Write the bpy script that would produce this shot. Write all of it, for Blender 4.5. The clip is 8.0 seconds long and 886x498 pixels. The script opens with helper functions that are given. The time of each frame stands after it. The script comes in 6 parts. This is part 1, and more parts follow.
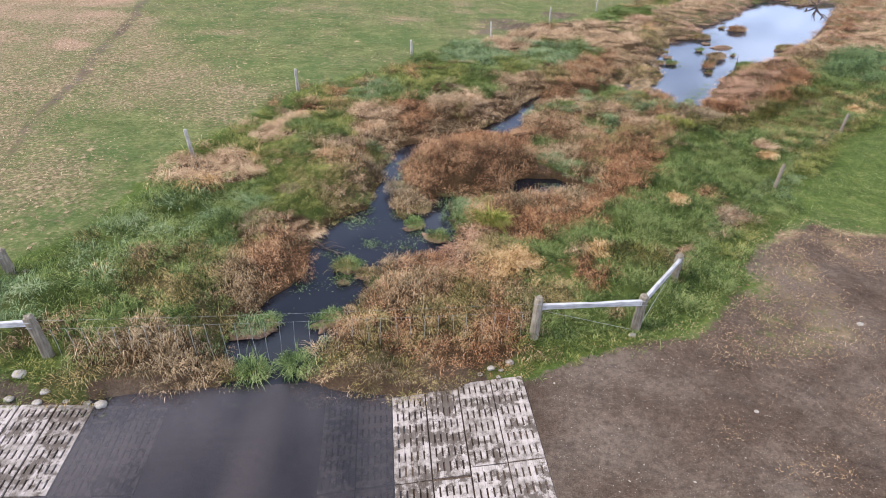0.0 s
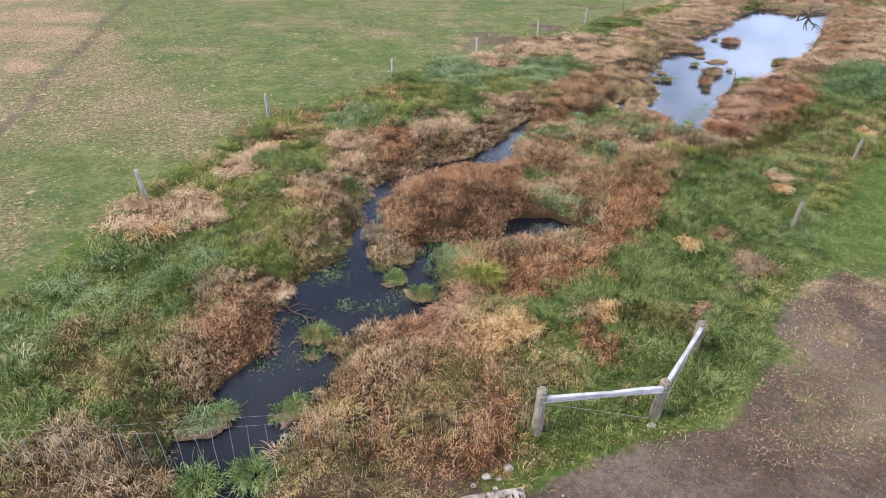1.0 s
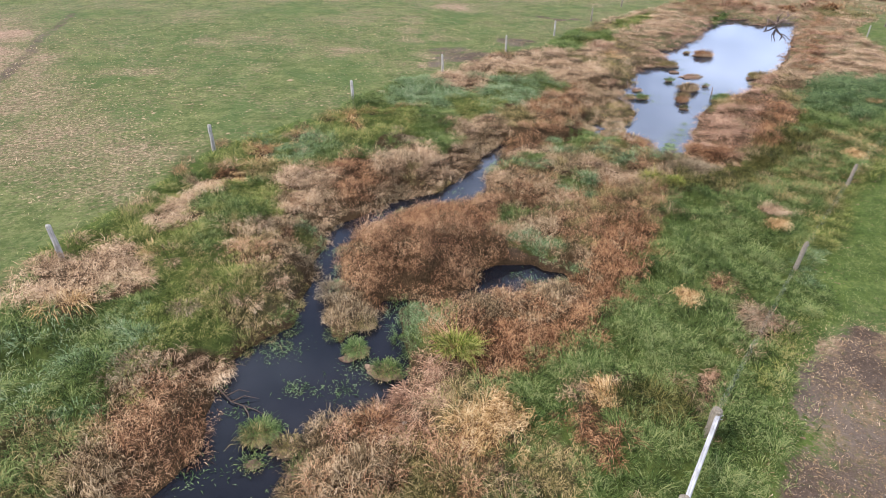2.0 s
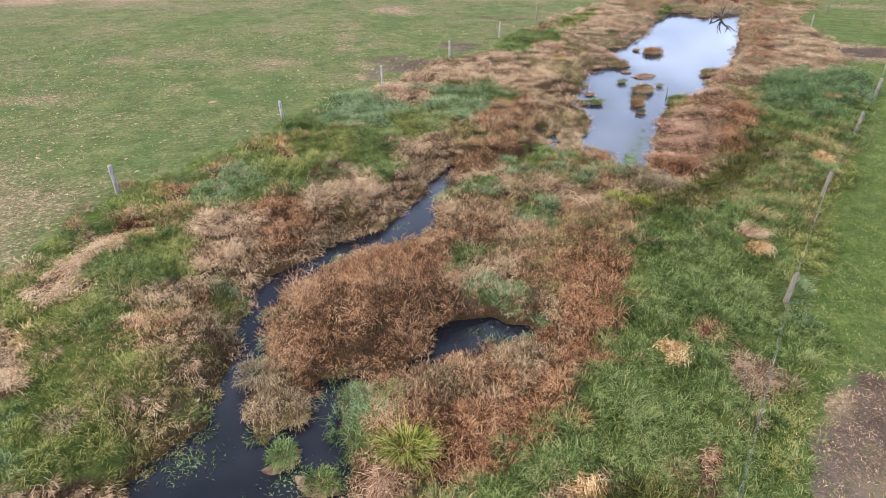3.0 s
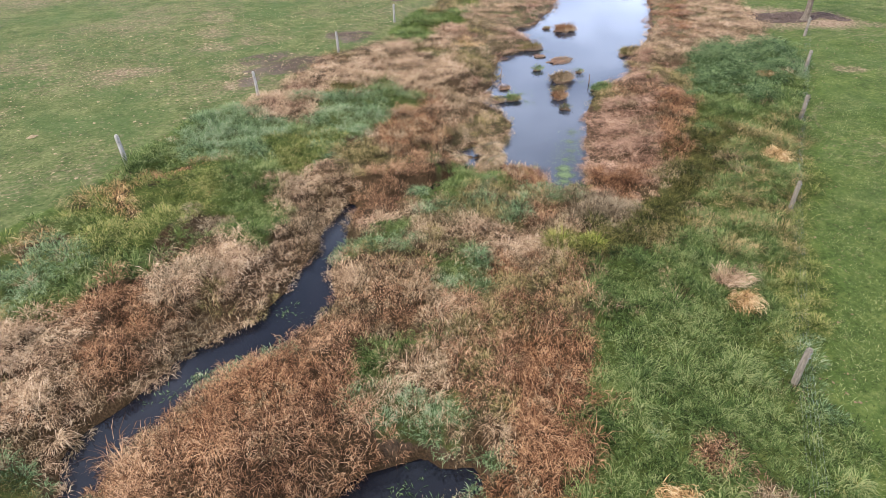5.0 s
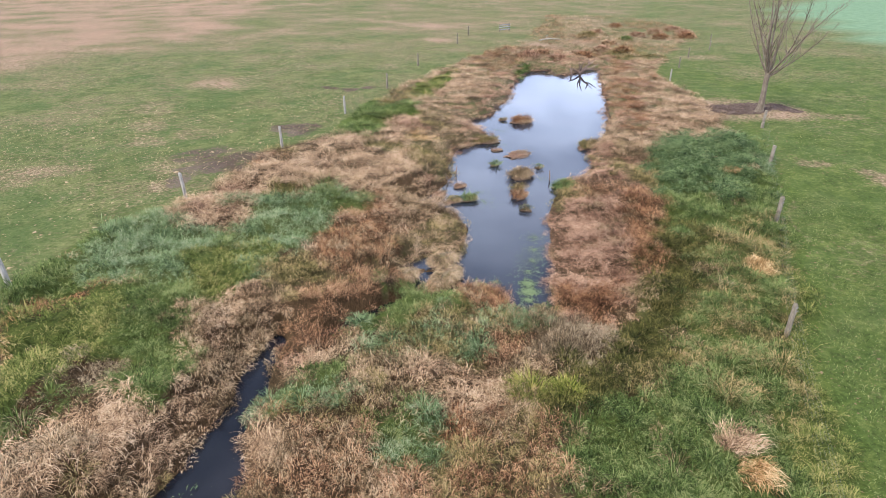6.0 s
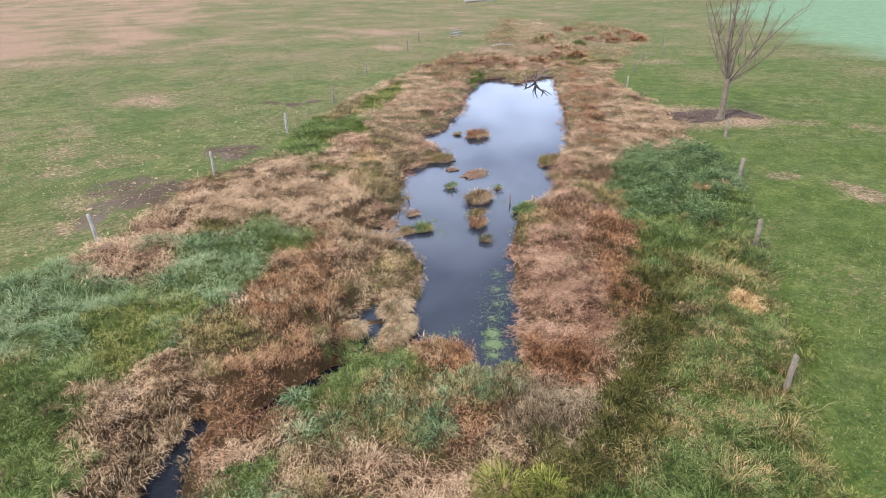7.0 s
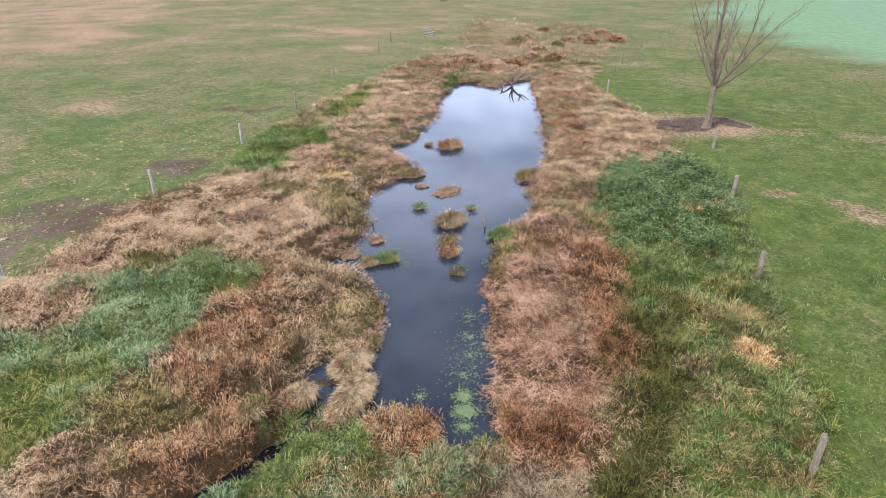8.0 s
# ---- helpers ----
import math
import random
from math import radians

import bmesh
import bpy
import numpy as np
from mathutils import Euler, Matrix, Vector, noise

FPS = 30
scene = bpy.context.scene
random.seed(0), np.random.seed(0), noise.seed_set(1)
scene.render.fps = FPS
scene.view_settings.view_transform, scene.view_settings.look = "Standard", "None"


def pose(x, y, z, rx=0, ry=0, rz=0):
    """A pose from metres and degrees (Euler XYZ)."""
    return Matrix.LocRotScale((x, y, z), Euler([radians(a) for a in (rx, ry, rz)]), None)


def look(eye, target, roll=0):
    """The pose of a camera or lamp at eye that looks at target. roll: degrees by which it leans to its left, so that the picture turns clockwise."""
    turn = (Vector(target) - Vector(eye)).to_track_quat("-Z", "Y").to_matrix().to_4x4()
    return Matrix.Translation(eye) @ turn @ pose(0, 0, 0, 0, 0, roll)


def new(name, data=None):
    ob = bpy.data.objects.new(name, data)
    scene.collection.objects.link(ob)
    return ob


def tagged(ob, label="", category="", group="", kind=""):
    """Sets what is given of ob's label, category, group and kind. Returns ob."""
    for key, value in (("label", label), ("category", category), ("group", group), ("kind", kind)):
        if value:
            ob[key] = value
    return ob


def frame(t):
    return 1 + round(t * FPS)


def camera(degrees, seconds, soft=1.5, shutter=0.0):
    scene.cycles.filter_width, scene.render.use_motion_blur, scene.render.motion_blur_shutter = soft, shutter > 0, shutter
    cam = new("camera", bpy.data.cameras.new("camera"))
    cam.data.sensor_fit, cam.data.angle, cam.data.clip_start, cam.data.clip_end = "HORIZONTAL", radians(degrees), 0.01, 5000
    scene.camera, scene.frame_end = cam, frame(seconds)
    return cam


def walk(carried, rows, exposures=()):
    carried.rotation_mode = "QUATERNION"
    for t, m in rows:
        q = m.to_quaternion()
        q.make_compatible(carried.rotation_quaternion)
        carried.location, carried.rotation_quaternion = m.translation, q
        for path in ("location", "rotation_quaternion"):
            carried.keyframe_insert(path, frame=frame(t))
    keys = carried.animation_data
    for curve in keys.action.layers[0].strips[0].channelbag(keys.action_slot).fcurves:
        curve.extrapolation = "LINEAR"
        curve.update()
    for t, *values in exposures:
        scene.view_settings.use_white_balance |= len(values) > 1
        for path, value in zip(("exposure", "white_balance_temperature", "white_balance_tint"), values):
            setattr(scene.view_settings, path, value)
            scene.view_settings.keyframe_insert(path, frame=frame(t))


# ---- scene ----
cam = camera(73.4, 8.0, soft=0.75)
PATH = [
    (0, (-0.215, -0.719, 10.312), (-0.039, 0.975, 9.264), 1.2),
    (0.5, (-0.03, 0.763, 10.391), (0.163, 2.458, 9.346), 1.0),
    (1, (0.159, 2.261, 10.451), (0.378, 3.959, 9.416), 1.1),
    (1.5, (0.413, 3.763, 10.464), (0.668, 5.464, 9.443), 1.2),
    (1.7, (0.484, 4.352, 10.478), (0.763, 6.052, 9.462), 1.3),
    (3, (1.776, 8.509, 10.445), (2.226, 10.171, 9.426), -0.1),
    (3.5, (2.201, 9.942, 10.491), (2.733, 11.575, 9.466), -0.4),
    (4, (2.818, 11.396, 10.534), (3.408, 13.001, 9.497), -0.8),
    (4.2, (3.152, 12.03, 10.537), (3.756, 13.623, 9.489), -1.0),
    (5.3, (4.563, 15.067, 10.26), (5.282, 16.573, 9.156), -1.0),
    (5.5, (4.973, 15.687, 10.289), (5.722, 17.199, 9.215), -0.8),
    (6, (6.149, 17.263, 10.263), (6.998, 18.843, 9.378), -0.3),
    (6.5, (7.032, 18.535, 10.347), (7.947, 20.094, 9.49), -0.7),
    (7, (7.923, 19.777, 10.349), (8.888, 21.294, 9.471), -0.7),
    (7.5, (8.985, 20.974, 10.308), (9.985, 22.464, 9.424), -0.4),
    (8, (10.01, 22.19, 10.317), (11.034, 23.663, 9.432), -0.1),
]
walk(cam, [(t, look(eye, target, roll)) for t, eye, target, roll in PATH])

# ---- world and light ----
world = bpy.data.worlds.new("overcast_sky")
scene.world = world
world.use_nodes = True
wn, wl = world.node_tree.nodes, world.node_tree.links
wn.clear()
w_out, w_bg, w_sky = wn.new("ShaderNodeOutputWorld"), wn.new("ShaderNodeBackground"), wn.new("ShaderNodeTexSky")
w_sky.sky_type, w_sky.sun_disc = "NISHITA", False
SUN_ELEVATION, SUN_TURN = 50.0, 262.0
w_sky.sun_elevation, w_sky.sun_rotation = radians(SUN_ELEVATION), radians(SUN_TURN)
w_sky.air_density, w_sky.dust_density, w_sky.ozone_density = 1.0, 3.0, 1.0
w_co, w_map, w_noise, w_ramp = wn.new("ShaderNodeTexCoord"), wn.new("ShaderNodeMapping"), wn.new("ShaderNodeTexNoise"), wn.new("ShaderNodeValToRGB")
w_map.inputs["Scale"].default_value = (1.0, 1.0, 2.6)
w_noise.inputs["Scale"].default_value, w_noise.inputs["Detail"].default_value = 3.0, 6.0
w_noise.inputs["Roughness"].default_value = 0.55
w_ramp.color_ramp.elements[0].position, w_ramp.color_ramp.elements[0].color = 0.38, (5.6, 6.4, 8.4, 1)
w_ramp.color_ramp.elements[1].position, w_ramp.color_ramp.elements[1].color = 0.64, (20.5, 21.5, 24.0, 1)
w_mix = wn.new("ShaderNodeMix")
w_mix.data_type = "RGBA"
w_mix.inputs["Factor"].default_value = 0.72
wl.new(w_co.outputs["Generated"], w_map.inputs["Vector"])
wl.new(w_map.outputs["Vector"], w_noise.inputs["Vector"])
wl.new(w_noise.outputs["Fac"], w_ramp.inputs["Fac"])
wl.new(w_sky.outputs["Color"], w_mix.inputs["A"])
wl.new(w_ramp.outputs["Color"], w_mix.inputs["B"])
w_sep, w_up, w_tint = wn.new("ShaderNodeSeparateXYZ"), wn.new("ShaderNodeValToRGB"), wn.new("ShaderNodeMix")
w_tint.data_type, w_tint.blend_type = "RGBA", "MULTIPLY"
w_tint.inputs["Factor"].default_value = 1.0
for el, (p, c) in zip([w_up.color_ramp.elements[0], w_up.color_ramp.elements[1], w_up.color_ramp.elements.new(0.45)], [(0.0, (2.0, 2.2, 2.65, 1)), (1.0, (0.54, 0.61, 0.8, 1)), (0.45, (1.7, 1.85, 2.2, 1))]):
    el.position, el.color = p, c
wl.new(w_co.outputs["Generated"], w_sep.inputs["Vector"])
wl.new(w_sep.outputs["Z"], w_up.inputs["Fac"])
wl.new(w_mix.outputs["Result"], w_tint.inputs["A"])
wl.new(w_up.outputs["Color"], w_tint.inputs["B"])
wl.new(w_tint.outputs["Result"], w_bg.inputs["Color"])
w_bg.inputs["Strength"].default_value = 0.094
wl.new(w_bg.outputs["Background"], w_out.inputs["Surface"])

sun_data = bpy.data.lights.new("sun", "SUN")
sun_data.energy, sun_data.angle, sun_data.color = 5.0, radians(10), (1.0, 0.955, 0.925)
sun = new("sun", sun_data)
sun.matrix_world = pose(0, 0, 60, 90 - SUN_ELEVATION, 0, 180 - SUN_TURN)

# ---- materials ----
def lin(r, g, b):
    """Linear colour from 0-255 sRGB."""
    return tuple(((c / 255 + 0.055) / 1.055) ** 2.4 if c > 10 else c / 255 / 12.92 for c in (r, g, b)) + (1.0,)


def material(name, roughness=0.8, specular=0.25):
    m = bpy.data.materials.new(name)
    m.use_nodes = True
    n, l = m.node_tree.nodes, m.node_tree.links
    b = n["Principled BSDF"]
    b.inputs["Roughness"].default_value = roughness
    b.inputs["Specular IOR Level"].default_value = specular
    return m, n, l, b


def noise_node(n, l, scale, detail=4.0, rough=0.55, where="Object", stretch=None):
    co, no = n.new("ShaderNodeTexCoord"), n.new("ShaderNodeTexNoise")
    no.inputs["Scale"].default_value, no.inputs["Detail"].default_value, no.inputs["Roughness"].default_value = scale, detail, rough
    if stretch:
        mp = n.new("ShaderNodeMapping")
        mp.inputs["Scale"].default_value = stretch
        l.new(co.outputs[where], mp.inputs["Vector"])
        l.new(mp.outputs["Vector"], no.inputs["Vector"])
    else:
        l.new(co.outputs[where], no.inputs["Vector"])
    return no.outputs["Fac"]


def ramp_node(n, l, source, stops):
    r = n.new("ShaderNodeValToRGB")
    e = r.color_ramp.elements
    while len(e) < len(stops):
        e.new(0.5)
    for el, (p, c) in zip(e, stops):
        el.position, el.color = p, c
    l.new(source, r.inputs["Fac"])
    return r.outputs["Color"]


def mix_node(n, l, fac, a, b, mode="MIX"):
    m = n.new("ShaderNodeMix")
    m.data_type, m.blend_type = "RGBA", mode
    for key, v in (("Factor", fac), ("A", a), ("B", b)):
        if isinstance(v, (float, int, tuple)):
            m.inputs[key].default_value = v
        else:
            l.new(v, m.inputs[key])
    return m.outputs["Result"]


def math_node(n, l, op, a, b=0.0):
    m = n.new("ShaderNodeMath")
    m.operation = op
    for i, v in enumerate((a, b)):
        if isinstance(v, (float, int)):
            m.inputs[i].default_value = v
        else:
            l.new(v, m.inputs[i])
    return m.outputs["Value"]


def step_node(n, l, v, lo, hi):
    m = n.new("ShaderNodeMapRange")
    m.interpolation_type = "SMOOTHSTEP"
    m.inputs["From Min"].default_value, m.inputs["From Max"].default_value = lo, hi
    l.new(v, m.inputs["Value"])
    return m.outputs["Result"]


def bump_node(n, l, b, height, strength=0.5, distance=0.02):
    u = n.new("ShaderNodeBump")
    u.inputs["Strength"].default_value, u.inputs["Distance"].default_value = strength, distance
    l.new(height, u.inputs["Height"])
    l.new(u.outputs["Normal"], b.inputs["Normal"])


def blade_material(name, colours):
    """Leaves whose colour changes from blade to blade and, more slowly, from place to place."""
    m, n, l, b = material(name, 0.8, 0.06)

    def leaf(c):
        r, g, bl, _ = lin(*c)
        y = 0.3 * r + 0.6 * g + 0.1 * bl
        return tuple(0.9 * (0.93 * v + 0.07 * y) * k for v, k in ((r, 1.0), (g, 1.0), (bl, 0.97))) + (1.0,)

    geo = n.new("ShaderNodeNewGeometry")
    # Tone by place: natural variety, plus shadow between clumps painted as darker colour.
    place = math_node(n, l, "ADD", math_node(n, l, "MULTIPLY", noise_node(n, l, 0.8, 2.0), 0.5), math_node(n, l, "MULTIPLY", noise_node(n, l, 3.4, 4.0, 0.75), 0.7))
    v = math_node(n, l, "ADD", math_node(n, l, "MULTIPLY", geo.outputs["Random Per Island"], 1.0), math_node(n, l, "MULTIPLY", math_node(n, l, "SUBTRACT", place, 0.595), 2.8))
    k = len(colours) - 1
    col = ramp_node(n, l, v, [(i / k, leaf(c)) for i, c in enumerate(colours)])
    l.new(col, b.inputs["Base Color"])
    back = n.new("ShaderNodeBsdfTranslucent")
    l.new(col, back.inputs["Color"])
    add = n.new("ShaderNodeMixShader")
    add.inputs["Fac"].default_value = 0.08
    l.new(b.outputs["BSDF"], add.inputs[1])
    l.new(back.outputs["BSDF"], add.inputs[2])
    l.new(add.outputs["Shader"], n["Material Output"].inputs["Surface"])
    return m


BLADES = {
    "lush": blade_material("lush_green_grass", [(35, 45, 19), (69, 88, 39), (102, 119, 60), (143, 147, 91)]),
    "meadow": blade_material("meadow_green_grass", [(46, 55, 20), (84, 97, 38), (118, 125, 58), (164, 152, 92)]),
    "turf": blade_material("grazed_turf", [(62, 76, 38), (94, 108, 56), (122, 130, 74), (170, 160, 110)]),
    "blue": blade_material("grey_green_grass", [(48, 64, 38), (88, 110, 68), (122, 142, 96), (160, 168, 128)]),
    "olive": blade_material("olive_grass", [(50, 49, 24), (99, 93, 50), (141, 125, 76), (188, 160, 113)]),
    "rust": blade_material("rust_dead_herb", [(48, 32, 22), (106, 73, 48), (158, 115, 81), (206, 164, 124)]),
    "amber": blade_material("amber_dead_grass", [(48, 30, 19), (105, 68, 43), (150, 105, 70), (196, 150, 108)]),
    "straw": blade_material("straw_dead_grass", [(86, 65, 47), (150, 118, 89), (194, 159, 122), (222, 192, 156)]),
    "sedge": blade_material("faded_sedge", [(48, 41, 27), (95, 78, 52), (142, 116, 84), (200, 171, 135)]),
    "gold": blade_material("golden_straw", [(100, 71, 40), (164, 124, 76), (202, 162, 108), (228, 196, 148)]),
    "mat": blade_material("matted_brown_grass", [(84, 58, 44), (137, 100, 77), (174, 133, 105), (208, 170, 139)]),
    "rush": blade_material("dark_olive_rush", [(28, 31, 12), (52, 56, 22), (82, 82, 35), (132, 120, 66)]),
    "pale": blade_material("pale_grey_straw", [(62, 51, 37), (106, 90, 67), (142, 122, 94), (178, 157, 128)]),
    "herb": blade_material("dark_leafy_herb", [(34, 48, 25), (62, 83, 44), (90, 111, 63), (130, 144, 96)]),
    "spiky": blade_material("yellow_green_rush", [(58, 68, 20), (104, 114, 38), (144, 144, 60), (182, 168, 96)]),
    "fresh": blade_material("fresh_green_sedge", [(46, 62, 30), (78, 99, 48), (106, 126, 68), (150, 156, 104)]),
}


def ground_material():
    """Short turf, dead thatch, bare soil, crop: the shares stand in the colour attribute "cover" (soil, thatch, crop)."""
    m, n, l, b = material("turf_and_soil", 0.95, 0.04)
    at = n.new("ShaderNodeAttribute")
    at.attribute_name = "cover"
    sep = n.new("ShaderNodeSeparateColor")
    l.new(at.outputs["Color"], sep.inputs["Color"])
    soil, thatch, crop = sep.outputs["Red"], sep.outputs["Green"], sep.outputs["Blue"]
    broad, mid, fine, grain = noise_node(n, l, 0.12, 4.0), noise_node(n, l, 0.9, 5.0, 0.65), noise_node(n, l, 7.0, 5.0, 0.7), noise_node(n, l, 34.0, 3.0, 0.7)
    turf = ramp_node(n, l, math_node(n, l, "ADD", math_node(n, l, "MULTIPLY", mid, 0.5), math_node(n, l, "MULTIPLY", fine, 0.5)), [(0.3, lin(48, 55, 29)), (0.48, lin(75, 82, 46)), (0.66, lin(108, 107, 69))])
    turf = mix_node(n, l, math_node(n, l, "MULTIPLY", step_node(n, l, noise_node(n, l, 0.35, 4.0), 0.4, 0.65), 0.5), turf, lin(60, 78, 41))
    # Dark flecks paint the small shadows of grass tufts into the turf.
    turf = mix_node(n, l, math_node(n, l, "MULTIPLY", step_node(n, l, noise_node(n, l, 3.4, 5.0, 0.7), 0.53, 0.66), 0.55), turf, lin(44, 56, 28))
    rich = n.new("ShaderNodeAttribute")
    rich.attribute_name = "sward"
    turf = mix_node(n, l, math_node(n, l, "MULTIPLY", rich.outputs["Fac"], 0.85), turf, ramp_node(n, l, math_node(n, l, "ADD", math_node(n, l, "MULTIPLY", mid, 0.4), math_node(n, l, "MULTIPLY", fine, 0.6)), [(0.32, lin(36, 46, 20)), (0.5, lin(62, 76, 32)), (0.68, lin(92, 100, 48))]))
    dead = ramp_node(n, l, fine, [(0.34, lin(70, 58, 44)), (0.5, lin(110, 93, 73)), (0.66, lin(152, 131, 106))])
    fleck = noise_node(n, l, 2.6, 7.0, 0.8, stretch=(1.0, 1.2, 1.0))
    share = math_node(n, l, "ADD", thatch, math_node(n, l, "ADD", math_node(n, l, "MULTIPLY", math_node(n, l, "SUBTRACT", fleck, 0.5), 2.6), math_node(n, l, "MULTIPLY", math_node(n, l, "SUBTRACT", broad, 0.5), 1.4)))
    col = mix_node(n, l, math_node(n, l, "MULTIPLY", step_node(n, l, share, 0.3, 0.95), 0.82), turf, dead)
    stubble = ramp_node(n, l, fine, [(0.34, lin(94, 72, 58)), (0.5, lin(130, 104, 86)), (0.66, lin(164, 137, 116))])
    patch = math_node(n, l, "ADD", math_node(n, l, "MULTIPLY", math_node(n, l, "SUBTRACT", fleck, 0.5), 1.1), math_node(n, l, "MULTIPLY", math_node(n, l, "SUBTRACT", broad, 0.5), 1.3))
    col = mix_node(n, l, math_node(n, l, "MULTIPLY", step_node(n, l, math_node(n, l, "ADD", thatch, patch), 0.74, 1.05), 0.7), col, stubble)
    leafy = ramp_node(n, l, mid, [(0.3, lin(84, 106, 80)), (0.7, lin(104, 124, 96))])
    col = mix_node(n, l, crop, col, leafy)
    earth = ramp_node(n, l, math_node(n, l, "ADD", math_node(n, l, "MULTIPLY", math_node(n, l, "ADD", mid, fine), 0.3), math_node(n, l, "MULTIPLY", grain, 0.4)), [(0.32, lin(40, 32, 25)), (0.48, lin(65, 53, 44)), (0.68, lin(97, 83, 71))])
    earth = mix_node(n, l, math_node(n, l, "MULTIPLY", step_node(n, l, noise_node(n, l, 0.3, 5.0, 0.6), 0.4, 0.66), 0.5), earth, ramp_node(n, l, fine, [(0.3, lin(80, 70, 62)), (0.7, lin(120, 107, 95))]))
    damp = math_node(n, l, "MULTIPLY", step_node(n, l, noise_node(n, l, 0.55, 5.0, 0.6, stretch=(0.6, 1.3, 1.0)), 0.55, 0.68), 0.6)
    earth = mix_node(n, l, damp, earth, ramp_node(n, l, fine, [(0.3, lin(42, 35, 30)), (0.7, lin(70, 59, 52))]))
    bare = math_node(n, l, "ADD", soil, math_node(n, l, "MULTIPLY", math_node(n, l, "SUBTRACT", math_node(n, l, "ADD", mid, fine), 1.0), 0.9))
    col = mix_node(n, l, step_node(n, l, bare, 0.38, 0.62), col, earth)
    fibre = noise_node(n, l, 22.0, 6.0, 0.75, stretch=(1.0, 0.45, 1.0))
    # Dead litter, darkened further to paint the shade in gaps between stems.
    mulch_shade = ramp_node(n, l, math_node(n, l, "ADD", math_node(n, l, "MULTIPLY", fibre, 0.7), math_node(n, l, "MULTIPLY", mid, 0.3)), [(0.36, lin(28, 22, 14)), (0.5, lin(56, 43, 29)), (0.64, lin(92, 72, 50))])
    col = mix_node(n, l, at.outputs["Alpha"], col, mulch_shade)
    col = mix_node(n, l, 0.42, col, ramp_node(n, l, grain, [(0.25, (0.45, 0.45, 0.45, 1)), (0.75, (1.0, 1.0, 1.0, 1))]), "OVERLAY")
    l.new(col, b.inputs["Base Color"])
    bump_node(n, l, b, math_node(n, l, "ADD", fine, math_node(n, l, "MULTIPLY", grain, 0.6)), 0.7, 0.06)
    return m


def water_material(name, body, clear, ripple, drift=(1, 1, 1), pale_streak=None):
    m, n, l, b = material(name, 0.04, 0.5)
    b.inputs["IOR"].default_value = 1.33
    murk_sky = noise_node(n, l, 0.45, 4.0, stretch=drift)
    col = ramp_node(n, l, murk_sky, [(0.38, body[0]), (0.66, body[1])])
    # Optional paler band with ragged edges, running lengthwise through the water.
    if pale_streak:
        co, sx = n.new("ShaderNodeTexCoord"), n.new("ShaderNodeSeparateXYZ")
        l.new(co.outputs["Object"], sx.inputs["Vector"])
        off = math_node(n, l, "ABSOLUTE", math_node(n, l, "ADD", math_node(n, l, "ADD", sx.outputs["X"], math_node(n, l, "MULTIPLY", sx.outputs["Y"], -0.13)), 4.45))
        off = math_node(n, l, "ADD", off, math_node(n, l, "MULTIPLY", math_node(n, l, "SUBTRACT", noise_node(n, l, 1.6, 4.0, 0.6, stretch=(1.0, 0.3, 1.0)), 0.5), 1.1))
        col = mix_node(n, l, math_node(n, l, "MULTIPLY", step_node(n, l, off, 0.8, 0.0), 0.75), col, pale_streak)
    l.new(col, b.inputs["Base Color"])
    wave = math_node(n, l, "ADD", noise_node(n, l, 2.2, 3.0, stretch=(1.0, 1.6, 1.0)), math_node(n, l, "MULTIPLY", noise_node(n, l, 9.0, 2.0), 0.35))
    bump_node(n, l, b, wave, ripple, 0.03)
    tr, mx = n.new("ShaderNodeBsdfTransparent"), n.new("ShaderNodeMixShader")
    tr.inputs["Color"].default_value = (0.62, 0.56, 0.5, 1)
    mx.inputs["Fac"].default_value = clear
    l.new(b.outputs["BSDF"], mx.inputs[1])
    l.new(tr.outputs["BSDF"], mx.inputs[2])
    l.new(mx.outputs["Shader"], n["Material Output"].inputs["Surface"])
    return m


def grain_material(name, stops, scale=6.0, stretch=(1, 1, 0.08), rough=0.85, bump=0.5, placed=False, mud=None):
    m, n, l, b = material(name, rough, 0.2)
    f, s = noise_node(n, l, scale * 4, 5.0, 0.65, stretch=stretch), noise_node(n, l, scale * 0.5, 4.0)
    if placed:
        geo = n.new("ShaderNodeNewGeometry")
        for node in [k for k in n if k.type == "TEX_NOISE"]:
            l.new(geo.outputs["Position"], node.inputs["Vector"])
    v = math_node(n, l, "ADD", math_node(n, l, "MULTIPLY", f, 0.6), math_node(n, l, "MULTIPLY", s, 0.4))
    info = n.new("ShaderNodeObjectInfo")
    v = math_node(n, l, "ADD", v, math_node(n, l, "MULTIPLY", math_node(n, l, "SUBTRACT", info.outputs["Random"], 0.5), 0.08))
    col = ramp_node(n, l, v, stops)
    if mud:
        smear = math_node(n, l, "ADD", math_node(n, l, "MULTIPLY", noise_node(n, l, 1.1, 3.0, 0.6), 0.55), math_node(n, l, "MULTIPLY", noise_node(n, l, 6.5, 4.0, 0.7, stretch=(1.0, 0.6, 1.0)), 0.45))
        for node in [k for k in n if k.type == "TEX_NOISE"][-2:]:
            l.new(geo.outputs["Position"], node.inputs["Vector"])
        col = mix_node(n, l, math_node(n, l, "MULTIPLY", step_node(n, l, smear, 0.49, 0.56), 0.85), col, mud)
    l.new(col, b.inputs["Base Color"])
    bump_node(n, l, b, f, bump, 0.01)
    return m


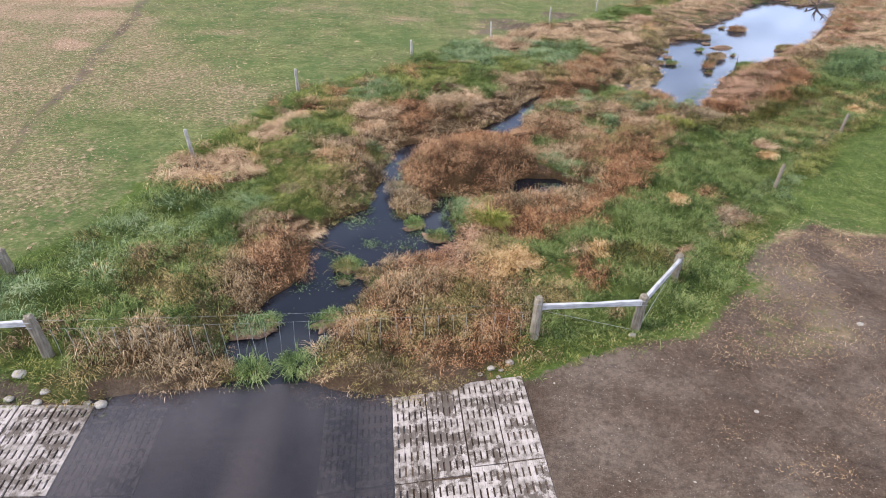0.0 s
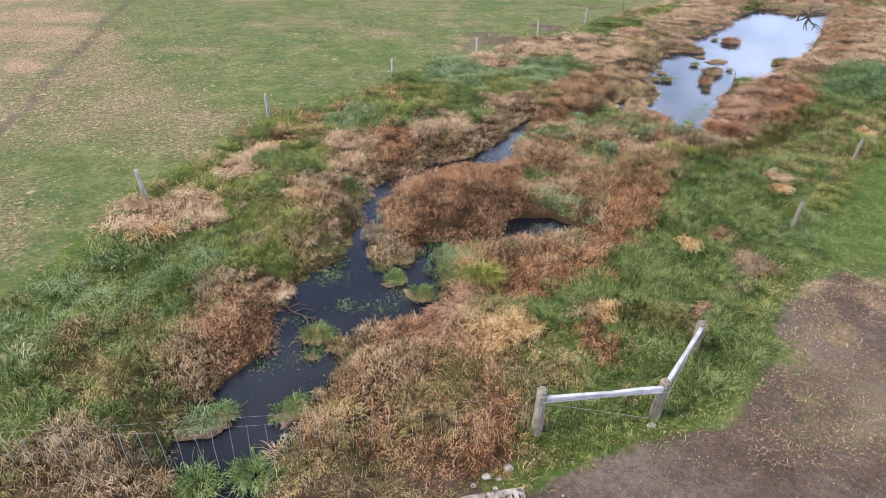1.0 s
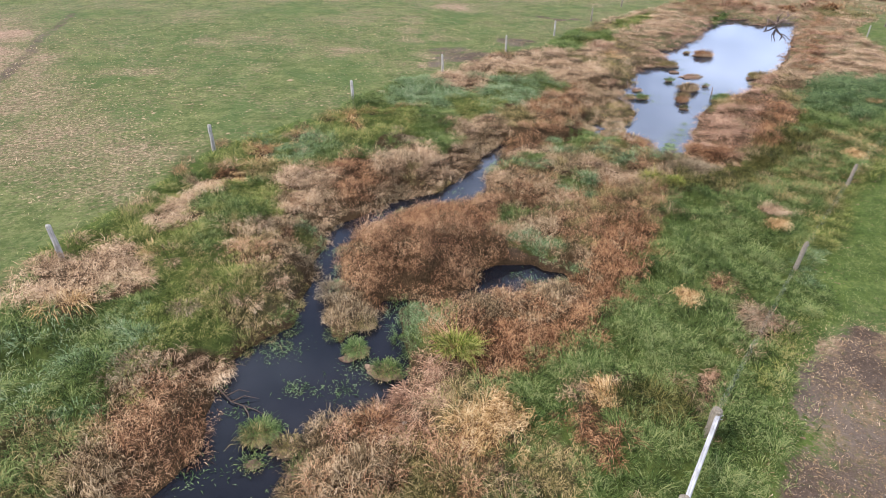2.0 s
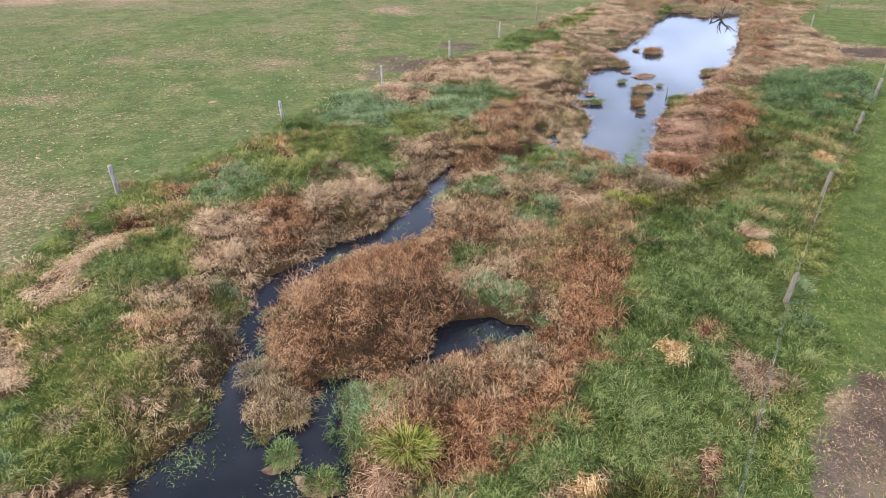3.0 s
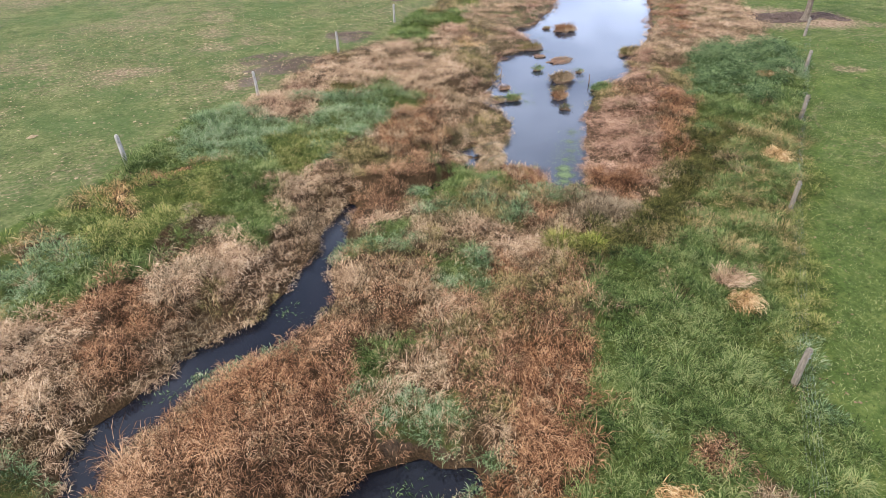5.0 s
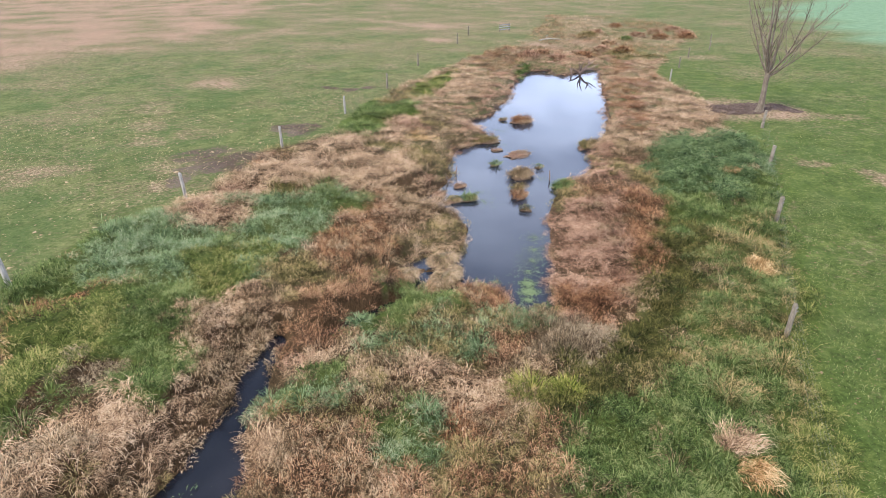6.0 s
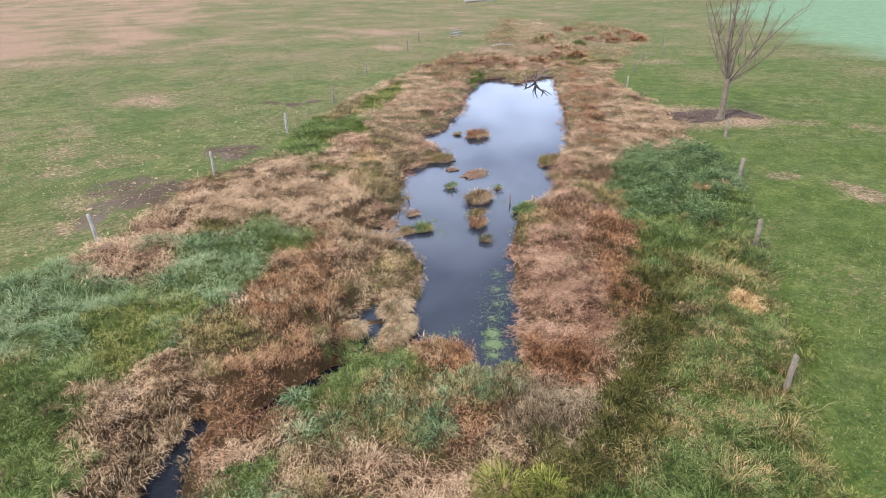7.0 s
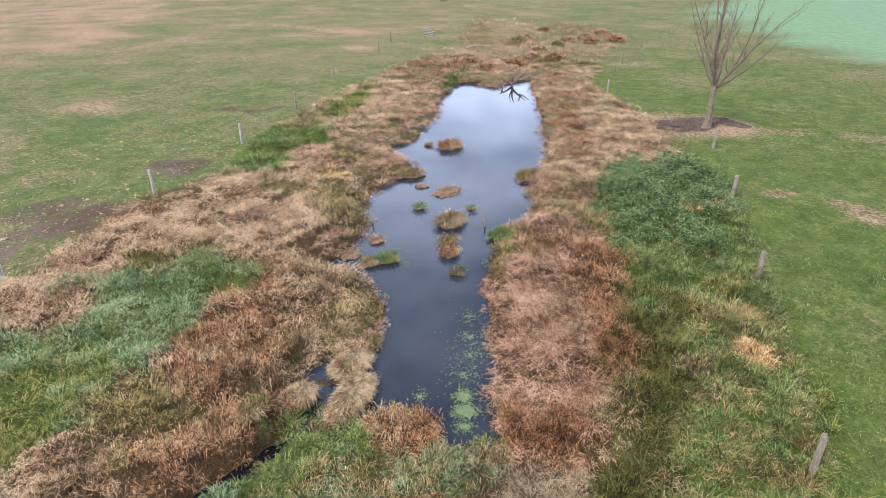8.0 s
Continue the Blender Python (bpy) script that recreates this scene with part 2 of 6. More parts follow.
GROUND = ground_material()
POND_WATER = water_material("pond_water", ((0.014, 0.018, 0.026, 1), (0.024, 0.026, 0.034, 1)), 0.05, 0.03)
STREAM_WATER = water_material("peaty_stream_water", ((0.006, 0.007, 0.010, 1), (0.012, 0.012, 0.016, 1)), 0.05, 0.03)
# Patchy body tones paint cloud and sky reflections into the muddy ford water.
FORD_WATER = water_material("muddy_ford_water", ((0.026, 0.025, 0.029, 1), (0.066, 0.056, 0.058, 1)), 0.3, 0.02, (1.0, 0.4, 1.0), (0.064, 0.053, 0.053, 1))
POST_WOOD = grain_material("weathered_post_wood", [(0.3, lin(72, 64, 53)), (0.5, lin(114, 104, 89)), (0.7, lin(152, 142, 125))])
PALE_WOOD = grain_material("bleached_post_wood", [(0.3, lin(98, 92, 82)), (0.5, lin(146, 139, 127)), (0.7, lin(184, 177, 164))])
RAIL_WOOD = grain_material("bleached_rail_wood", [(0.32, lin(108, 104, 100)), (0.5, lin(156, 153, 150)), (0.68, lin(190, 188, 185))], stretch=(0.08, 1, 1))
BARK = grain_material("grey_brown_bark", [(0.3, lin(70, 61, 50)), (0.5, lin(108, 96, 81)), (0.7, lin(140, 127, 109))])
DEAD_WOOD = grain_material("bleached_dead_wood", [(0.3, lin(66, 53, 46)), (0.5, lin(108, 90, 79)), (0.7, lin(156, 138, 125))])
CONCRETE = grain_material("muddy_concrete", [(0.36, lin(90, 80, 72)), (0.44, lin(126, 116, 108)), (0.54, lin(152, 141, 133)), (0.7, lin(170, 159, 151))], scale=1.5, stretch=(1, 1, 1), bump=0.35, placed=True, mud=lin(68, 58, 49))
STONE = grain_material("pale_field_stone", [(0.3, lin(104, 96, 86)), (0.5, lin(144, 135, 123)), (0.7, lin(178, 170, 158))], scale=5.0, stretch=(1, 1, 1))
EARTH = grain_material("peaty_bank_earth", [(0.3, lin(70, 54, 44)), (0.5, lin(108, 86, 70)), (0.7, lin(146, 122, 100))], scale=3.0, stretch=(1, 1, 1))
SOD = grain_material("dried_sod", [(0.34, lin(70, 58, 42)), (0.5, lin(116, 101, 77)), (0.66, lin(154, 138, 109))], scale=5.0, stretch=(1, 1, 1))
LITTER = grain_material("dead_leaf_litter", [(0.3, lin(78, 60, 44)), (0.5, lin(116, 94, 70)), (0.7, lin(152, 128, 98))], scale=3.0, stretch=(1, 1, 1))
PEAT = grain_material("dark_rotting_leaves", [(0.3, lin(46, 36, 30)), (0.5, lin(74, 60, 52)), (0.7, lin(108, 92, 82))], scale=3.0, stretch=(1, 1, 1))
THATCH = grain_material("bleached_thatch", [(0.3, lin(110, 92, 68)), (0.5, lin(146, 125, 96)), (0.7, lin(178, 156, 124))], scale=3.0, stretch=(1, 1, 1))
ALGAE = grain_material("green_algae_film", [(0.3, lin(70, 84, 56)), (0.5, lin(96, 110, 76)), (0.7, lin(124, 132, 98))], scale=3.0, stretch=(1, 1, 1))
WIRE, _n, _l, _b = material("galvanised_wire", 0.5, 0.5)
_b.inputs["Metallic"].default_value = 0.0
_l.new(ramp_node(_n, _l, noise_node(_n, _l, 12.0), [(0.3, lin(92, 92, 88)), (0.7, lin(150, 150, 146))]), _b.inputs["Base Color"])

# ---- plan of the place ----
WATER = -0.35
LEFT_EDGE = [(-12, 13.6), (-11.4, 14.6), (-9.6, 18.2), (-9.0, 21.9), (-6.7, 26.9), (-4.9, 31.4), (-1.2, 35.2), (1.5, 38.3), (4.3, 42.6), (7.4, 44.2), (9.3, 45.7), (12.9, 50.4), (18.3, 53.2), (23.7, 60.4), (34.5, 69.6), (44.7, 77.4), (54, 84), (68, 98), (80, 112)]
RIGHT_EDGE = [(88, 108), (87, 92), (79, 77.5), (66, 70), (51, 59), (45.6, 48), (40, 41.6), (36.2, 35.9), (29.6, 30.7), (22.4, 25.2), (15.7, 19.4), (11.2, 15.0), (8.9, 11.9), (6.4, 10.9), (4.7, 10.55), (3.0, 10.2)]
FORD_BANK = [(1.5, 9.95), (-0.3, 9.9), (-1.6, 10.1), (-2.8, 10.5), (-4.4, 10.5), (-6.2, 10.4), (-7.3, 10.4), (-9.4, 10.7), (-12.5, 11.2)]
POND = [(16.2, 31.0), (16.5, 32.4), (15.6, 33.1), (14.6, 32.9), (14.5, 33.6), (15.9, 34.3), (15.2, 34.9), (14.3, 35.1), (14.4, 35.8), (15.7, 35.9), (16.5, 35.3), (17.4, 36.2), (18.2, 37.3), (18.6, 38.9), (18.5, 40.2), (17.7, 41.4), (19.2, 42.1), (20.1, 42.8), (20.9, 43.8), (21.8, 45.5), (23.4, 47.7), (24.6, 48.1), (26.3, 48.2)]
POND += [(27.2, 50.0), (27.4, 51.9), (27.9, 53.4), (30.4, 54.3), (32.3, 56.4), (34.5, 58.2), (37.1, 61.6), (40.1, 64.8), (43.6, 67.8), (45.4, 67.4), (44.0, 64.6), (45.8, 64.2), (48.2, 66.0), (49.9, 65.2), (45.5, 59.6), (41.6, 54.9), (36.7, 49.0), (33.3, 45.8), (30.9, 44.2), (29.4, 42.5), (28.6, 41.2), (27.3, 40.3), (26.2, 40.2), (24.7, 39.2), (23.8, 38.6)]
POND += [(23.1, 37.8), (22.0, 36.7), (20.8, 35.2), (19.8, 33.9), (19.2, 32.6), (17.9, 31.3), (17.1, 30.3)]
STREAM = [(-3.1, 9.9, 0.4), (-3.1, 11.2, 0.4), (-3.3, 12.0, 1.2), (-2.7, 13.4, 1.25), (-1.9, 14.8, 1.05), (-1.5, 16.3, 1.3), (-1.2, 17.6, 1.65), (-0.9, 18.4, 1.1), (-0.45, 19.3, 0.45), (-0.45, 20.4, 0.34), (-0.3, 21.5, 0.32), (0.0, 22.6, 0.36), (0.15, 24.0, 0.4), (0.6, 25.2, 0.62), (1.7, 25.9, 0.65), (3.2, 26.9, 0.8), (4.8, 27.3, 0.72), (6.15, 28.35, 0.78), (6.6, 29.6, 0.5), (7.6, 31.0, 0.42), (8.2, 32.3, 0.32), (8.9, 33.1, 0.2)]
POOL = [(-1.2, 17.4, 1.4), (0.6, 17.2, 1.35), (1.1, 18.2, 0.9), (1.75, 19.2, 0.35), (1.8, 20.2, 0.25), (3.4, 20.2, 0.02), (4.6, 20.5, 0.28), (5.6, 21.1, 0.82), (6.5, 21.2, 0.74), (7.3, 21.0, 0.4)]
SODS = [(15.75, 35.05, 0.62, 0.4, 25), (15.1, 33.75, 0.95, 0.36, 38), (14.0, 34.6, 0.42, 0.3, 20)]
GULLY = [(8.6, 32.8, 0.24), (9.6, 32.6, 0.22), (10.6, 32.4, 0.25), (11.4, 32.75, 0.24), (12.3, 33.0, 0.22), (13.1, 33.2, 0.2), (13.8, 33.6, 0.2), (14.5, 34.4, 0.25)]
RUNNEL = [(9.8, 34.8, 0.1), (10.6, 34.85, 0.16), (12.0, 35.0, 0.18), (13.2, 35.0, 0.2), (14.0, 35.05, 0.22), (14.8, 34.7, 0.3), (15.6, 34.5, 0.25)]


def smooth(a, b, v):
    t = np.clip((v - a) / (b - a), 0, 1)
    return t * t * (3 - 2 * t)


def vnoise(x, y, size, seed=0):
    """Smooth value noise in 0..1, for arrays."""
    def rnd(i, j):
        h = np.sin(i * 127.1 + j * 311.7 + seed * 74.7) * 43758.5453
        return h - np.floor(h)
    x, y = x / size, y / size
    i, j = np.floor(x), np.floor(y)
    u, v = smooth(0, 1, x - i), smooth(0, 1, y - j)
    return (rnd(i, j) * (1 - u) + rnd(i + 1, j) * u) * (1 - v) + (rnd(i, j + 1) * (1 - u) + rnd(i + 1, j + 1) * u) * v


def path_distance(x, y, nodes):
    """Distance to a band of changing half-width (negative inside)."""
    best = np.full(np.shape(x), 1e9)
    for (ax, ay, ar), (bx, by, br) in zip(nodes, nodes[1:]):
        ex, ey = bx - ax, by - ay
        t = np.clip(((x - ax) * ex + (y - ay) * ey) / (ex * ex + ey * ey), 0, 1)
        best = np.minimum(best, np.hypot(x - ax - t * ex, y - ay - t * ey) - ar - t * (br - ar))
    return best


def area_distance(x, y, corners):
    """Distance to an outline (negative inside)."""
    best, inside = np.full(np.shape(x), 1e9), np.zeros(np.shape(x), bool)
    for (ax, ay), (bx, by) in zip(corners, corners[1:] + corners[:1]):
        ex, ey = bx - ax, by - ay
        t = np.clip(((x - ax) * ex + (y - ay) * ey) / (ex * ex + ey * ey), 0, 1)
        best = np.minimum(best, np.hypot(x - ax - t * ex, y - ay - t * ey))
        if ay != by:
            inside ^= ((ay > y) != (by > y)) & (x < ex * (y - ay) / ey + ax)
    return np.where(inside, -best, best)


CORRIDOR = LEFT_EDGE + RIGHT_EDGE + FORD_BANK
DIRT = [(3.1, 9.9), (4.8, 10.5), (6.6, 11.0), (8.4, 11.4), (10.4, 13.5), (12.7, 16.1), (14.9, 16.8), (18, 15.5), (26, 9), (60, -20), (-60, -20), (-40, 9), (-12, 10.9), (-9, 10.5), (-3, 10.2)]


def wobble(x, y, size=1.1, much=0.45):
    return x + (vnoise(x, y, size, 1) - 0.5) * much, y + (vnoise(x, y, size, 2) - 0.5) * much


def water_distance(x, y):
    u, v = wobble(x, y, 1.1, 0.3)
    u, v = wobble(u, v, 0.35, 0.16)
    d = np.minimum(path_distance(u, v, STREAM), path_distance(u, v, POOL))
    return np.minimum(d, area_distance(u, v, POND))


def gully_distance(x, y):
    u, v = wobble(x, y, 0.7, 0.3)
    return np.minimum(path_distance(u, v, GULLY), path_distance(u, v, RUNNEL))


def corridor_distance(x, y):
    u, v = wobble(x, y, 2.2, 0.9)
    return area_distance(u, v, CORRIDOR)


def ford_floor(x):
    """Height of the slatted crossing: it dips under the water between its two dry ends."""
    wet = np.minimum(x + 7.3, -0.3 - x)
    return np.where(wet > 0, WATER - 0.1 * np.minimum(wet, 5.0), WATER - 0.085 * np.maximum(wet, -3.4))


def ground_height(x, y):
    side = (x + 3) * -0.747 + (y - 10) * 0.665
    h = 0.06 + 0.2 * smooth(1, 8, side) + 0.012 * np.clip(side - 8, 0, 45)
    h = h - 0.2 * smooth(14, 9.5, y) * smooth(14, 4, np.abs(x + 2))
    near = smooth(110, 60, np.hypot(x - 10, y - 30))
    inside = smooth(0.5, -1.0, corridor_distance(x, y)) * near
    h = h + inside * (0.5 * (vnoise(x, y, 1.5, 5) - 0.42) + 0.28 * (vnoise(x, y, 0.65, 6) - 0.5))
    h = h + 0.5 * smooth(2.8, 0.6, np.hypot((x - 3.6) * 0.8, y - 22.7))
    h = h + (vnoise(x, y, 7.0, 7) - 0.5) * 0.08 + (vnoise(x, y, 40.0, 8) - 0.5) * 0.8 * smooth(70, 160, np.hypot(x - 10, y - 30))
    h = h - 0.85 * smooth(0.26, -0.05, gully_distance(x, y))
    d = water_distance(x, y)
    reach = 1.4 - 0.9 * smooth(2.6, 1.0, np.hypot(x - 6.4, y - 22.6))
    h = np.where(d < reach, (WATER + 0.06) + (h - WATER - 0.06) * smooth(-0.1, reach, d), h)
    shore = smooth(-0.3, 0.12, d)
    h = np.where(d < 0.12, -0.8 + (h + 0.8) * shore, h)
    ford = smooth(0.25, -0.15, area_distance(x, y, [(-12.2, -4), (3.1, -4), (3.1, 9.95), (1.5, 9.9), (-0.3, 9.85), (-1.6, 10.05), (-2.8, 10.45), (-6.2, 10.4), (-7.3, 10.3), (-12.2, 10.4)]))
    mud = 0.04 * smooth(0.55, 0.8, vnoise(x, y, 0.9, 71) * 0.6 + vnoise(x, y, 0.4, 72) * 0.4 + 0.1 * smooth(1.8, 3.1, x) + 0.2 * smooth(-8.6, -11, x)) * (np.maximum(x + 0.3, -7.3 - x) > 0)
    return h + (ford_floor(x) - 0.04 + mud * 0.7 - h) * ford


def lift(x, y):
    return float(ground_height(np.array([float(x)]), np.array([float(y)]))[0])


def blobs(x, y, spots):
    """Soft union of round spots (x, y, radius)."""
    u, v = wobble(x, y, 3.0, 2.6)
    best = np.zeros(np.shape(x))
    for cx, cy, r in spots:
        best = np.maximum(best, smooth(1.15, 0.55, np.hypot(u - cx, v - cy) / r))
    return best


def trodden(x, y):
    """Where dry grass and leaves lie on the bare soil."""
    u, v = wobble(x, y, 1.4, 1.3)
    upper = smooth(0.5, -0.6, area_distance(u, v, [(12.4, 16.2), (15, 16.6), (19, 15.8), (21, 12), (16.8, 13.6), (14.6, 12.4), (12.7, 10.2), (9.9, 9.9), (8.2, 10.5), (8.6, 11.6), (11.1, 13.9)]))
    bare = smooth(0.5, -0.5, area_distance(u, v, [(13.4, 14.8), (14.2, 14.6), (15.2, 13.0), (13.4, 10.4), (12.5, 11.4)]))
    lower = smooth(0.4, -0.5, area_distance(u, v, [(7.1, 8.8), (9.4, 9.2), (11.8, 8.8), (14, 7.4), (13, 5.6), (9.8, 6.3), (7.9, 6.6), (6.9, 7.7)]))
    return np.maximum(upper * (1 - 0.9 * bare), 0.8 * lower * smooth(0.3, 0.55, vnoise(x, y, 0.9, 81)))


def ground_cover(x, y):
    """Shares of bare soil, dead thatch (with painted far haze), crop and shaded litter."""
    u, v = wobble(x, y, 1.6, 1.0)
    soil = smooth(0.4, -0.5, area_distance(u, v, DIRT))
    soil = soil * (1 - 0.44 * trodden(x, y))
    soil = np.maximum(soil, 0.58 * blobs(x, y, [(9.3, 48.6, 2.0), (10.8, 50.2, 1.7), (7.6, 47.6, 1.5), (9.6, 52.2, 1.6), (15.3, 54.4, 2.0), (21.4, 65.8, 1.2), (23.2, 64.9, 1.4), (25.2, 65.2, 1.2)]))
    soil = np.maximum(soil, 0.66 * blobs(x, y, [(46.6, 45.0, 2.0), (45.0, 46.2, 1.8), (48.6, 43.6, 1.6)]))
    soil = np.maximum(soil, 0.5 * smooth(0.6, 0.0, path_distance(*wobble(x, y, 4.0, 0.7), [(-15.4, 22.4, 0.0), (-16.9, 29.3, 0.1), (-17.7, 35.7, 0.15), (-18.5, 40.5, 0.2), (-19.6, 47.5, 0.25), (-21.3, 58, 0.25), (-22.4, 68, 0.25)])))
    soil = np.maximum(soil, smooth(0.75, 0.3, path_distance(u, v, [(px, py, 0.0) for px, py in FORD_BANK])) * (1 - 0.7 * smooth(-7.2, -7.8, x)))
    wet = smooth(0.5, 0.05, water_distance(x, y))
    inside = smooth(0.6, -0.4, corridor_distance(x, y))
    near, green = (inside > 0.01) & (x + y < 150), np.zeros(np.shape(x))
    green[near] = green_share(x[near], y[near])
    soil = np.maximum(soil, np.maximum(wet, inside * 0.5 * smooth(95, 60, x + y) * (1 - green)))
    side = (x + 3) * -0.747 + (y - 10) * 0.665
    # The share rising with distance paints aerial haze into the far turf.
    thatch = 0.34 - 0.14 * smooth(-4, -12, side) + 0.3 * smooth(25, 95, np.hypot(x - 8, y - 18))
    p, q = wobble(x, y, 4.0, 4.5)
    thatch = thatch + 0.4 * smooth(3.0, -3.6, area_distance(p, q, [(-40, 76), (-27, 66), (-18.0, 47), (-15.4, 35), (-13.4, 26), (-12.0, 18.5), (-20, 14), (-60, 20)]))
    thatch = thatch + 0.46 * smooth(2.6, -2.6, area_distance(p, q, [(-19, 50), (-11, 43), (-7.4, 35.5), (-7.6, 31), (-10.5, 29), (-14.5, 34)]))
    thatch = thatch - 0.2 * smooth(1.5, -1.5, area_distance(p, q, [(-15.4, 31.4), (-11, 29.4), (-9.4, 22.3), (-11.0, 16), (-12.6, 20)]))
    thatch = thatch + 0.3 * blobs(x, y, [(-24, 58, 2.4), (-21.5, 44, 1.6), (-12, 47, 2.0), (-4.2, 47, 1.6), (2, 52, 2.2), (-9, 56, 2.4), (7, 60, 2.0), (6.2, 47.6, 1.2), (9.6, 50.0, 3.0), (7.2, 64.7, 2.0), (15.2, 62.4, 2.2), (7.0, 55.6, 1.6), (10.4, 56.7, 1.8), (13.6, 72, 3.0), (44.7, 88, 2.4), (50, 104, 5)])
    thatch = np.maximum(thatch, 0.9 * smooth(6, -6, area_distance(*wobble(x, y, 18.0, 14.0), [(-60, 72), (2, 86), (12, 100), (27, 110), (36, 145), (56, 190), (40, 330), (-260, 330), (-260, 60)])))
    thatch = np.maximum(thatch, 0.85 * smooth(0.2, 0.7, trodden(x, y)))
    thatch = np.maximum(thatch, 0.7 * blobs(x, y, [ (47, 44.5, 5.2), (42.5, 45.5, 3.0), (50.5, 40.5, 2.4), (53, 37, 2.0), (38.4, 35.4, 1.3), (38.8, 32.0, 1.4), (52, 95, 5), (64, 63, 3.0), (45, 98, 6), (30, 74, 2)]))
    thatch = np.maximum(thatch, 0.5 * smooth(0.7, 0.1, path_distance(u, v, [(11.2, 15, 0.2), (15.5, 19.7, 0.25), (22.2, 25.4, 0.35), (29.4, 30.8, 0.3), (36, 35.8, 0.3)])))
    crop = smooth(2, -2, area_distance(x, y, [(87, 50), (90, 59), (106, 76), (118, 92), (150, 112), (190, 118), (400, 60), (400, -60), (120, 20)]))
    thatch = np.maximum(thatch * (1 - green), 0.72 * inside * smooth(190, 150, x + y) * (1 - green))
    # Litter with painted gap shade: strong near by, fading out far away.
    mulch_shade = inside * smooth(105, 52, x + y)
    mulch_shade = mulch_shade * (1 - 0.8 * green * smooth(0.05, 0.5, water_distance(x, y)))
    return np.stack([soil, thatch, crop, mulch_shade], -1)


def ground_sward(x, y):
    """How dense and dark the living turf is: rich in the fenced paddock and on the green banks, thin in the grazed field."""
    side = (x + 3) * -0.747 + (y - 10) * 0.665
    rich = 0.85 * smooth(-3, -9, side) * smooth(95, 45, np.hypot(x - 15, y - 20))
    rich = rich * (0.55 + 0.45 * smooth(0.3, 0.6, vnoise(x, y, 2.4, 91) * 0.6 + vnoise(x, y, 0.8, 92) * 0.4))
    rich = rich * smooth(-0.3, 0.5, area_distance(x, y, DIRT))
    near = (corridor_distance(x, y) < 0.6) & (x + y < 150)
    rich[near] = np.maximum(rich[near], green_share(x[near], y[near]))
    return rich


# ---- where each kind of growth stands ----
STRAW = [(-1.6, 10.3), (-6.1, 11.2), (-3.2, 17.6), (7.2, 18.5), (8.6, 21.3), (-1.9, 21.4), (-7.4, 22.1), (9.7, 23.3), (8.1, 23.8), (-1.9, 24.5), (-1.9, 25.4), (8.9, 25.6), (-5.5, 26.1), (0.2, 26.5), (12.6, 27.4), (-0.9, 27.5), (11.6, 27.9), (-0.4, 28.2), (2.9, 28.3), (-1.5, 28.4), (3.7, 29.1), (10.3, 29.2), (5.1, 30), (3.9, 30.4), (9.5, 31), (6.3, 31.1), (15.8, 32.1), (8.2, 32.4), (7.2, 33.3), (8.9, 33.7), (8, 34.3), (11.7, 36.6), (11.6, 37.8), (16.9, 38.9), (15, 39.3), (14.8, 40.4), (17.3, 41.3), (9.2, 42.5), (35.8, 42.6), (16.8, 42.8), (15.7, 42.9), (38.3, 43.5), (11.2, 45.5), (35.3, 45.6)] + [(41.6, 45.8), (13.7, 45.9), (10, 46.1), (14.7, 46.9), (41.8, 47.3), (20.2, 47.3), (44.6, 48.2), (23.4, 48.9), (41.5, 49.4), (22.2, 49.7), (19, 49.9), (44.8, 50.9), (43.7, 52), (17.4, 52.1), (48.8, 53.2), (23.2, 54.1), (47, 54.5), (25.4, 55.5), (30.4, 57.2), (27.9, 59), (48.5, 59.1), (54.6, 61.5), (31, 63.2), (36.8, 64.3), (34, 64.9), (37, 70.3), (52.4, 71.1), (70.1, 74.7), (47.8, 79.1), (68.3, 82.8), (49.5, 89.3)]
MAT = [(1.7, 15.6), (2.3, 16.2), (-0.5, 25.8), (0.9, 26.9), (18.3, 28.5), (17.1, 28.8), (14.5, 30), (20.1, 31), (21.2, 31.2), (8.9, 31.3), (19.5, 31.7), (18.5, 32.4), (20.1, 32.6), (22, 32.8), (23.1, 32.9), (21.7, 33.8), (20.2, 34), (21.9, 35.4), (24.2, 36.4), (26.9, 37.7), (29.8, 41.3), (38.5, 46.3), (38.3, 48), (25.9, 49.6), (25.4, 51.2), (50.7, 64.2), (49, 73.5), (42.8, 77.9)]
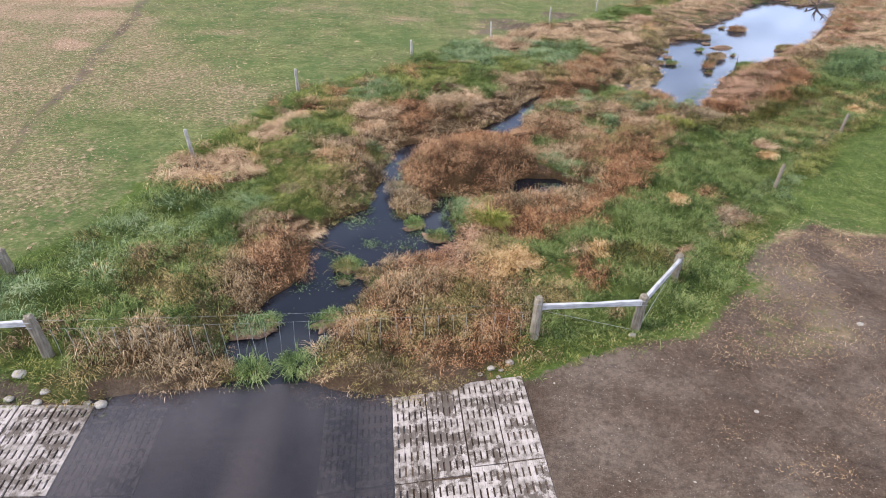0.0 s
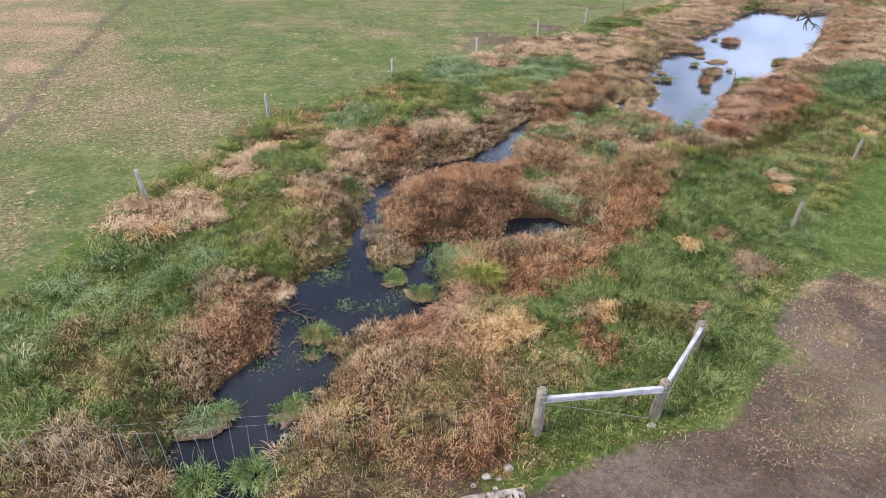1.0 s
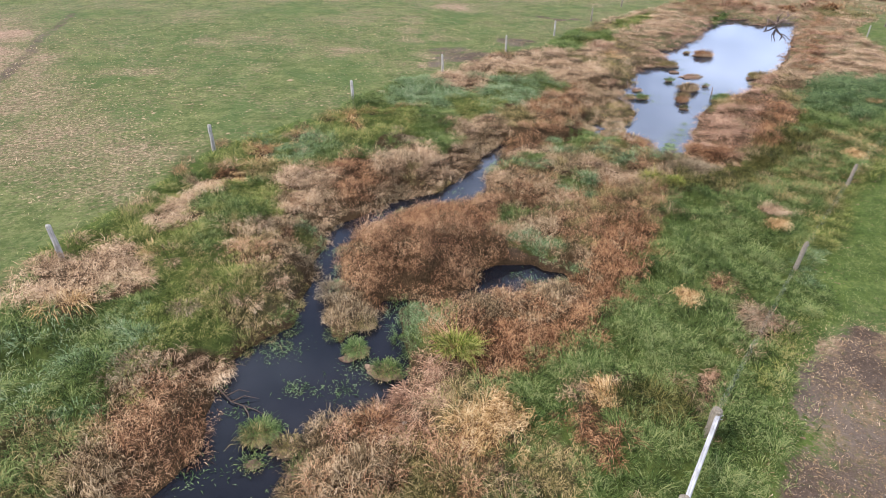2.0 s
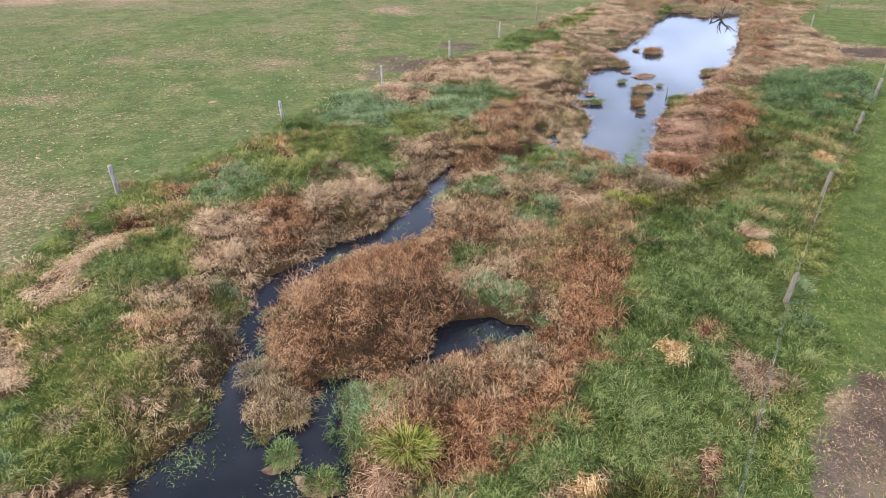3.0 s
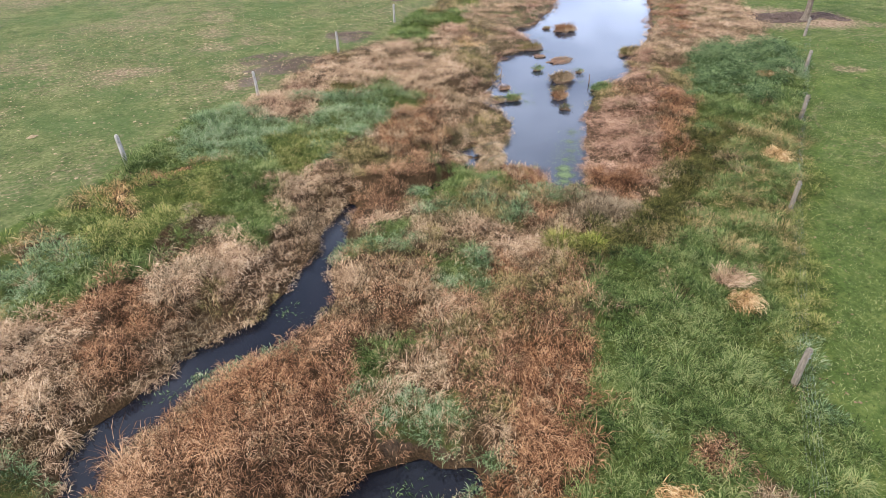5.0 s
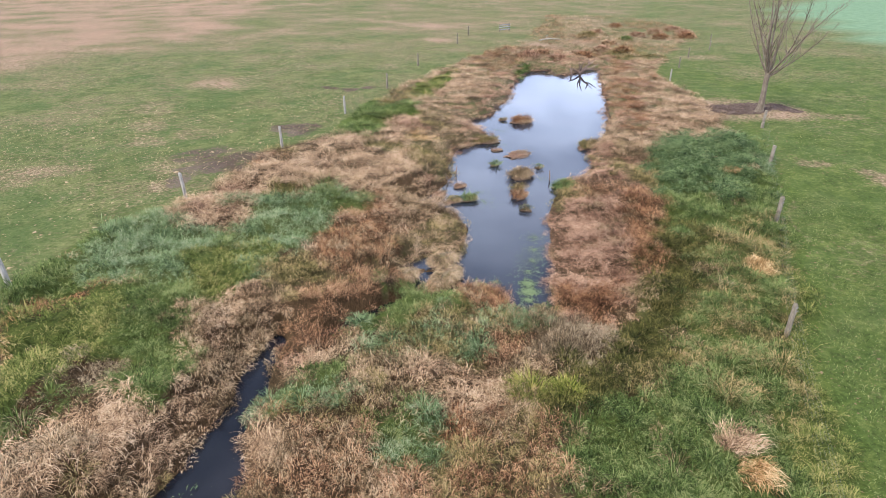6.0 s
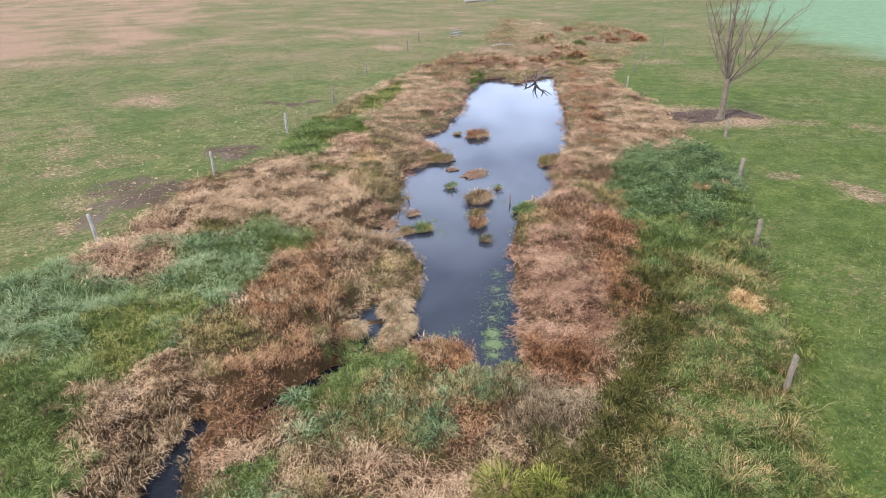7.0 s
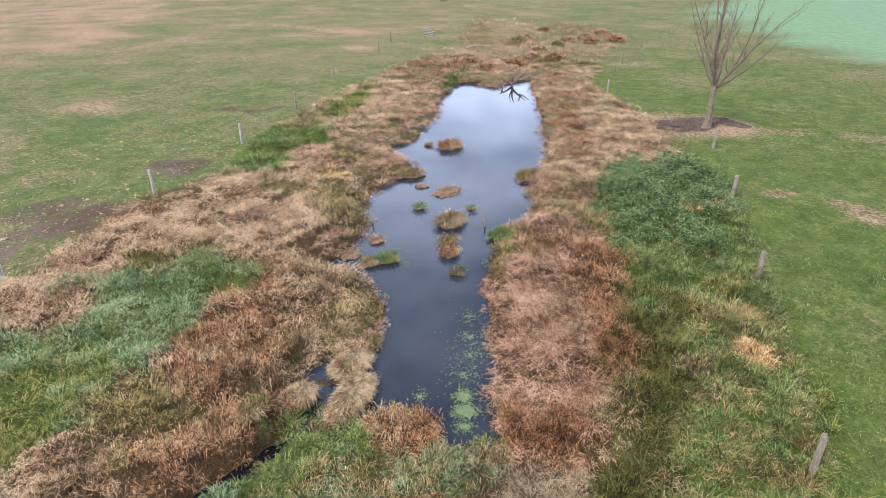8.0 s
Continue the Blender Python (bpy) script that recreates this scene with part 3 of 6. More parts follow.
RUST = [(0.1, 10.7), (1.3, 11), (-3.4, 15.1), (5.8, 17.4), (12, 18.7), (4.5, 19.1), (3.8, 20.6), (1, 21.4), (5, 21.5), (10, 21.7), (3.9, 21.9), (1.9, 21.9), (2.7, 22.3), (8.7, 22.4), (-1, 22.6), (-1.7, 23.3), (4.3, 23.3), (0.8, 23.4), (-2.6, 23.6), (10.7, 23.6), (11.7, 23.6), (5.2, 23.6), (2.6, 23.8), (1.7, 23.9), (6.7, 25.3), (5, 25.5), (7.4, 25.7), (1.6, 25.9), (6.2, 26.2), (8, 26.3), (18.2, 26.4), (7.2, 26.6), (8.3, 27.3), (1.3, 27.8), (8.4, 28.5), (0.9, 28.5), (13.9, 28.9), (15.7, 28.9), (14.9, 29.4), (1.3, 29.7), (2, 30.5), (19.4, 30.9), (15.3, 31.5), (21.6, 31.7)] + [(22.7, 32.3), (9.9, 32.3), (12.9, 32.9), (10.9, 33.1), (9.8, 33.6), (13.5, 33.7), (24.1, 33.9), (24.4, 34.7), (25.4, 35), (25, 37), (12.2, 37.4), (12.1, 38.2), (13.4, 38.8), (14.2, 39), (41.6, 53.4), (48.7, 62.1), (47.4, 70.4), (41.5, 70.7), (63.2, 73.6), (73.8, 79), (59.8, 82), (58.5, 89.8)]
SEDGE = [(-0.9, 10.3), (-4.6, 11), (-0.5, 11.1), (-7.6, 11.6), (2.9, 11.6), (-0.1, 12), (2.2, 12.4), (-9.1, 12.6), (0.8, 12.7), (-5.5, 12.7), (4.1, 12.8), (-4.3, 13.1), (0.2, 13.4), (1.6, 13.5), (-5, 13.6), (-3.4, 13.8), (-4.6, 14.5), (-2.8, 14.7), (0.7, 14.7), (8.7, 15), (-7.2, 15.8), (-5.4, 15.9), (6.9, 17.4), (8, 17.6), (6.3, 18.1), (4.1, 18.4), (7.1, 19.3), (5.4, 19.3), (7.6, 20), (0.5, 20.1), (-2.4, 20.2), (-1.5, 20.9), (-1.3, 21.7), (8.3, 21.9), (-2.9, 22.6), (8.1, 22.7), (10.1, 23.8), (-0.6, 23.9), (8.9, 24.4), (12.3, 24.6), (-1, 24.6), (10.8, 24.6), (13.2, 24.9), (0.9, 24.9)] + [(10.1, 25.7), (11.3, 25.9), (12.5, 25.9), (1, 26.2), (9.2, 26.3), (19.5, 26.7), (2.7, 27.4), (5.1, 27.8), (13.5, 27.9), (3.5, 27.9), (10.9, 28.1), (14.6, 28.2), (22.4, 29.1), (12.2, 29.3), (13.4, 29.5), (6.7, 29.5), (16.8, 30), (11.4, 30), (15.3, 30), (8.4, 30.5), (13.7, 30.7), (11.2, 31), (13.1, 31.4), (8.2, 31.7), (12.2, 31.8), (7, 32.4), (11.3, 35), (15.2, 35.1), (10.3, 35.2), (13.9, 35.3), (12.9, 35.7), (10.2, 36), (10.4, 36.9), (12.8, 37), (13.7, 37.1), (15.8, 37.5), (13.5, 43.9), (21.8, 47), (20.5, 47.9), (23.3, 52.7), (26.5, 54.7), (28.6, 60.4), (54.9, 74.1), (70.1, 81.6)]
LUSH = [(4.4, 11.7), (-8.6, 12.1), (6.2, 12.1), (-7.5, 12.3), (8.5, 12.5), (7.4, 13.1), (-9.5, 13.2), (-8.9, 13.9), (-7, 14), (-9.8, 14.3), (9.9, 14.5), (5.2, 14.5), (-8.3, 14.8), (-10.7, 14.9), (5.5, 15.5), (-8, 16), (8.6, 16.1), (7.7, 16.4), (6.3, 16.5), (9.7, 16.8), (8.4, 16.9), (10.5, 16.9), (-0.6, 17.3), (-7.6, 17.4), (-6.1, 17.9), (13.8, 18.6), (-6.6, 18.9), (9.9, 19.2), (-8.1, 19.4), (2.6, 19.4), (-0.7, 19.5), (-4.5, 19.8), (11.2, 19.9), (-3.2, 20.2), (-5.5, 20.4), (12.7, 20.7), (14.6, 21), (13.2, 21.4), (15.5, 22.5), (12, 22.5), (-4.5, 23), (6.8, 23.1), (14.6, 23.3), (13.6, 23.4)] + [(15.8, 23.6), (14.1, 24.2), (15.4, 24.3), (-2.9, 24.7), (14.7, 25.5), (-3.4, 26.7), (9.9, 27.1), (10.7, 27.3), (4.3, 27.5), (-2.8, 28.2), (9.5, 29.9), (-5.4, 30.1), (-0.5, 30.5), (25.8, 30.5), (28.2, 31), (1.2, 31.5), (5.4, 31.8), (26.6, 32.1), (2.1, 32.1), (28, 32.1), (13.8, 32.3), (6, 32.4), (1.1, 32.4), (26.8, 32.9), (12.2, 33.1), (5.1, 33.1), (32.4, 33.8), (12.2, 34), (0.3, 34.6), (6.6, 35), (4.4, 35.2), (4.7, 37.4), (1.1, 38.1), (34.5, 38.9), (8.5, 39), (10.3, 39.4), (0.6, 39.6), (12.5, 40.6), (2.9, 41.1), (9.8, 41.3), (12.4, 42), (13.5, 42.3), (20.6, 54.5), (22.6, 55.9)]
MEADOW = [(-3.6, 10.3), (-2.5, 10.3), (3.5, 10.4), (5.1, 10.7), (-9.2, 11.7), (-6, 14.3), (10.2, 15.6), (10.9, 16.1), (12.3, 16.2), (-6.4, 16.3), (-7, 18.1), (-5.6, 18.4), (-4.2, 18.6), (-5.9, 19.5), (-3.8, 20), (-1.5, 20.1), (-3.9, 21.5), (-2.9, 21.7), (16.1, 21.7), (-4.7, 22.2), (-2.2, 22.4), (-3.6, 23.3), (18.3, 23.3), (-5, 23.9), (18.4, 24.3), (17.6, 24.4), (-5.8, 24.4), (-7.3, 24.8), (-3.9, 25.1), (15.3, 25.2), (-3.2, 25.5), (20.6, 25.5), (19, 25.6), (-2.5, 26.3), (-3.9, 26.3), (21, 26.6), (22.1, 27), (20.2, 27.2), (-3.4, 27.7), (22.2, 28.1), (24.1, 28.5), (-4.6, 28.5), (-1.7, 29.1), (24.8, 30.8)] + [(-3.8, 30.9), (-1.7, 32.8), (1.9, 32.9), (2.8, 33.4), (3, 34.4), (0.5, 35.4), (1.6, 35.6), (3.7, 36.5), (7.7, 36.9), (9.1, 37.8), (12.5, 39.4)]
OLIVE = [(1.6, 9.9), (-7.6, 10.8), (2.9, 12.8), (-6.4, 13.2), (5.2, 13.3), (-7.1, 14.7), (-6.2, 14.9), (-8.3, 16.7), (-2.7, 18.9), (-1.9, 19.1), (-3.1, 21.1), (13.5, 25.7), (18, 25.8), (16.4, 26.3), (20.9, 27.5), (6, 28.8), (23.8, 29.3), (-2.1, 29.8), (8, 29.9), (5.9, 30.1), (14.4, 31.6), (15.2, 36), (13.8, 36), (16.7, 36.1), (2.4, 36.3), (0.9, 36.3), (17.1, 37.8), (23.9, 37.8), (28.7, 37.8), (55.3, 69.1)]
PALE = [(11.8, 17.3), (-4.8, 17.8), (1.6, 19.4), (16.6, 27.4), (2.8, 32.4), (3.7, 32.9), (17.6, 37.1)]
AMBER = [(4.3, 17.4), (7.9, 18.5), (8.7, 19.4), (8.2, 20.2), (9.1, 20.6), (2.6, 21), (9.6, 22.2), (10.4, 22.7), (5.5, 22.9), (4.3, 24.1), (11.6, 25.2), (12.1, 26.8), (8, 27.9), (9.2, 28.3), (7.3, 28.9), (18.5, 30.2), (15.2, 30.7), (18.1, 31), (23.9, 33.1), (6.5, 33.3), (13.2, 48.7)]
BLUE = [(-3.4, 11.2), (-4.1, 11.6), (-10.4, 13.2), (-7.6, 13.8), (-8.7, 15.6), (13.2, 19.7), (11.9, 19.7), (14.6, 20.1), (-0.9, 20.3), (13.4, 20.5), (7.4, 21.2), (-0.1, 21.9), (6.4, 22.6), (-0.3, 22.9), (7.4, 25), (4.2, 26.1), (18, 27.9), (8.7, 29.4), (16, 29.6), (12.5, 30.2), (15.9, 30.4), (6.9, 30.5), (7.4, 31.3), (-1.3, 31.3), (-2.1, 31.7), (0.2, 31.7), (-0.7, 32.6), (12.7, 35.1), (9.3, 37), (34.1, 37.4), (7, 40.4), (11.5, 40.9), (5.7, 40.9)]
GOLD = [(2.2, 11.1), (3.9, 14.3), (6.4, 14.8), (-2.8, 18.1), (10.3, 18.4), (-7.1, 20.5), (-5.6, 21.6), (-5.8, 22.9), (17, 22.9), (-5.3, 25.5), (-5, 26.6), (-4.2, 28), (-3.8, 29.2), (17.8, 30.2), (-2.6, 31.2), (-1.2, 33.2), (-0.2, 34)]
RUSH = [(7.5, 14.3), (15.7, 26.4), (17.8, 27.1), (19.5, 27.7), (19.5, 28.5), (20.7, 28.7), (20.9, 29.5), (19.7, 29.8), (22.2, 29.8), (22.9, 30.3), (23.7, 31.6), (25.2, 33.2)]
HERB = [(5.3, 33.9), (28.8, 34.4), (27.8, 34.5), (30.3, 36.7), (32, 37.1), (37.4, 39.1)]
STANDS = [("blue", BLUE), ("straw", STRAW), ("gold", GOLD), ("sedge", SEDGE), ("olive", OLIVE), ("rust", RUST), ("pale", PALE), ("lush", LUSH), ("mat", MAT), ("rush", RUSH), ("meadow", MEADOW), ("amber", AMBER), ("herb", HERB)]
SEEDS = np.array([(x, y, k) for k, (_, spots) in enumerate(STANDS) for x, y in spots])
SMALL = [k for k, (n, _) in enumerate(STANDS) if n in ("pale", "gold")]
RUSHES = [n for n, _ in STANDS].index("rush")
NAMES = [n for n, _ in STANDS]
PATCHES = []


def stand(kind, *corners):
    """A stand of one kind, or of two kinds mixed, inside an outline of the plan; a later stand lies over an earlier one."""
    PATCHES.append(([NAMES.index(k) for k in kind.split("+")], list(corners)))


stand("olive+lush", (-8.8, 16.6), (-7.4, 17.0), (-5.2, 16.2), (-4.0, 14.2), (-4.3, 13.1), (-4.6, 12.1), (-5.0, 11.9), (-6.9, 12.0), (-8.1, 12.6), (-8.5, 14.7))
stand("lush", (-9.4, 14.8), (-8.4, 15.1), (-7.8, 13.1), (-7.8, 12.0), (-8.1, 12.0))
stand("lush", (-7.7, 13.3), (-6.1, 12.9), (-4.7, 12.0), (-6.0, 12.1), (-7.6, 11.9))
stand("lush+blue", (-9.5, 15.7), (-9.8, 18.3), (-7.8, 19.6), (-6.1, 20.0), (-5.0, 20.6), (-4.3, 18.8), (-5.2, 17.3), (-5.2, 16.2), (-7.4, 16.8), (-8.7, 16.1))
stand("sedge", (-5.6, 15.3), (-4.4, 15.2), (-3.7, 14.0), (-3.7, 13.2), (-4.6, 13.1), (-5.3, 13.9))
stand("sedge+pale", (-7.7, 12.0), (-6.4, 12.2), (-4.6, 11.6), (-3.9, 10.7), (-5.7, 10.5), (-7.0, 10.7))
stand("rust", (-4.6, 16.7), (-3.0, 17.2), (-2.6, 16.0), (-2.8, 14.4), (-3.7, 14.2), (-4.4, 15.4))
stand("meadow", (-7.4, 25.5), (-6.4, 28.1), (-5.5, 29.0), (-3.7, 26.3), (-2.8, 22.1), (-3.0, 19.7), (-1.9, 19.6), (-2.8, 18.1), (-4.1, 18.7), (-4.9, 20.2), (-5.5, 23.7))
stand("straw", (-8.8, 22.0), (-7.2, 24.6), (-5.3, 22.5), (-5.4, 21.1), (-7.3, 20.5), (-8.3, 20.7))
stand("straw", (-6.4, 25.8), (-5.4, 28.2), (-4.6, 26.4), (-5.1, 24.8), (-6.0, 25.1))
stand("olive", (-2.6, 20.0), (-1.1, 20.3), (-0.7, 18.8), (-1.8, 18.2), (-2.6, 18.1))
stand("straw", (-4.0, 18.1), (-2.8, 18.5), (-2.6, 17.2), (-3.5, 17.1))
stand("rust+sedge", (-0.4, 14.1), (0.4, 15.0), (1.6, 14.6), (1.3, 13.5), (0.4, 12.8), (-0.9, 12.9))
stand("olive+rust", (0.5, 13.6), (2.5, 14.5), (3.5, 13.5), (3.0, 11.6), (1.6, 11.6), (0.8, 12.2))
stand("rust+olive", (-1.4, 12.6), (-0.1, 12.8), (0.9, 12.0), (3.0, 11.6), (2.8, 10.5), (0.3, 10.4), (-1.3, 10.5), (-1.9, 11.2))
stand("amber", (2.1, 11.7), (3.0, 11.8), (3.1, 10.8), (2.3, 10.4), (1.8, 10.8))
stand("olive+pale", (-2.3, 11.2), (-1.3, 11.1), (0.3, 10.5), (1.4, 10.1), (1.6, 9.6), (-1.3, 9.9), (-2.1, 10.5))
stand("lush", (3.9, 13.9), (5.9, 14.3), (8.1, 13.9), (8.2, 12.8), (6.4, 11.1), (4.1, 11.2), (3.6, 11.1), (3.7, 12.4))
stand("olive", (3.9, 13.4), (5.1, 13.8), (4.8, 12.3), (3.9, 12.2))
stand("amber", (5.8, 14.4), (6.5, 14.3), (6.3, 13.4), (5.5, 13.3))
stand("mat", (1.8, 16.5), (2.9, 17.1), (3.0, 15.5), (2.0, 14.5), (1.2, 14.8))
stand("olive", (2.8, 15.4), (3.7, 15.9), (3.5, 14.4), (2.9, 14.0), (2.3, 14.5))
stand("gold", (3.1, 14.6), (4.1, 15.4), (4.7, 14.5), (4.2, 13.8), (3.2, 13.9))
stand("lush", (4.4, 15.3), (5.9, 16.8), (8.7, 19.4), (12.8, 23.2), (17.3, 25.2), (17.6, 22.8), (14.2, 18.1), (11.8, 16.3), (9.2, 14.4), (8.0, 15.2), (6.8, 14.9), (6.3, 15.9), (5.4, 14.9))
stand("straw", (6.0, 15.5), (7.4, 15.8), (7.2, 14.7), (6.1, 14.5))
stand("rush", (7.1, 15.0), (8.4, 14.9), (8.0, 14.0), (7.1, 14.0))
stand("mat", (8.8, 15.7), (9.9, 15.7), (9.2, 14.6), (8.5, 14.9))
stand("meadow", (-5.1, 24.7), (-4.2, 24.9), (-3.5, 26.2), (-2.5, 27.7), (-1.5, 26.1), (-2.4, 24.8), (-3.2, 23.6), (-3.0, 22.0), (-3.5, 20.8), (-4.1, 20.7))
stand("lush", (-3.9, 26.9), (-2.8, 27.8), (-1.9, 27.2), (-2.2, 25.5), (-3.3, 25.1))
stand("olive+pale", (-2.3, 22.5), (-0.5, 22.1), (-0.3, 21.1), (-1.4, 20.4), (-2.5, 20.0), (-2.9, 21.2))
stand("blue", (-1.0, 23.1), (0.1, 23.9), (-0.1, 21.7), (-0.5, 20.1), (-1.3, 19.5), (-1.8, 19.8), (-1.0, 20.9))
stand("rust+sedge", (-3.1, 24.1), (-2.0, 24.6), (-0.8, 23.3), (-0.8, 22.0), (-2.1, 21.9), (-2.9, 22.7))
stand("straw", (-5.7, 26.9), (-4.7, 27.2), (-4.4, 24.9), (-5.1, 24.7))
stand("straw", (-2.1, 29.0), (-0.7, 29.7), (0.3, 27.8), (-0.1, 26.5), (-1.6, 27.4))
stand("straw+sedge", (-1.8, 26.8), (0.5, 26.7), (1.0, 25.1), (0.1, 24.2), (-1.1, 24.3), (-2.0, 24.9))
stand("rust", (0.0, 29.0), (0.6, 30.2), (2.1, 29.8), (2.4, 27.4), (1.6, 26.6), (0.5, 27.3))
stand("straw+sedge", (2.0, 28.3), (2.8, 28.5), (4.7, 27.9), (3.0, 26.7), (1.3, 25.8), (0.8, 25.6), (1.2, 26.8))
stand("amber", (10.8, 23.9), (12.5, 23.7), (10.3, 20.5), (9.0, 19.3), (7.6, 19.1), (7.4, 19.4), (9.0, 20.9))
stand("amber", (6.0, 18.6), (7.7, 19.1), (8.8, 19.2), (7.7, 17.5), (6.2, 16.7), (4.6, 17.3), (5.1, 18.2))
stand("rust", (3.0, 19.1), (4.0, 19.1), (4.3, 18.5), (3.5, 17.6), (2.6, 17.9))
stand("rust", (4.2, 19.9), (5.6, 20.1), (6.4, 19.6), (5.5, 18.8), (4.6, 19.1))
stand("blue", (2.0, 19.6), (2.9, 19.7), (3.3, 18.8), (2.5, 18.3), (2.0, 18.8))
stand("sedge", (3.4, 19.6), (4.7, 19.5), (4.7, 18.6), (4.0, 18.8))
stand("rust", (0.5, 21.8), (0.7, 23.5), (1.9, 24.7), (3.9, 25.9), (5.7, 25.6), (6.5, 24.0), (5.9, 22.0), (4.8, 20.1), (3.4, 19.5), (2.2, 20.1), (0.8, 20.9))
stand("amber", (2.4, 24.2), (3.9, 25.5), (5.6, 25.3), (5.9, 23.6), (4.1, 23.3), (2.8, 23.0))
stand("sedge+pale", (-0.2, 20.2), (-0.2, 21.2), (0.8, 21.1), (2.0, 19.9), (1.8, 19.3), (0.4, 19.3))
stand("olive+rust", (9.3, 26.6), (11.8, 26.3), (13.6, 25.4), (13.2, 24.0), (11.7, 23.1), (9.3, 21.7), (8.3, 22.2), (8.4, 23.9))
stand("amber", (10.3, 23.8), (11.8, 23.2), (10.3, 21.0), (9.2, 21.6))
stand("blue+sedge", (6.2, 24.1), (7.9, 23.5), (8.3, 21.9), (5.9, 23.1))
stand("lush", (6.5, 24.7), (8.1, 25.2), (8.5, 24.4), (7.2, 23.9), (6.4, 23.9))
stand("straw+sedge", (7.3, 24.6), (8.6, 24.1), (8.4, 23.1), (7.2, 23.5))
stand("rust+sedge", (8.0, 28.2), (10.1, 28.3), (9.6, 26.9), (8.2, 25.1), (7.2, 25.4), (5.8, 26.4), (6.7, 27.4))
stand("sedge+olive", (10.2, 29.5), (11.6, 28.8), (10.6, 28.0), (9.6, 28.0), (8.3, 28.1), (8.0, 28.8))
stand("straw", (6.8, 29.5), (7.9, 29.2), (8.0, 28.0), (7.2, 27.6), (6.8, 28.1))
stand("blue", (8.0, 30.3), (9.9, 29.7), (9.4, 28.7), (7.7, 29.3))
stand("blue", (9.9, 27.1), (11.2, 27.1), (11.1, 26.4), (9.8, 26.4))
stand("olive+blue", (10.7, 30.7), (12.6, 31.3), (15.2, 31.1), (15.6, 29.3), (14.1, 28.0), (12.6, 28.6))
stand("straw", (11.3, 28.6), (12.3, 28.4), (12.1, 27.4), (11.1, 27.5))
stand("straw", (12.8, 28.2), (13.9, 28.1), (13.1, 26.7), (12.2, 26.9))
stand("rust", (14.1, 29.5), (15.1, 28.9), (14.4, 28.2), (13.6, 28.6))
stand("lush", (11.7, 33.0), (13.2, 33.3), (15.3, 32.0), (14.9, 31.4), (12.3, 31.6), (11.0, 31.8))
stand("rust", (9.1, 34.0), (11.8, 34.2), (11.8, 32.9), (10.7, 32.3), (8.7, 32.1))
stand("olive", (16.0, 38.0), (18.5, 37.8), (17.0, 35.0), (15.0, 35.0))
stand("amber+straw", (12.5, 41.8), (16.4, 41.2), (16.5, 38.5), (14.1, 36.3), (11.4, 37.1))
stand("olive", (9.0, 36.6), (11.0, 37.3), (13.0, 36.2), (13.4, 34.8), (11.0, 34.5), (9.2, 34.5))
stand("straw", (2.4, 31.6), (4.4, 31.0), (5.8, 30.7), (7.1, 30.5), (5.5, 28.5), (3.8, 28.9), (2.3, 29.7))
stand("straw+olive", (4.2, 29.0), (5.8, 28.6), (5.3, 28.1), (4.7, 27.6), (3.9, 27.4), (2.4, 27.1), (3.1, 28.0))
stand("sedge+straw", (6.6, 35.0), (9.2, 34.5), (8.7, 32.6), (7.4, 30.7), (6.0, 31.1))
stand("rust+straw", (0.1, 29.3), (1.5, 29.2), (1.8, 27.5), (0.9, 27.1), (0.3, 27.2))
stand("lush", (4.5, 36.5), (6.8, 36.0), (6.3, 31.9), (5.3, 31.7), (4.3, 32.6))
stand("meadow", (1.1, 37.4), (4.7, 37.9), (4.3, 32.6), (2.6, 32.3), (0.6, 32.1), (-0.2, 32.3), (0.4, 35.8))
stand("gold", (1.1, 37.0), (1.9, 37.0), (1.8, 34.6), (1.2, 35.3))
stand("amber", (2.4, 38.1), (3.9, 38.0), (3.6, 36.8), (2.5, 36.7))
stand("blue", (3.9, 41.1), (7.4, 42.0), (8.5, 39.3), (6.5, 36.9), (3.9, 38.3))
stand("meadow", (7.2, 39.0), (9.0, 38.2), (8.4, 36.1), (6.9, 37.3))
stand("blue", (10.7, 43.1), (13.4, 42.2), (11.7, 39.4), (9.4, 38.3), (8.5, 39.3))
stand("straw", (7.4, 43.8), (11.2, 44.8), (16.4, 53.4), (19.4, 51.2), (21.3, 47.0), (18.7, 41.6), (15.5, 42.0), (13.0, 43.3), (9.8, 40.5), (7.4, 41.8))
stand("meadow", (19.0, 55.2), (25.3, 58.5), (24.1, 54.1), (19.6, 51.6), (17.8, 52.1))
stand("mat", (20.6, 35.1), (25.4, 37.0), (27.0, 35.2), (21.6, 30.5), (18.6, 28.3), (17.3, 29.0), (17.3, 31.1))
stand("pale", (16.7, 29.2), (17.9, 28.5), (17.0, 27.0), (15.6, 26.6), (15.8, 28.0))
stand("straw", (15.2, 29.1), (16.1, 28.7), (15.4, 27.2), (14.4, 27.3))
stand("herb", (33.8, 42.1), (38.1, 41.2), (39.7, 39.2), (35.6, 36.0), (29.7, 34.2), (26.8, 34.1), (30.0, 38.5))
stand("lush", (27.9, 35.2), (30.2, 34.4), (26.4, 32.0), (25.0, 32.4))
stand("rush", (24.5, 32.3), (26.5, 32.3), (22.9, 29.2), (20.4, 27.8), (17.9, 26.1), (16.2, 26.3), (17.4, 27.6), (19.0, 28.2), (21.6, 30.5))
stand("lush+olive", (26.0, 31.8), (30.0, 31.1), (19.7, 23.3), (17.8, 23.1), (18.1, 25.3), (18.9, 26.8), (22.9, 29.2))
stand("lush", (13.6, 25.1), (15.7, 25.5), (18.1, 25.3), (17.8, 23.1), (16.3, 20.7), (14.3, 18.8), (10.1, 20.9), (12.4, 22.7))
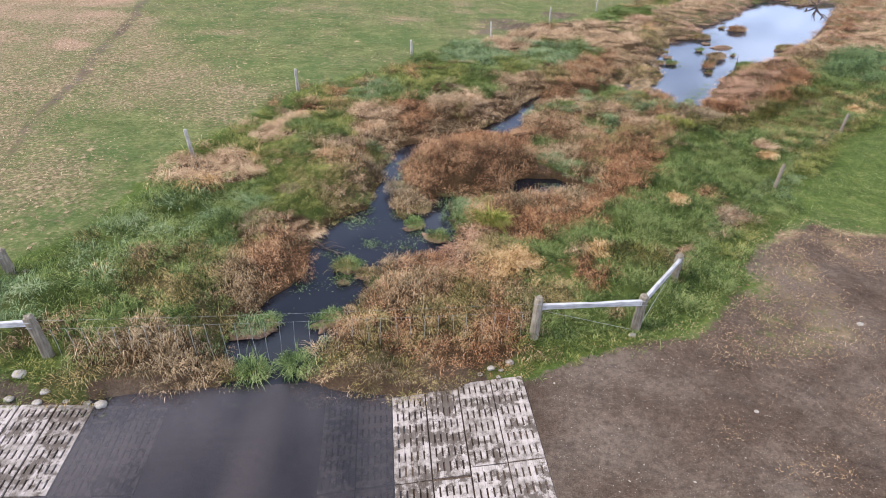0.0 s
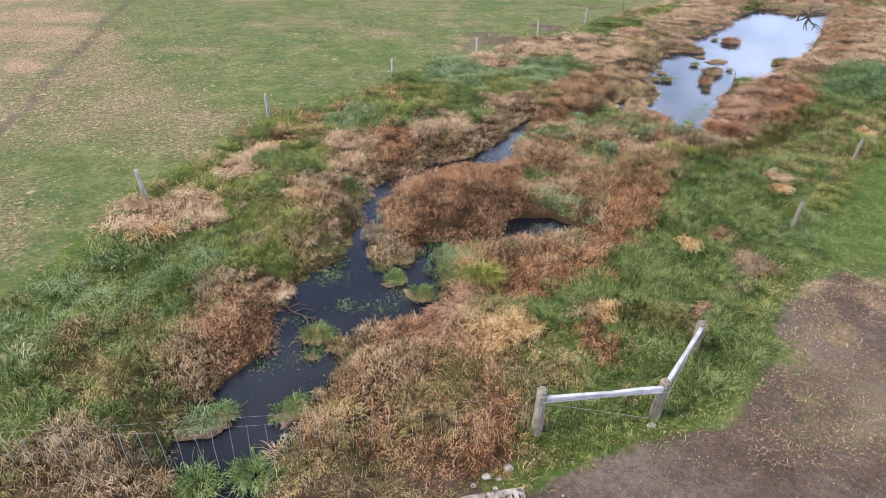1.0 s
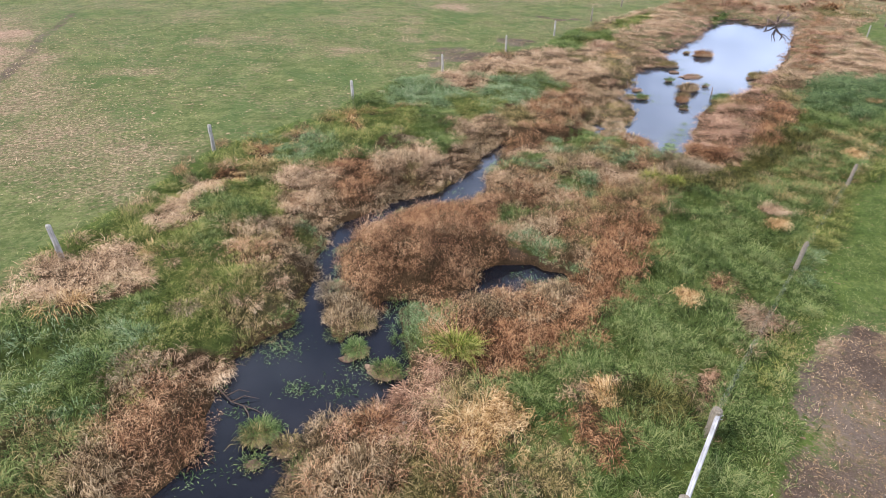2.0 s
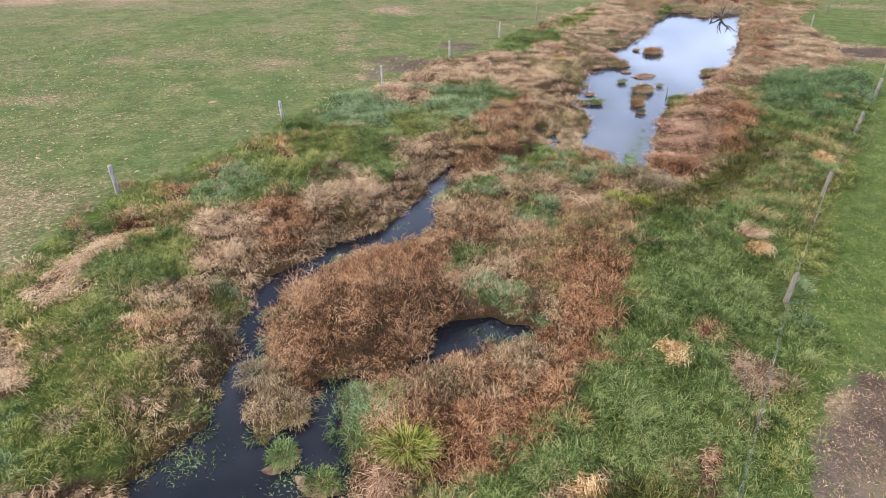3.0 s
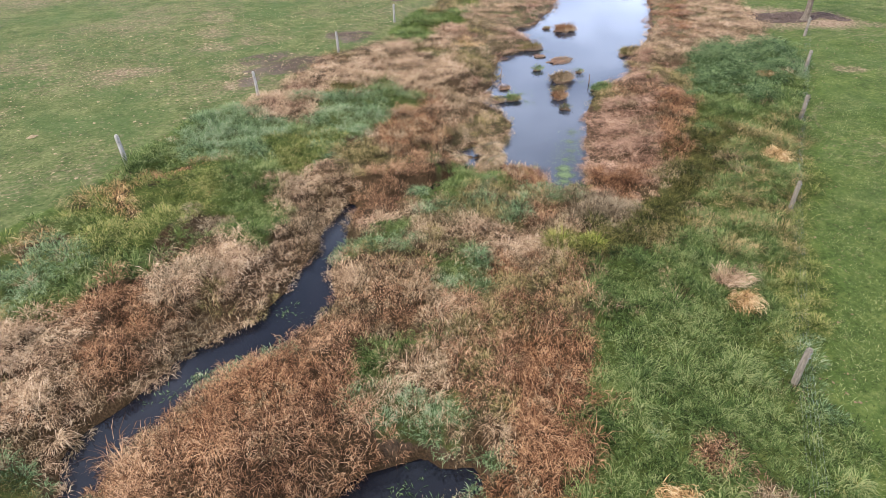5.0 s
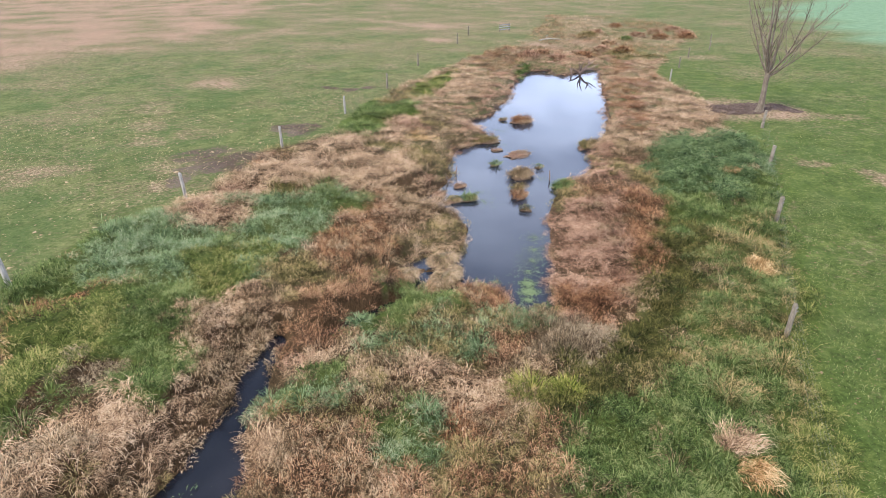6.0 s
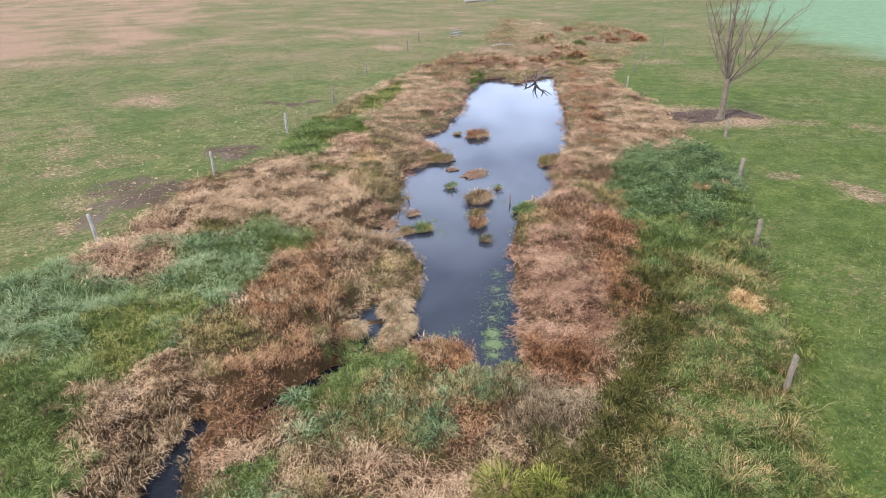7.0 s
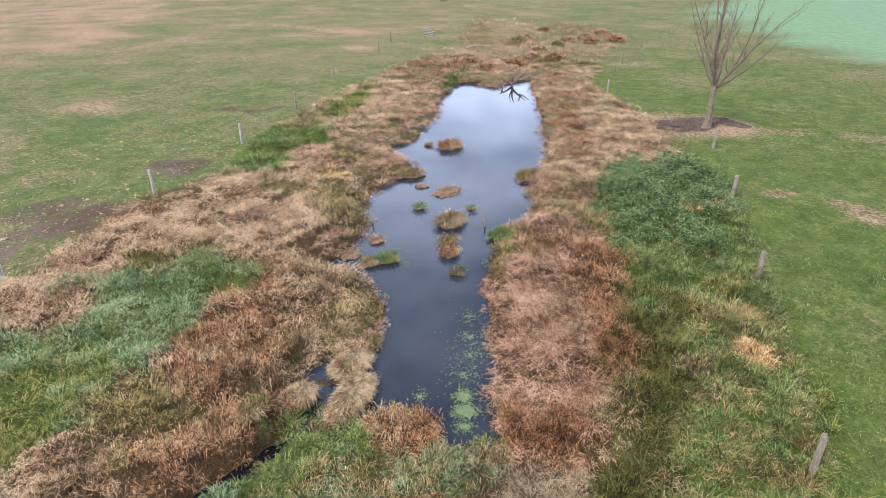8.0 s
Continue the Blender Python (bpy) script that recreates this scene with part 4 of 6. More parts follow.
stand("rush", (14.1, 26.8), (15.9, 26.2), (15.1, 25.4), (13.7, 25.8))
stand("pale", (3.3, 33.5), (3.9, 33.5), (3.9, 32.4), (3.3, 32.4))
stand("pale", (4.1, 33.3), (4.8, 33.4), (4.7, 32.4), (4.1, 32.5))
stand("pale", (2.3, 32.5), (2.8, 32.7), (2.8, 31.5), (2.4, 31.4))
stand("pale+mat", (12.1, 17.8), (12.8, 18.0), (12.6, 17.0), (11.8, 16.5), (11.6, 17.0))
stand("rust+mat", (12.2, 19.4), (12.9, 19.2), (12.5, 18.5), (11.8, 18.5))
stand("rust", (9.3, 34.1), (10.9, 34.5), (12.3, 33.9), (12.3, 33.1), (10.9, 32.3), (9.3, 32.5))
stand("sedge+straw", (7.5, 35.4), (8.9, 35.2), (9.0, 33.0), (7.4, 33.5))
stand("lush", (10.6, 32.0), (13.0, 32.8), (14.8, 31.9), (14.6, 31.6), (12.5, 31.7), (11.1, 31.4))
stand("rust+straw", (11.8, 40.0), (14.4, 40.2), (15.5, 38.3), (14.5, 36.4), (13.3, 36.1), (11.7, 36.3), (11.2, 38.1))
stand("straw", (16.5, 40.9), (18.1, 40.4), (18.0, 37.1), (17.3, 36.2), (16.2, 38.4))
stand("mat", (25.7, 55.1), (31.7, 56.4), (24.0, 47.9), (21.6, 48.5))
stand("mat", (48.2, 84.5), (52.6, 81.2), (34.2, 57.9), (30.8, 58.1))
stand("rust", (48.1, 74.0), (57.1, 72.3), (51.5, 63.1), (46.0, 61.7), (42.3, 62.8))
stand("amber", (17.7, 30.6), (19.5, 29.8), (18.4, 28.9), (17.1, 29.5))
stand("amber", (15.3, 32.5), (16.5, 32.0), (15.7, 30.7), (14.7, 31.1))
stand("pale", (15.6, 29.1), (17.7, 29.1), (18.0, 27.9), (16.1, 26.8), (14.6, 27.8))
stand("straw", (45.0, 56.4), (51.9, 56.5), (43.2, 44.9), (38.4, 42.0), (36.1, 45.0), (37.3, 48.6))
stand("sedge", (34.1, 45.3), (36.1, 43.2), (32.4, 40.3), (29.3, 40.5))
stand("straw+mat", (21.9, 46.1), (24.3, 46.9), (26.8, 53.8), (23.4, 54.5), (19.8, 52.2), (16.6, 51.3), (15.6, 50.6), (15.6, 44.8), (19.0, 42.4))
stand("straw", (32.7, 58.6), (37.3, 63.8), (38.4, 70.7), (32.4, 67.3), (27.6, 61.1), (24.1, 59.8), (24.1, 61.7), (24.5, 57.0), (26.8, 55.4), (29.3, 55.3))
stand("mat+straw", (25.9, 49.7), (32.3, 55.9), (32.7, 58.6), (28.3, 55.1), (25.8, 52.8), (23.5, 48.5))
stand("sedge+olive", (24.2, 53.9), (26.4, 55.7), (25.8, 52.8), (24.1, 49.2), (22.8, 49.0), (22.8, 51.3))
stand("lush", (17.0, 51.5), (18.8, 51.2), (21.9, 54.4), (24.3, 54.9), (25.4, 59.0), (23.7, 60.7), (21.1, 58.6), (19.3, 55.6), (17.7, 53.7))
stand("meadow", (26.6, 60.9), (29.5, 64.2), (33.9, 67.7), (32.0, 63.7), (29.2, 61.1), (26.4, 58.2))
stand("olive+rush", (18.2, 48.3), (19.2, 47.4), (19.8, 48.5), (19.5, 50.0), (18.5, 49.5))
stand("olive+gold", (20.0, 47.5), (21.0, 46.8), (22.1, 48.9), (22.1, 50.6), (20.8, 49.5))
stand("olive", (22.7, 58.3), (24.8, 57.6), (27.6, 61.1), (26.6, 61.8), (23.7, 60.1))
stand("mat+sedge", (41.8, 68.3), (41.9, 62.5), (44.4, 61.7), (47.6, 60.9), (56.2, 70.0), (56.2, 77.6), (50.2, 79.2))
stand("rust+sedge", (35.4, 63.8), (39.5, 66.7), (42.3, 68.0), (50.2, 79.2), (48.5, 83.1), (40.6, 72.8))
stand("straw+mat", (46.1, 67.0), (50.6, 65.7), (56.2, 70.0), (54.5, 73.6), (50.8, 73.9))
stand("lush", (39.6, 64.2), (43.3, 67.2), (44.3, 69.4), (41.3, 67.0))
stand("mat+amber", (40.3, 53.2), (34.7, 45.4), (34.0, 42.2), (41.8, 48.2), (49.0, 56.9), (47.1, 59.7))
stand("straw", (36.6, 45.4), (38.2, 43.0), (43.1, 43.9), (52.5, 54.5), (51.7, 58.0), (44.3, 52.6))
stand("sedge+straw", (32.3, 43.4), (30.3, 40.7), (32.0, 40.4), (34.7, 42.9), (35.0, 45.2))
stand("straw", (7.1, 42.7), (8.7, 40.5), (10.0, 41.4), (10.7, 43.8), (13.0, 44.2), (15.9, 42.3), (17.7, 44.2), (17.5, 41.2), (19.9, 45.5), (21.5, 53.6), (18.5, 52.2), (16.4, 53.0), (15.2, 50.9), (13.4, 49.5), (10.6, 47.4), (7.7, 45.2))
stand("mat+straw", (7.3, 42.6), (8.6, 41.2), (10.3, 42.9), (11.0, 44.6), (10.1, 45.5), (8.3, 44.8))
stand("gold+olive", (12.7, 50.0), (14.0, 49.1), (15.3, 51.4), (14.4, 52.5), (13.1, 51.8))
stand("rust", (10.8, 49.0), (12.1, 49.0), (12.5, 50.6), (11.7, 51.7))
stand("lush", (17.1, 51.9), (19.0, 51.2), (21.5, 53.6), (24.1, 57.8), (22.8, 59.7), (20.2, 57.0), (18.3, 53.7))
stand("blue", (10.7, 43.1), (13.7, 42.4), (13.1, 39.8), (11.7, 38.7), (10.3, 37.5), (9.7, 38.7), (9.7, 41.0))
stand("blue+lush", (13.7, 42.4), (15.6, 41.8), (15.0, 40.2), (13.2, 40.3))
stand("rush+olive", (10.9, 43.3), (12.0, 42.9), (12.5, 44.0), (11.6, 44.9))
stand("olive+sedge", (18.8, 43.5), (19.9, 42.7), (21.8, 45.2), (23.0, 49.1), (21.1, 48.0), (19.5, 45.8))
stand("olive", (18.3, 48.5), (19.4, 47.1), (20.1, 48.8), (19.2, 50.2))
stand("amber+sedge", (10.9, 37.1), (12.2, 35.4), (13.9, 35.9), (14.3, 38.4), (12.9, 39.4), (11.4, 38.4))
stand("straw+sedge", (15.0, 37.0), (16.7, 38.5), (18.4, 39.9), (17.9, 41.7), (15.8, 40.3), (14.8, 38.1))
stand("olive+straw", (14.6, 36.3), (15.2, 34.1), (16.7, 34.9), (17.9, 36.6), (18.1, 38.8), (16.4, 38.1))
stand("blue", (9.2, 43.3), (9.8, 42.8), (10.0, 43.6), (9.4, 44.0))
stand("lush+meadow", (-5.5, 28.7), (-2.2, 28.3), (-1.8, 25.6), (-2.3, 23.8), (-3.2, 23.9), (-4.0, 23.1), (-4.6, 24.1), (-4.5, 26.0), (-4.6, 27.1))
stand("meadow", (-3.7, 28.5), (-2.2, 28.3), (-1.8, 25.6), (-2.4, 25.6), (-3.3, 26.7))
stand("straw", (-5.4, 29.5), (-4.2, 28.4), (-4.0, 27.5), (-4.7, 27.8))
stand("straw+amber", (-4.6, 30.2), (-3.2, 29.5), (-3.3, 28.9), (-4.2, 29.2))
stand("gold", (-3.4, 32.4), (-2.4, 32.3), (-2.3, 30.6), (-3.0, 30.7))
stand("straw", (-2.1, 29.8), (-0.4, 29.2), (0.0, 27.2), (-0.6, 27.1), (-1.8, 27.5))
stand("rust+amber", (0.5, 30.6), (2.3, 29.7), (2.1, 27.2), (1.1, 27.0), (0.4, 27.9))
stand("straw+pale", (2.4, 29.9), (3.8, 30.4), (3.4, 27.1), (2.3, 27.1))
stand("sedge+olive", (0.2, 26.5), (1.4, 26.6), (1.6, 25.7), (1.0, 25.0), (0.4, 24.9))
stand("sedge+straw", (-1.9, 27.2), (0.2, 26.6), (0.4, 24.9), (0.1, 23.9), (-1.0, 24.0), (-1.8, 25.6))
stand("rust+straw", (-1.8, 26.8), (-0.6, 26.6), (-0.6, 25.8), (-1.5, 26.0))
stand("blue+olive", (-1.1, 24.9), (0.1, 24.1), (0.3, 22.7), (-0.1, 22.2), (-0.8, 23.3))
stand("pale+straw", (-2.5, 25.3), (-1.7, 25.2), (-1.6, 24.5), (-2.4, 24.7))
stand("olive+straw", (-3.5, 25.1), (-1.7, 24.5), (-1.6, 23.1), (-3.2, 23.4))
stand("rust+olive", (-3.2, 23.5), (-2.3, 23.5), (-1.6, 22.5), (-2.1, 22.0), (-2.8, 22.2))
stand("rust+sedge", (-1.8, 23.6), (-1.1, 23.4), (-0.9, 22.0), (-1.6, 22.3))
stand("sedge+pale", (-1.0, 23.1), (-0.1, 22.4), (-0.1, 21.4), (-0.9, 21.3))
stand("olive+straw", (-2.1, 22.1), (-1.0, 22.0), (-0.2, 21.3), (-0.3, 20.3), (-1.9, 20.8))
stand("lush", (-1.3, 20.5), (-0.4, 20.3), (-0.4, 19.3), (-1.2, 19.5))
stand("olive+straw", (-3.1, 21.0), (-1.3, 20.4), (-1.3, 19.2), (-2.8, 19.7))
stand("meadow+olive", (-4.7, 23.3), (-3.0, 22.3), (-1.9, 20.9), (-2.6, 20.2), (-4.0, 20.4))
stand("straw", (-5.7, 27.1), (-4.6, 26.9), (-4.6, 25.5), (-4.7, 24.6), (-5.1, 24.6))
stand("amber", (26.3, 36.7), (27.1, 34.8), (21.1, 29.7), (21.1, 30.4), (24.1, 33.4), (24.6, 35.3))


def stand_at(x, y):
    """The kind of the stand that covers each place, a second kind mixed into it, and how far the edge is."""
    kind, mixed, deep = np.full(len(x), -1), np.full(len(x), -1), np.zeros(len(x))
    for kinds, corners in PATCHES:
        lo, hi = np.min(corners, 0) - 0.2, np.max(corners, 0) + 0.2
        near = np.flatnonzero((x > lo[0]) & (x < hi[0]) & (y > lo[1]) & (y < hi[1]))
        if len(near):
            d = area_distance(x[near], y[near], corners)
            ok = near[d < 0.1]
            kind[ok], mixed[ok], deep[ok] = kinds[0], kinds[-1], -d[d < 0.1]
    return kind, mixed, deep


def seed_at(x, y):
    """The nearest and second nearest seed's kinds."""
    best, which = np.full(len(x), 1e9), np.zeros(len(x), int)
    second, other = np.full(len(x), 1e9), np.zeros(len(x), int)
    for sx, sy, k in SEEDS:
        d = ((x - sx) ** 2 + (y - sy) ** 2) * (3.0 if k in SMALL else 1.5 if k == RUSHES else 1.0)
        nearer = d < best
        next_one = np.where(nearer, best, np.where(d < second, d, second))
        other = np.where(nearer, which, np.where(d < second, int(k), other))
        best, which, second = np.where(nearer, d, best), np.where(nearer, int(k), which), next_one
    return which, other


GREEN = np.array([{"lush": 1.0, "meadow": 1.0, "blue": 0.9, "herb": 1.0, "rush": 0.6, "olive": 0.35}.get(n, 0.0) for n in NAMES])


def green_share(x, y):
    """How far living grass, and not dead litter, covers the soil between the stems."""
    shape = np.shape(x)
    x, y = np.ravel(x), np.ravel(y)
    u, v = wobble(x, y, 1.1, 0.5)
    which, _ = seed_at(u, v)
    kind, _, _ = stand_at(u, v)
    return GREEN[np.where(kind >= 0, kind, which)].reshape(shape)


def graded(lo, hi, step, far_lo, far_hi):
    """Even steps from lo to hi, and growing ones out to the far ends."""
    mid = list(np.arange(lo, hi + step, step))
    s = step
    while mid[0] - s > far_lo:
        s *= 1.22
        mid.insert(0, mid[0] - s)
    s = step
    while mid[-1] + s < far_hi:
        s *= 1.22
        mid.append(mid[-1] + s)
    return np.array(mid)


def grid_mesh(name, xs, ys, heights, keep=None):
    nx, ny = len(xs), len(ys)
    gx, gy = np.meshgrid(xs, ys)
    co = np.stack([gx, gy, heights], -1).reshape(-1, 3)
    i = (np.arange(ny - 1)[:, None] * nx + np.arange(nx - 1)[None]).ravel()
    if keep is not None:
        i = i[keep.ravel()]
    quads = np.stack([i, i + 1, i + nx + 1, i + nx], -1)
    used, inverse = np.unique(quads, return_inverse=True)
    co, quads = co[used], inverse.reshape(-1, 4)
    me = bpy.data.meshes.new(name)
    me.vertices.add(len(co))
    me.vertices.foreach_set("co", co.ravel().astype(np.float32))
    me.loops.add(quads.size)
    me.loops.foreach_set("vertex_index", quads.ravel().astype(np.int32))
    me.polygons.add(len(quads))
    me.polygons.foreach_set("loop_start", np.arange(0, quads.size, 4, dtype=np.int32))
    me.update(calc_edges=True)
    me.polygons.foreach_set("use_smooth", np.ones(len(quads), bool))
    return me, used


xs, ys = graded(-25, 52, 0.23, -1500, 1500), graded(4, 70, 0.23, -1500, 1500)
gx, gy = np.meshgrid(xs, ys)
GZ = ground_height(gx, gy)
me, used = grid_mesh("ground", xs, ys, GZ)
att = me.color_attributes.new("cover", "FLOAT_COLOR", "POINT")
att.data.foreach_set("color", ground_cover(gx, gy).reshape(-1, 4)[used].ravel().astype(np.float32))
att = me.color_attributes.new("sward", "FLOAT_COLOR", "POINT")
att.data.foreach_set("color", np.repeat(ground_sward(gx, gy).reshape(-1, 1)[used], 4, 1).ravel().astype(np.float32))
me.materials.append(GROUND)
tagged(new("ground", me), "autumn pasture turf with bare soil and a marshy stream bed", "ground", kind="structure")


def water_sheet(name, label, mat, x0, x1, y0, y1, step, test):
    wx, wy = np.arange(x0, x1 + step, step), np.arange(y0, y1 + step, step)
    cx, cy = np.meshgrid((wx[:-1] + wx[1:]) / 2, (wy[:-1] + wy[1:]) / 2)
    m, _ = grid_mesh(name, wx, wy, np.full((len(wy), len(wx)), WATER), test(cx, cy))
    m.materials.append(mat)
    return tagged(new(name, m), label, "water", kind="structure")


# The sheet is also extended into the gully, added to darken its crack.
water_sheet("stream_water", "dark still stream water winding between sedge banks", STREAM_WATER, -6, 15.9, 10.4, 36, 0.25, lambda x, y: (path_distance(x, y, STREAM) < 0.7) | (path_distance(x, y, POOL) < 0.7) | ((gully_distance(x, y) < 0.2) & (area_distance(x, y, POND) > 1.3)))
water_sheet("pond_water", "still pond water mirroring a grey sky", POND_WATER, 13, 50, 29.5, 69, 0.5, lambda x, y: area_distance(x, y, POND) < 1.0)
water_sheet("ford_water", "muddy shallow water over the slatted ford", FORD_WATER, -7.6, 0.0, -3.8, 10.4, 0.2, lambda x, y: x < 9)

# ---- growth ----
# length, spread of length, first angle from the ground, bend, width, share that lies one way
HABIT = {
    "lush": (0.2, 0.06, 56, 62, 0.012, 0.15), "meadow": (0.15, 0.05, 54, 60, 0.012, 0.1), "blue": (0.18, 0.06, 52, 60, 0.012, 0.2),
    "olive": (0.2, 0.07, 60, 76, 0.0115, 0.2), "rust": (0.17, 0.06, 54, 70, 0.0115, 0.12), "amber": (0.21, 0.07, 46, 74, 0.0115, 0.3),
    "straw": (0.2, 0.07, 32, 54, 0.0115, 0.5), "sedge": (0.22, 0.07, 56, 92, 0.0115, 0.2), "gold": (0.26, 0.08, 38, 66, 0.012, 0.4), "spiky": (0.52, 0.10, 66, 44, 0.014, 0.0),
    "mat": (0.19, 0.07, 14, 24, 0.0125, 0.4), "rush": (0.28, 0.08, 62, 70, 0.012, 0.1), "pale": (0.2, 0.07, 50, 84, 0.0115, 0.25),
    "herb": (0.11, 0.04, 28, 40, 0.034, 0.1), "fresh": (0.28, 0.08, 56, 86, 0.0115, 0.05),
}
FINE = ("rust", "amber", "straw", "sedge", "mat")
PERCH = {"rust": 0.24, "herb": 0.34, "amber": 0.14, "straw": 0.12, "sedge": 0.1, "lush": 0.08, "blue": 0.1}


def blade_mesh(name, base, az, length, width, rise, bend, straight=False):
    """Bent pointed blades, broadest at the bend, in one mesh; or straight stalks of one face."""
    n = len(base)
    e1, e2 = np.radians(rise), np.radians(rise - bend)
    ca, sa = np.cos(az), np.sin(az)
    p1 = base + np.stack([ca * np.cos(e1), sa * np.cos(e1), np.sin(e1)], -1) * (length * 0.55)[:, None]
    p2 = p1 + np.stack([ca * np.cos(e2), sa * np.cos(e2), np.sin(e2)], -1) * (length * 0.5)[:, None]
    side = np.stack([-sa, ca, np.zeros(n)], -1) * (width / 2)[:, None]
    if straight:
        co = np.stack([base - side, base + side, p2], 1).reshape(-1, 3)
        loops = np.arange(n * 3)
    else:
        co = np.stack([base, p1 - side, p1 + side, p2], 1).reshape(-1, 3)
        first = np.arange(n)[:, None] * 4
        loops = (first + np.array([0, 2, 1, 1, 2, 3])).ravel()
    starts = np.arange(0, len(loops), 3)
    me = bpy.data.meshes.new(name)
    me.vertices.add(len(co))
    me.vertices.foreach_set("co", co.ravel().astype(np.float32))
    me.loops.add(len(loops))
    me.loops.foreach_set("vertex_index", loops.astype(np.int32))
    me.polygons.add(len(starts))
    me.polygons.foreach_set("loop_start", starts.astype(np.int32))
    me.update(calc_edges=True)
    return me


def clump_blades(rng, kind, cx, cy, cz, size, count, wide=1.0, edge=9.0, tufted=0.0, stretch=1.0):
    """Fountain-like clumps: arrays of blade roots and shapes for blade_mesh."""
    long, spread, rise, bend, width, lie = HABIT[kind]
    m, count = len(cx), int(count * 0.86)
    own = np.repeat(np.arange(m), count)
    n = len(own)
    a, r = rng.uniform(0, 2 * np.pi, n), np.sqrt(rng.uniform(0, 1, n))
    off = r * np.repeat(size, count) * 0.85
    wind = (vnoise(cx, cy, 1.7, 21) * 2 + vnoise(cx, cy, 0.6, 22)) * 2 * np.pi + rng.normal(0, 0.3, m)
    vx, vy = np.cos(a) * (0.25 + r) * (1 - lie) + np.cos(wind)[own] * lie, np.sin(a) * (0.25 + r) * (1 - lie) + np.sin(wind)[own] * lie
    az = np.arctan2(vy, vx) + rng.normal(0, 0.95 if kind in FINE else 0.6, n)
    tall = (rng.lognormal(0, 0.26, m) * (0.74 + 0.26 * smooth(0.0, 1.0, edge)))[own]
    tuft = 0.6 * vnoise(cx, cy, 0.85, 61) + 0.4 * vnoise(cx, cy, 0.45, 62)
    tall = tall * (1.0 + 0.8 * tufted * (smooth(0.25, 0.75, tuft) - 0.4))[own]
    cz = cz + tufted * 0.24 * smooth(0.3, 0.75, tuft) * smooth(0.3, 1.0, edge)
    length = np.clip(rng.normal(long, spread, n), 0.1, 1.1) * tall * stretch
    base = np.stack([cx[own] + np.cos(a) * off, cy[own] + np.sin(a) * off, cz[own] - 0.03 + rng.uniform(0, 1, n) ** 1.5 * PERCH.get(kind, 0.05) * tall], -1)
    return base, az, length, width * wide * rng.uniform(0.7, 1.35, n), rise + rng.normal(0, 13, n) - r * 12, bend * rng.uniform(0.5, 1.4, n)


def merge(groups):
    return [np.concatenate(v) for v in zip(*groups)]


GROWTH, FAR_GROWTH = {k: [] for k in HABIT}, {k: [] for k in HABIT}


def sow(seed, x0, x1, y0, y1, step, count, wide, stretch, store, relief, inside):
    """Clumps on a loose grid over part of the plan; each takes the kind of the nearest stand."""
    rng = np.random.default_rng(seed)
    cx, cy = np.meshgrid(np.arange(x0, x1, step), np.arange(y0, y1, step))
    cx, cy = cx.ravel(), cy.ravel()
    cx, cy = cx + rng.uniform(-0.5, 0.5, len(cx)) * step, cy + rng.uniform(-0.5, 0.5, len(cy)) * step
    ok = inside(cx, cy) & (corridor_distance(cx, cy) < np.where(cy < 11, 0.28, 0.12))
    cx, cy = cx[ok], cy[ok]
    ok = water_distance(cx, cy) > rng.uniform(-0.12, 0.06, len(cx))
    ok &= gully_distance(cx, cy) > 0.03
    for sx, sy, rx, ry, turn in SODS:
        ok &= np.hypot(cx - sx, cy - sy) > rx * 0.9
    cx, cy = cx[ok], cy[ok]
    u, v = wobble(cx, cy, 1.1, 0.85)
    u, v = u + rng.normal(0, 0.17, len(u)), v + rng.normal(0, 0.17, len(v))
    which, other = seed_at(u, v)
    kind, mixed, deep = stand_at(u, v)
    chance = rng.uniform(0, 1, len(u))
    which = np.where((kind < 0) & (chance < 0.14), other, which)
    own = np.where(chance < 0.5, kind, mixed)
    own = np.where((chance > 0.95) & (deep < 0.8), which, own)
    which = np.where(kind >= 0, own, which)
    stray = rng.uniform(0, 1, len(u)) < np.where(GREEN[which] > 0.8, 0.015, 0.06)
    which = np.where(stray, NAMES.index("sedge"), which)
    cz = ground_height(cx, cy)
    for k, (kind, _) in enumerate(STANDS):
        pick = which == k
        if pick.any():
            store[kind].append(clump_blades(rng, kind, cx[pick], cy[pick], cz[pick], step * rng.uniform(0.6, 1.2, pick.sum()), count, wide, np.minimum(np.minimum(water_distance(cx[pick], cy[pick]), gully_distance(cx[pick], cy[pick]) * 1.5), (cy[pick] - 10.2) * 0.6), relief, stretch))


def close_by(x, y):
    """The stretch that the camera flies over lowest and nearest."""
    return ((y < 30) & (x < 18) & (x > -6.5)) | ((y < 37) & (x < 24.5) & (x > 4))


sow(1, -7, 25, 9.5, 37, 0.32, 145, 1.0, 1.0, GROWTH, 0.7, close_by)
sow(2, -13, 44, 9.5, 48, 0.4, 128, 1.25, 1.14, GROWTH, 0.75, lambda x, y: ~close_by(x, y) & (y < 47) & (x < 43) & ((x + y) < 76))
sow(3, -10, 60, 28, 84, 0.6, 180, 1.7, 1.6, FAR_GROWTH, 0.55, lambda x, y: ~close_by(x, y) & ~((y < 47) & (x < 43) & ((x + y) < 76)) & ((x + y) < 130))
sow(4, 44, 100, 60, 126, 0.9, 40, 3.2, 2.0, FAR_GROWTH, 0.8, lambda x, y: ((x + y) >= 130) & (vnoise(x, y, 5.0, 51) + 0.5 * vnoise(x, y, 2.0, 52) > 0.55))
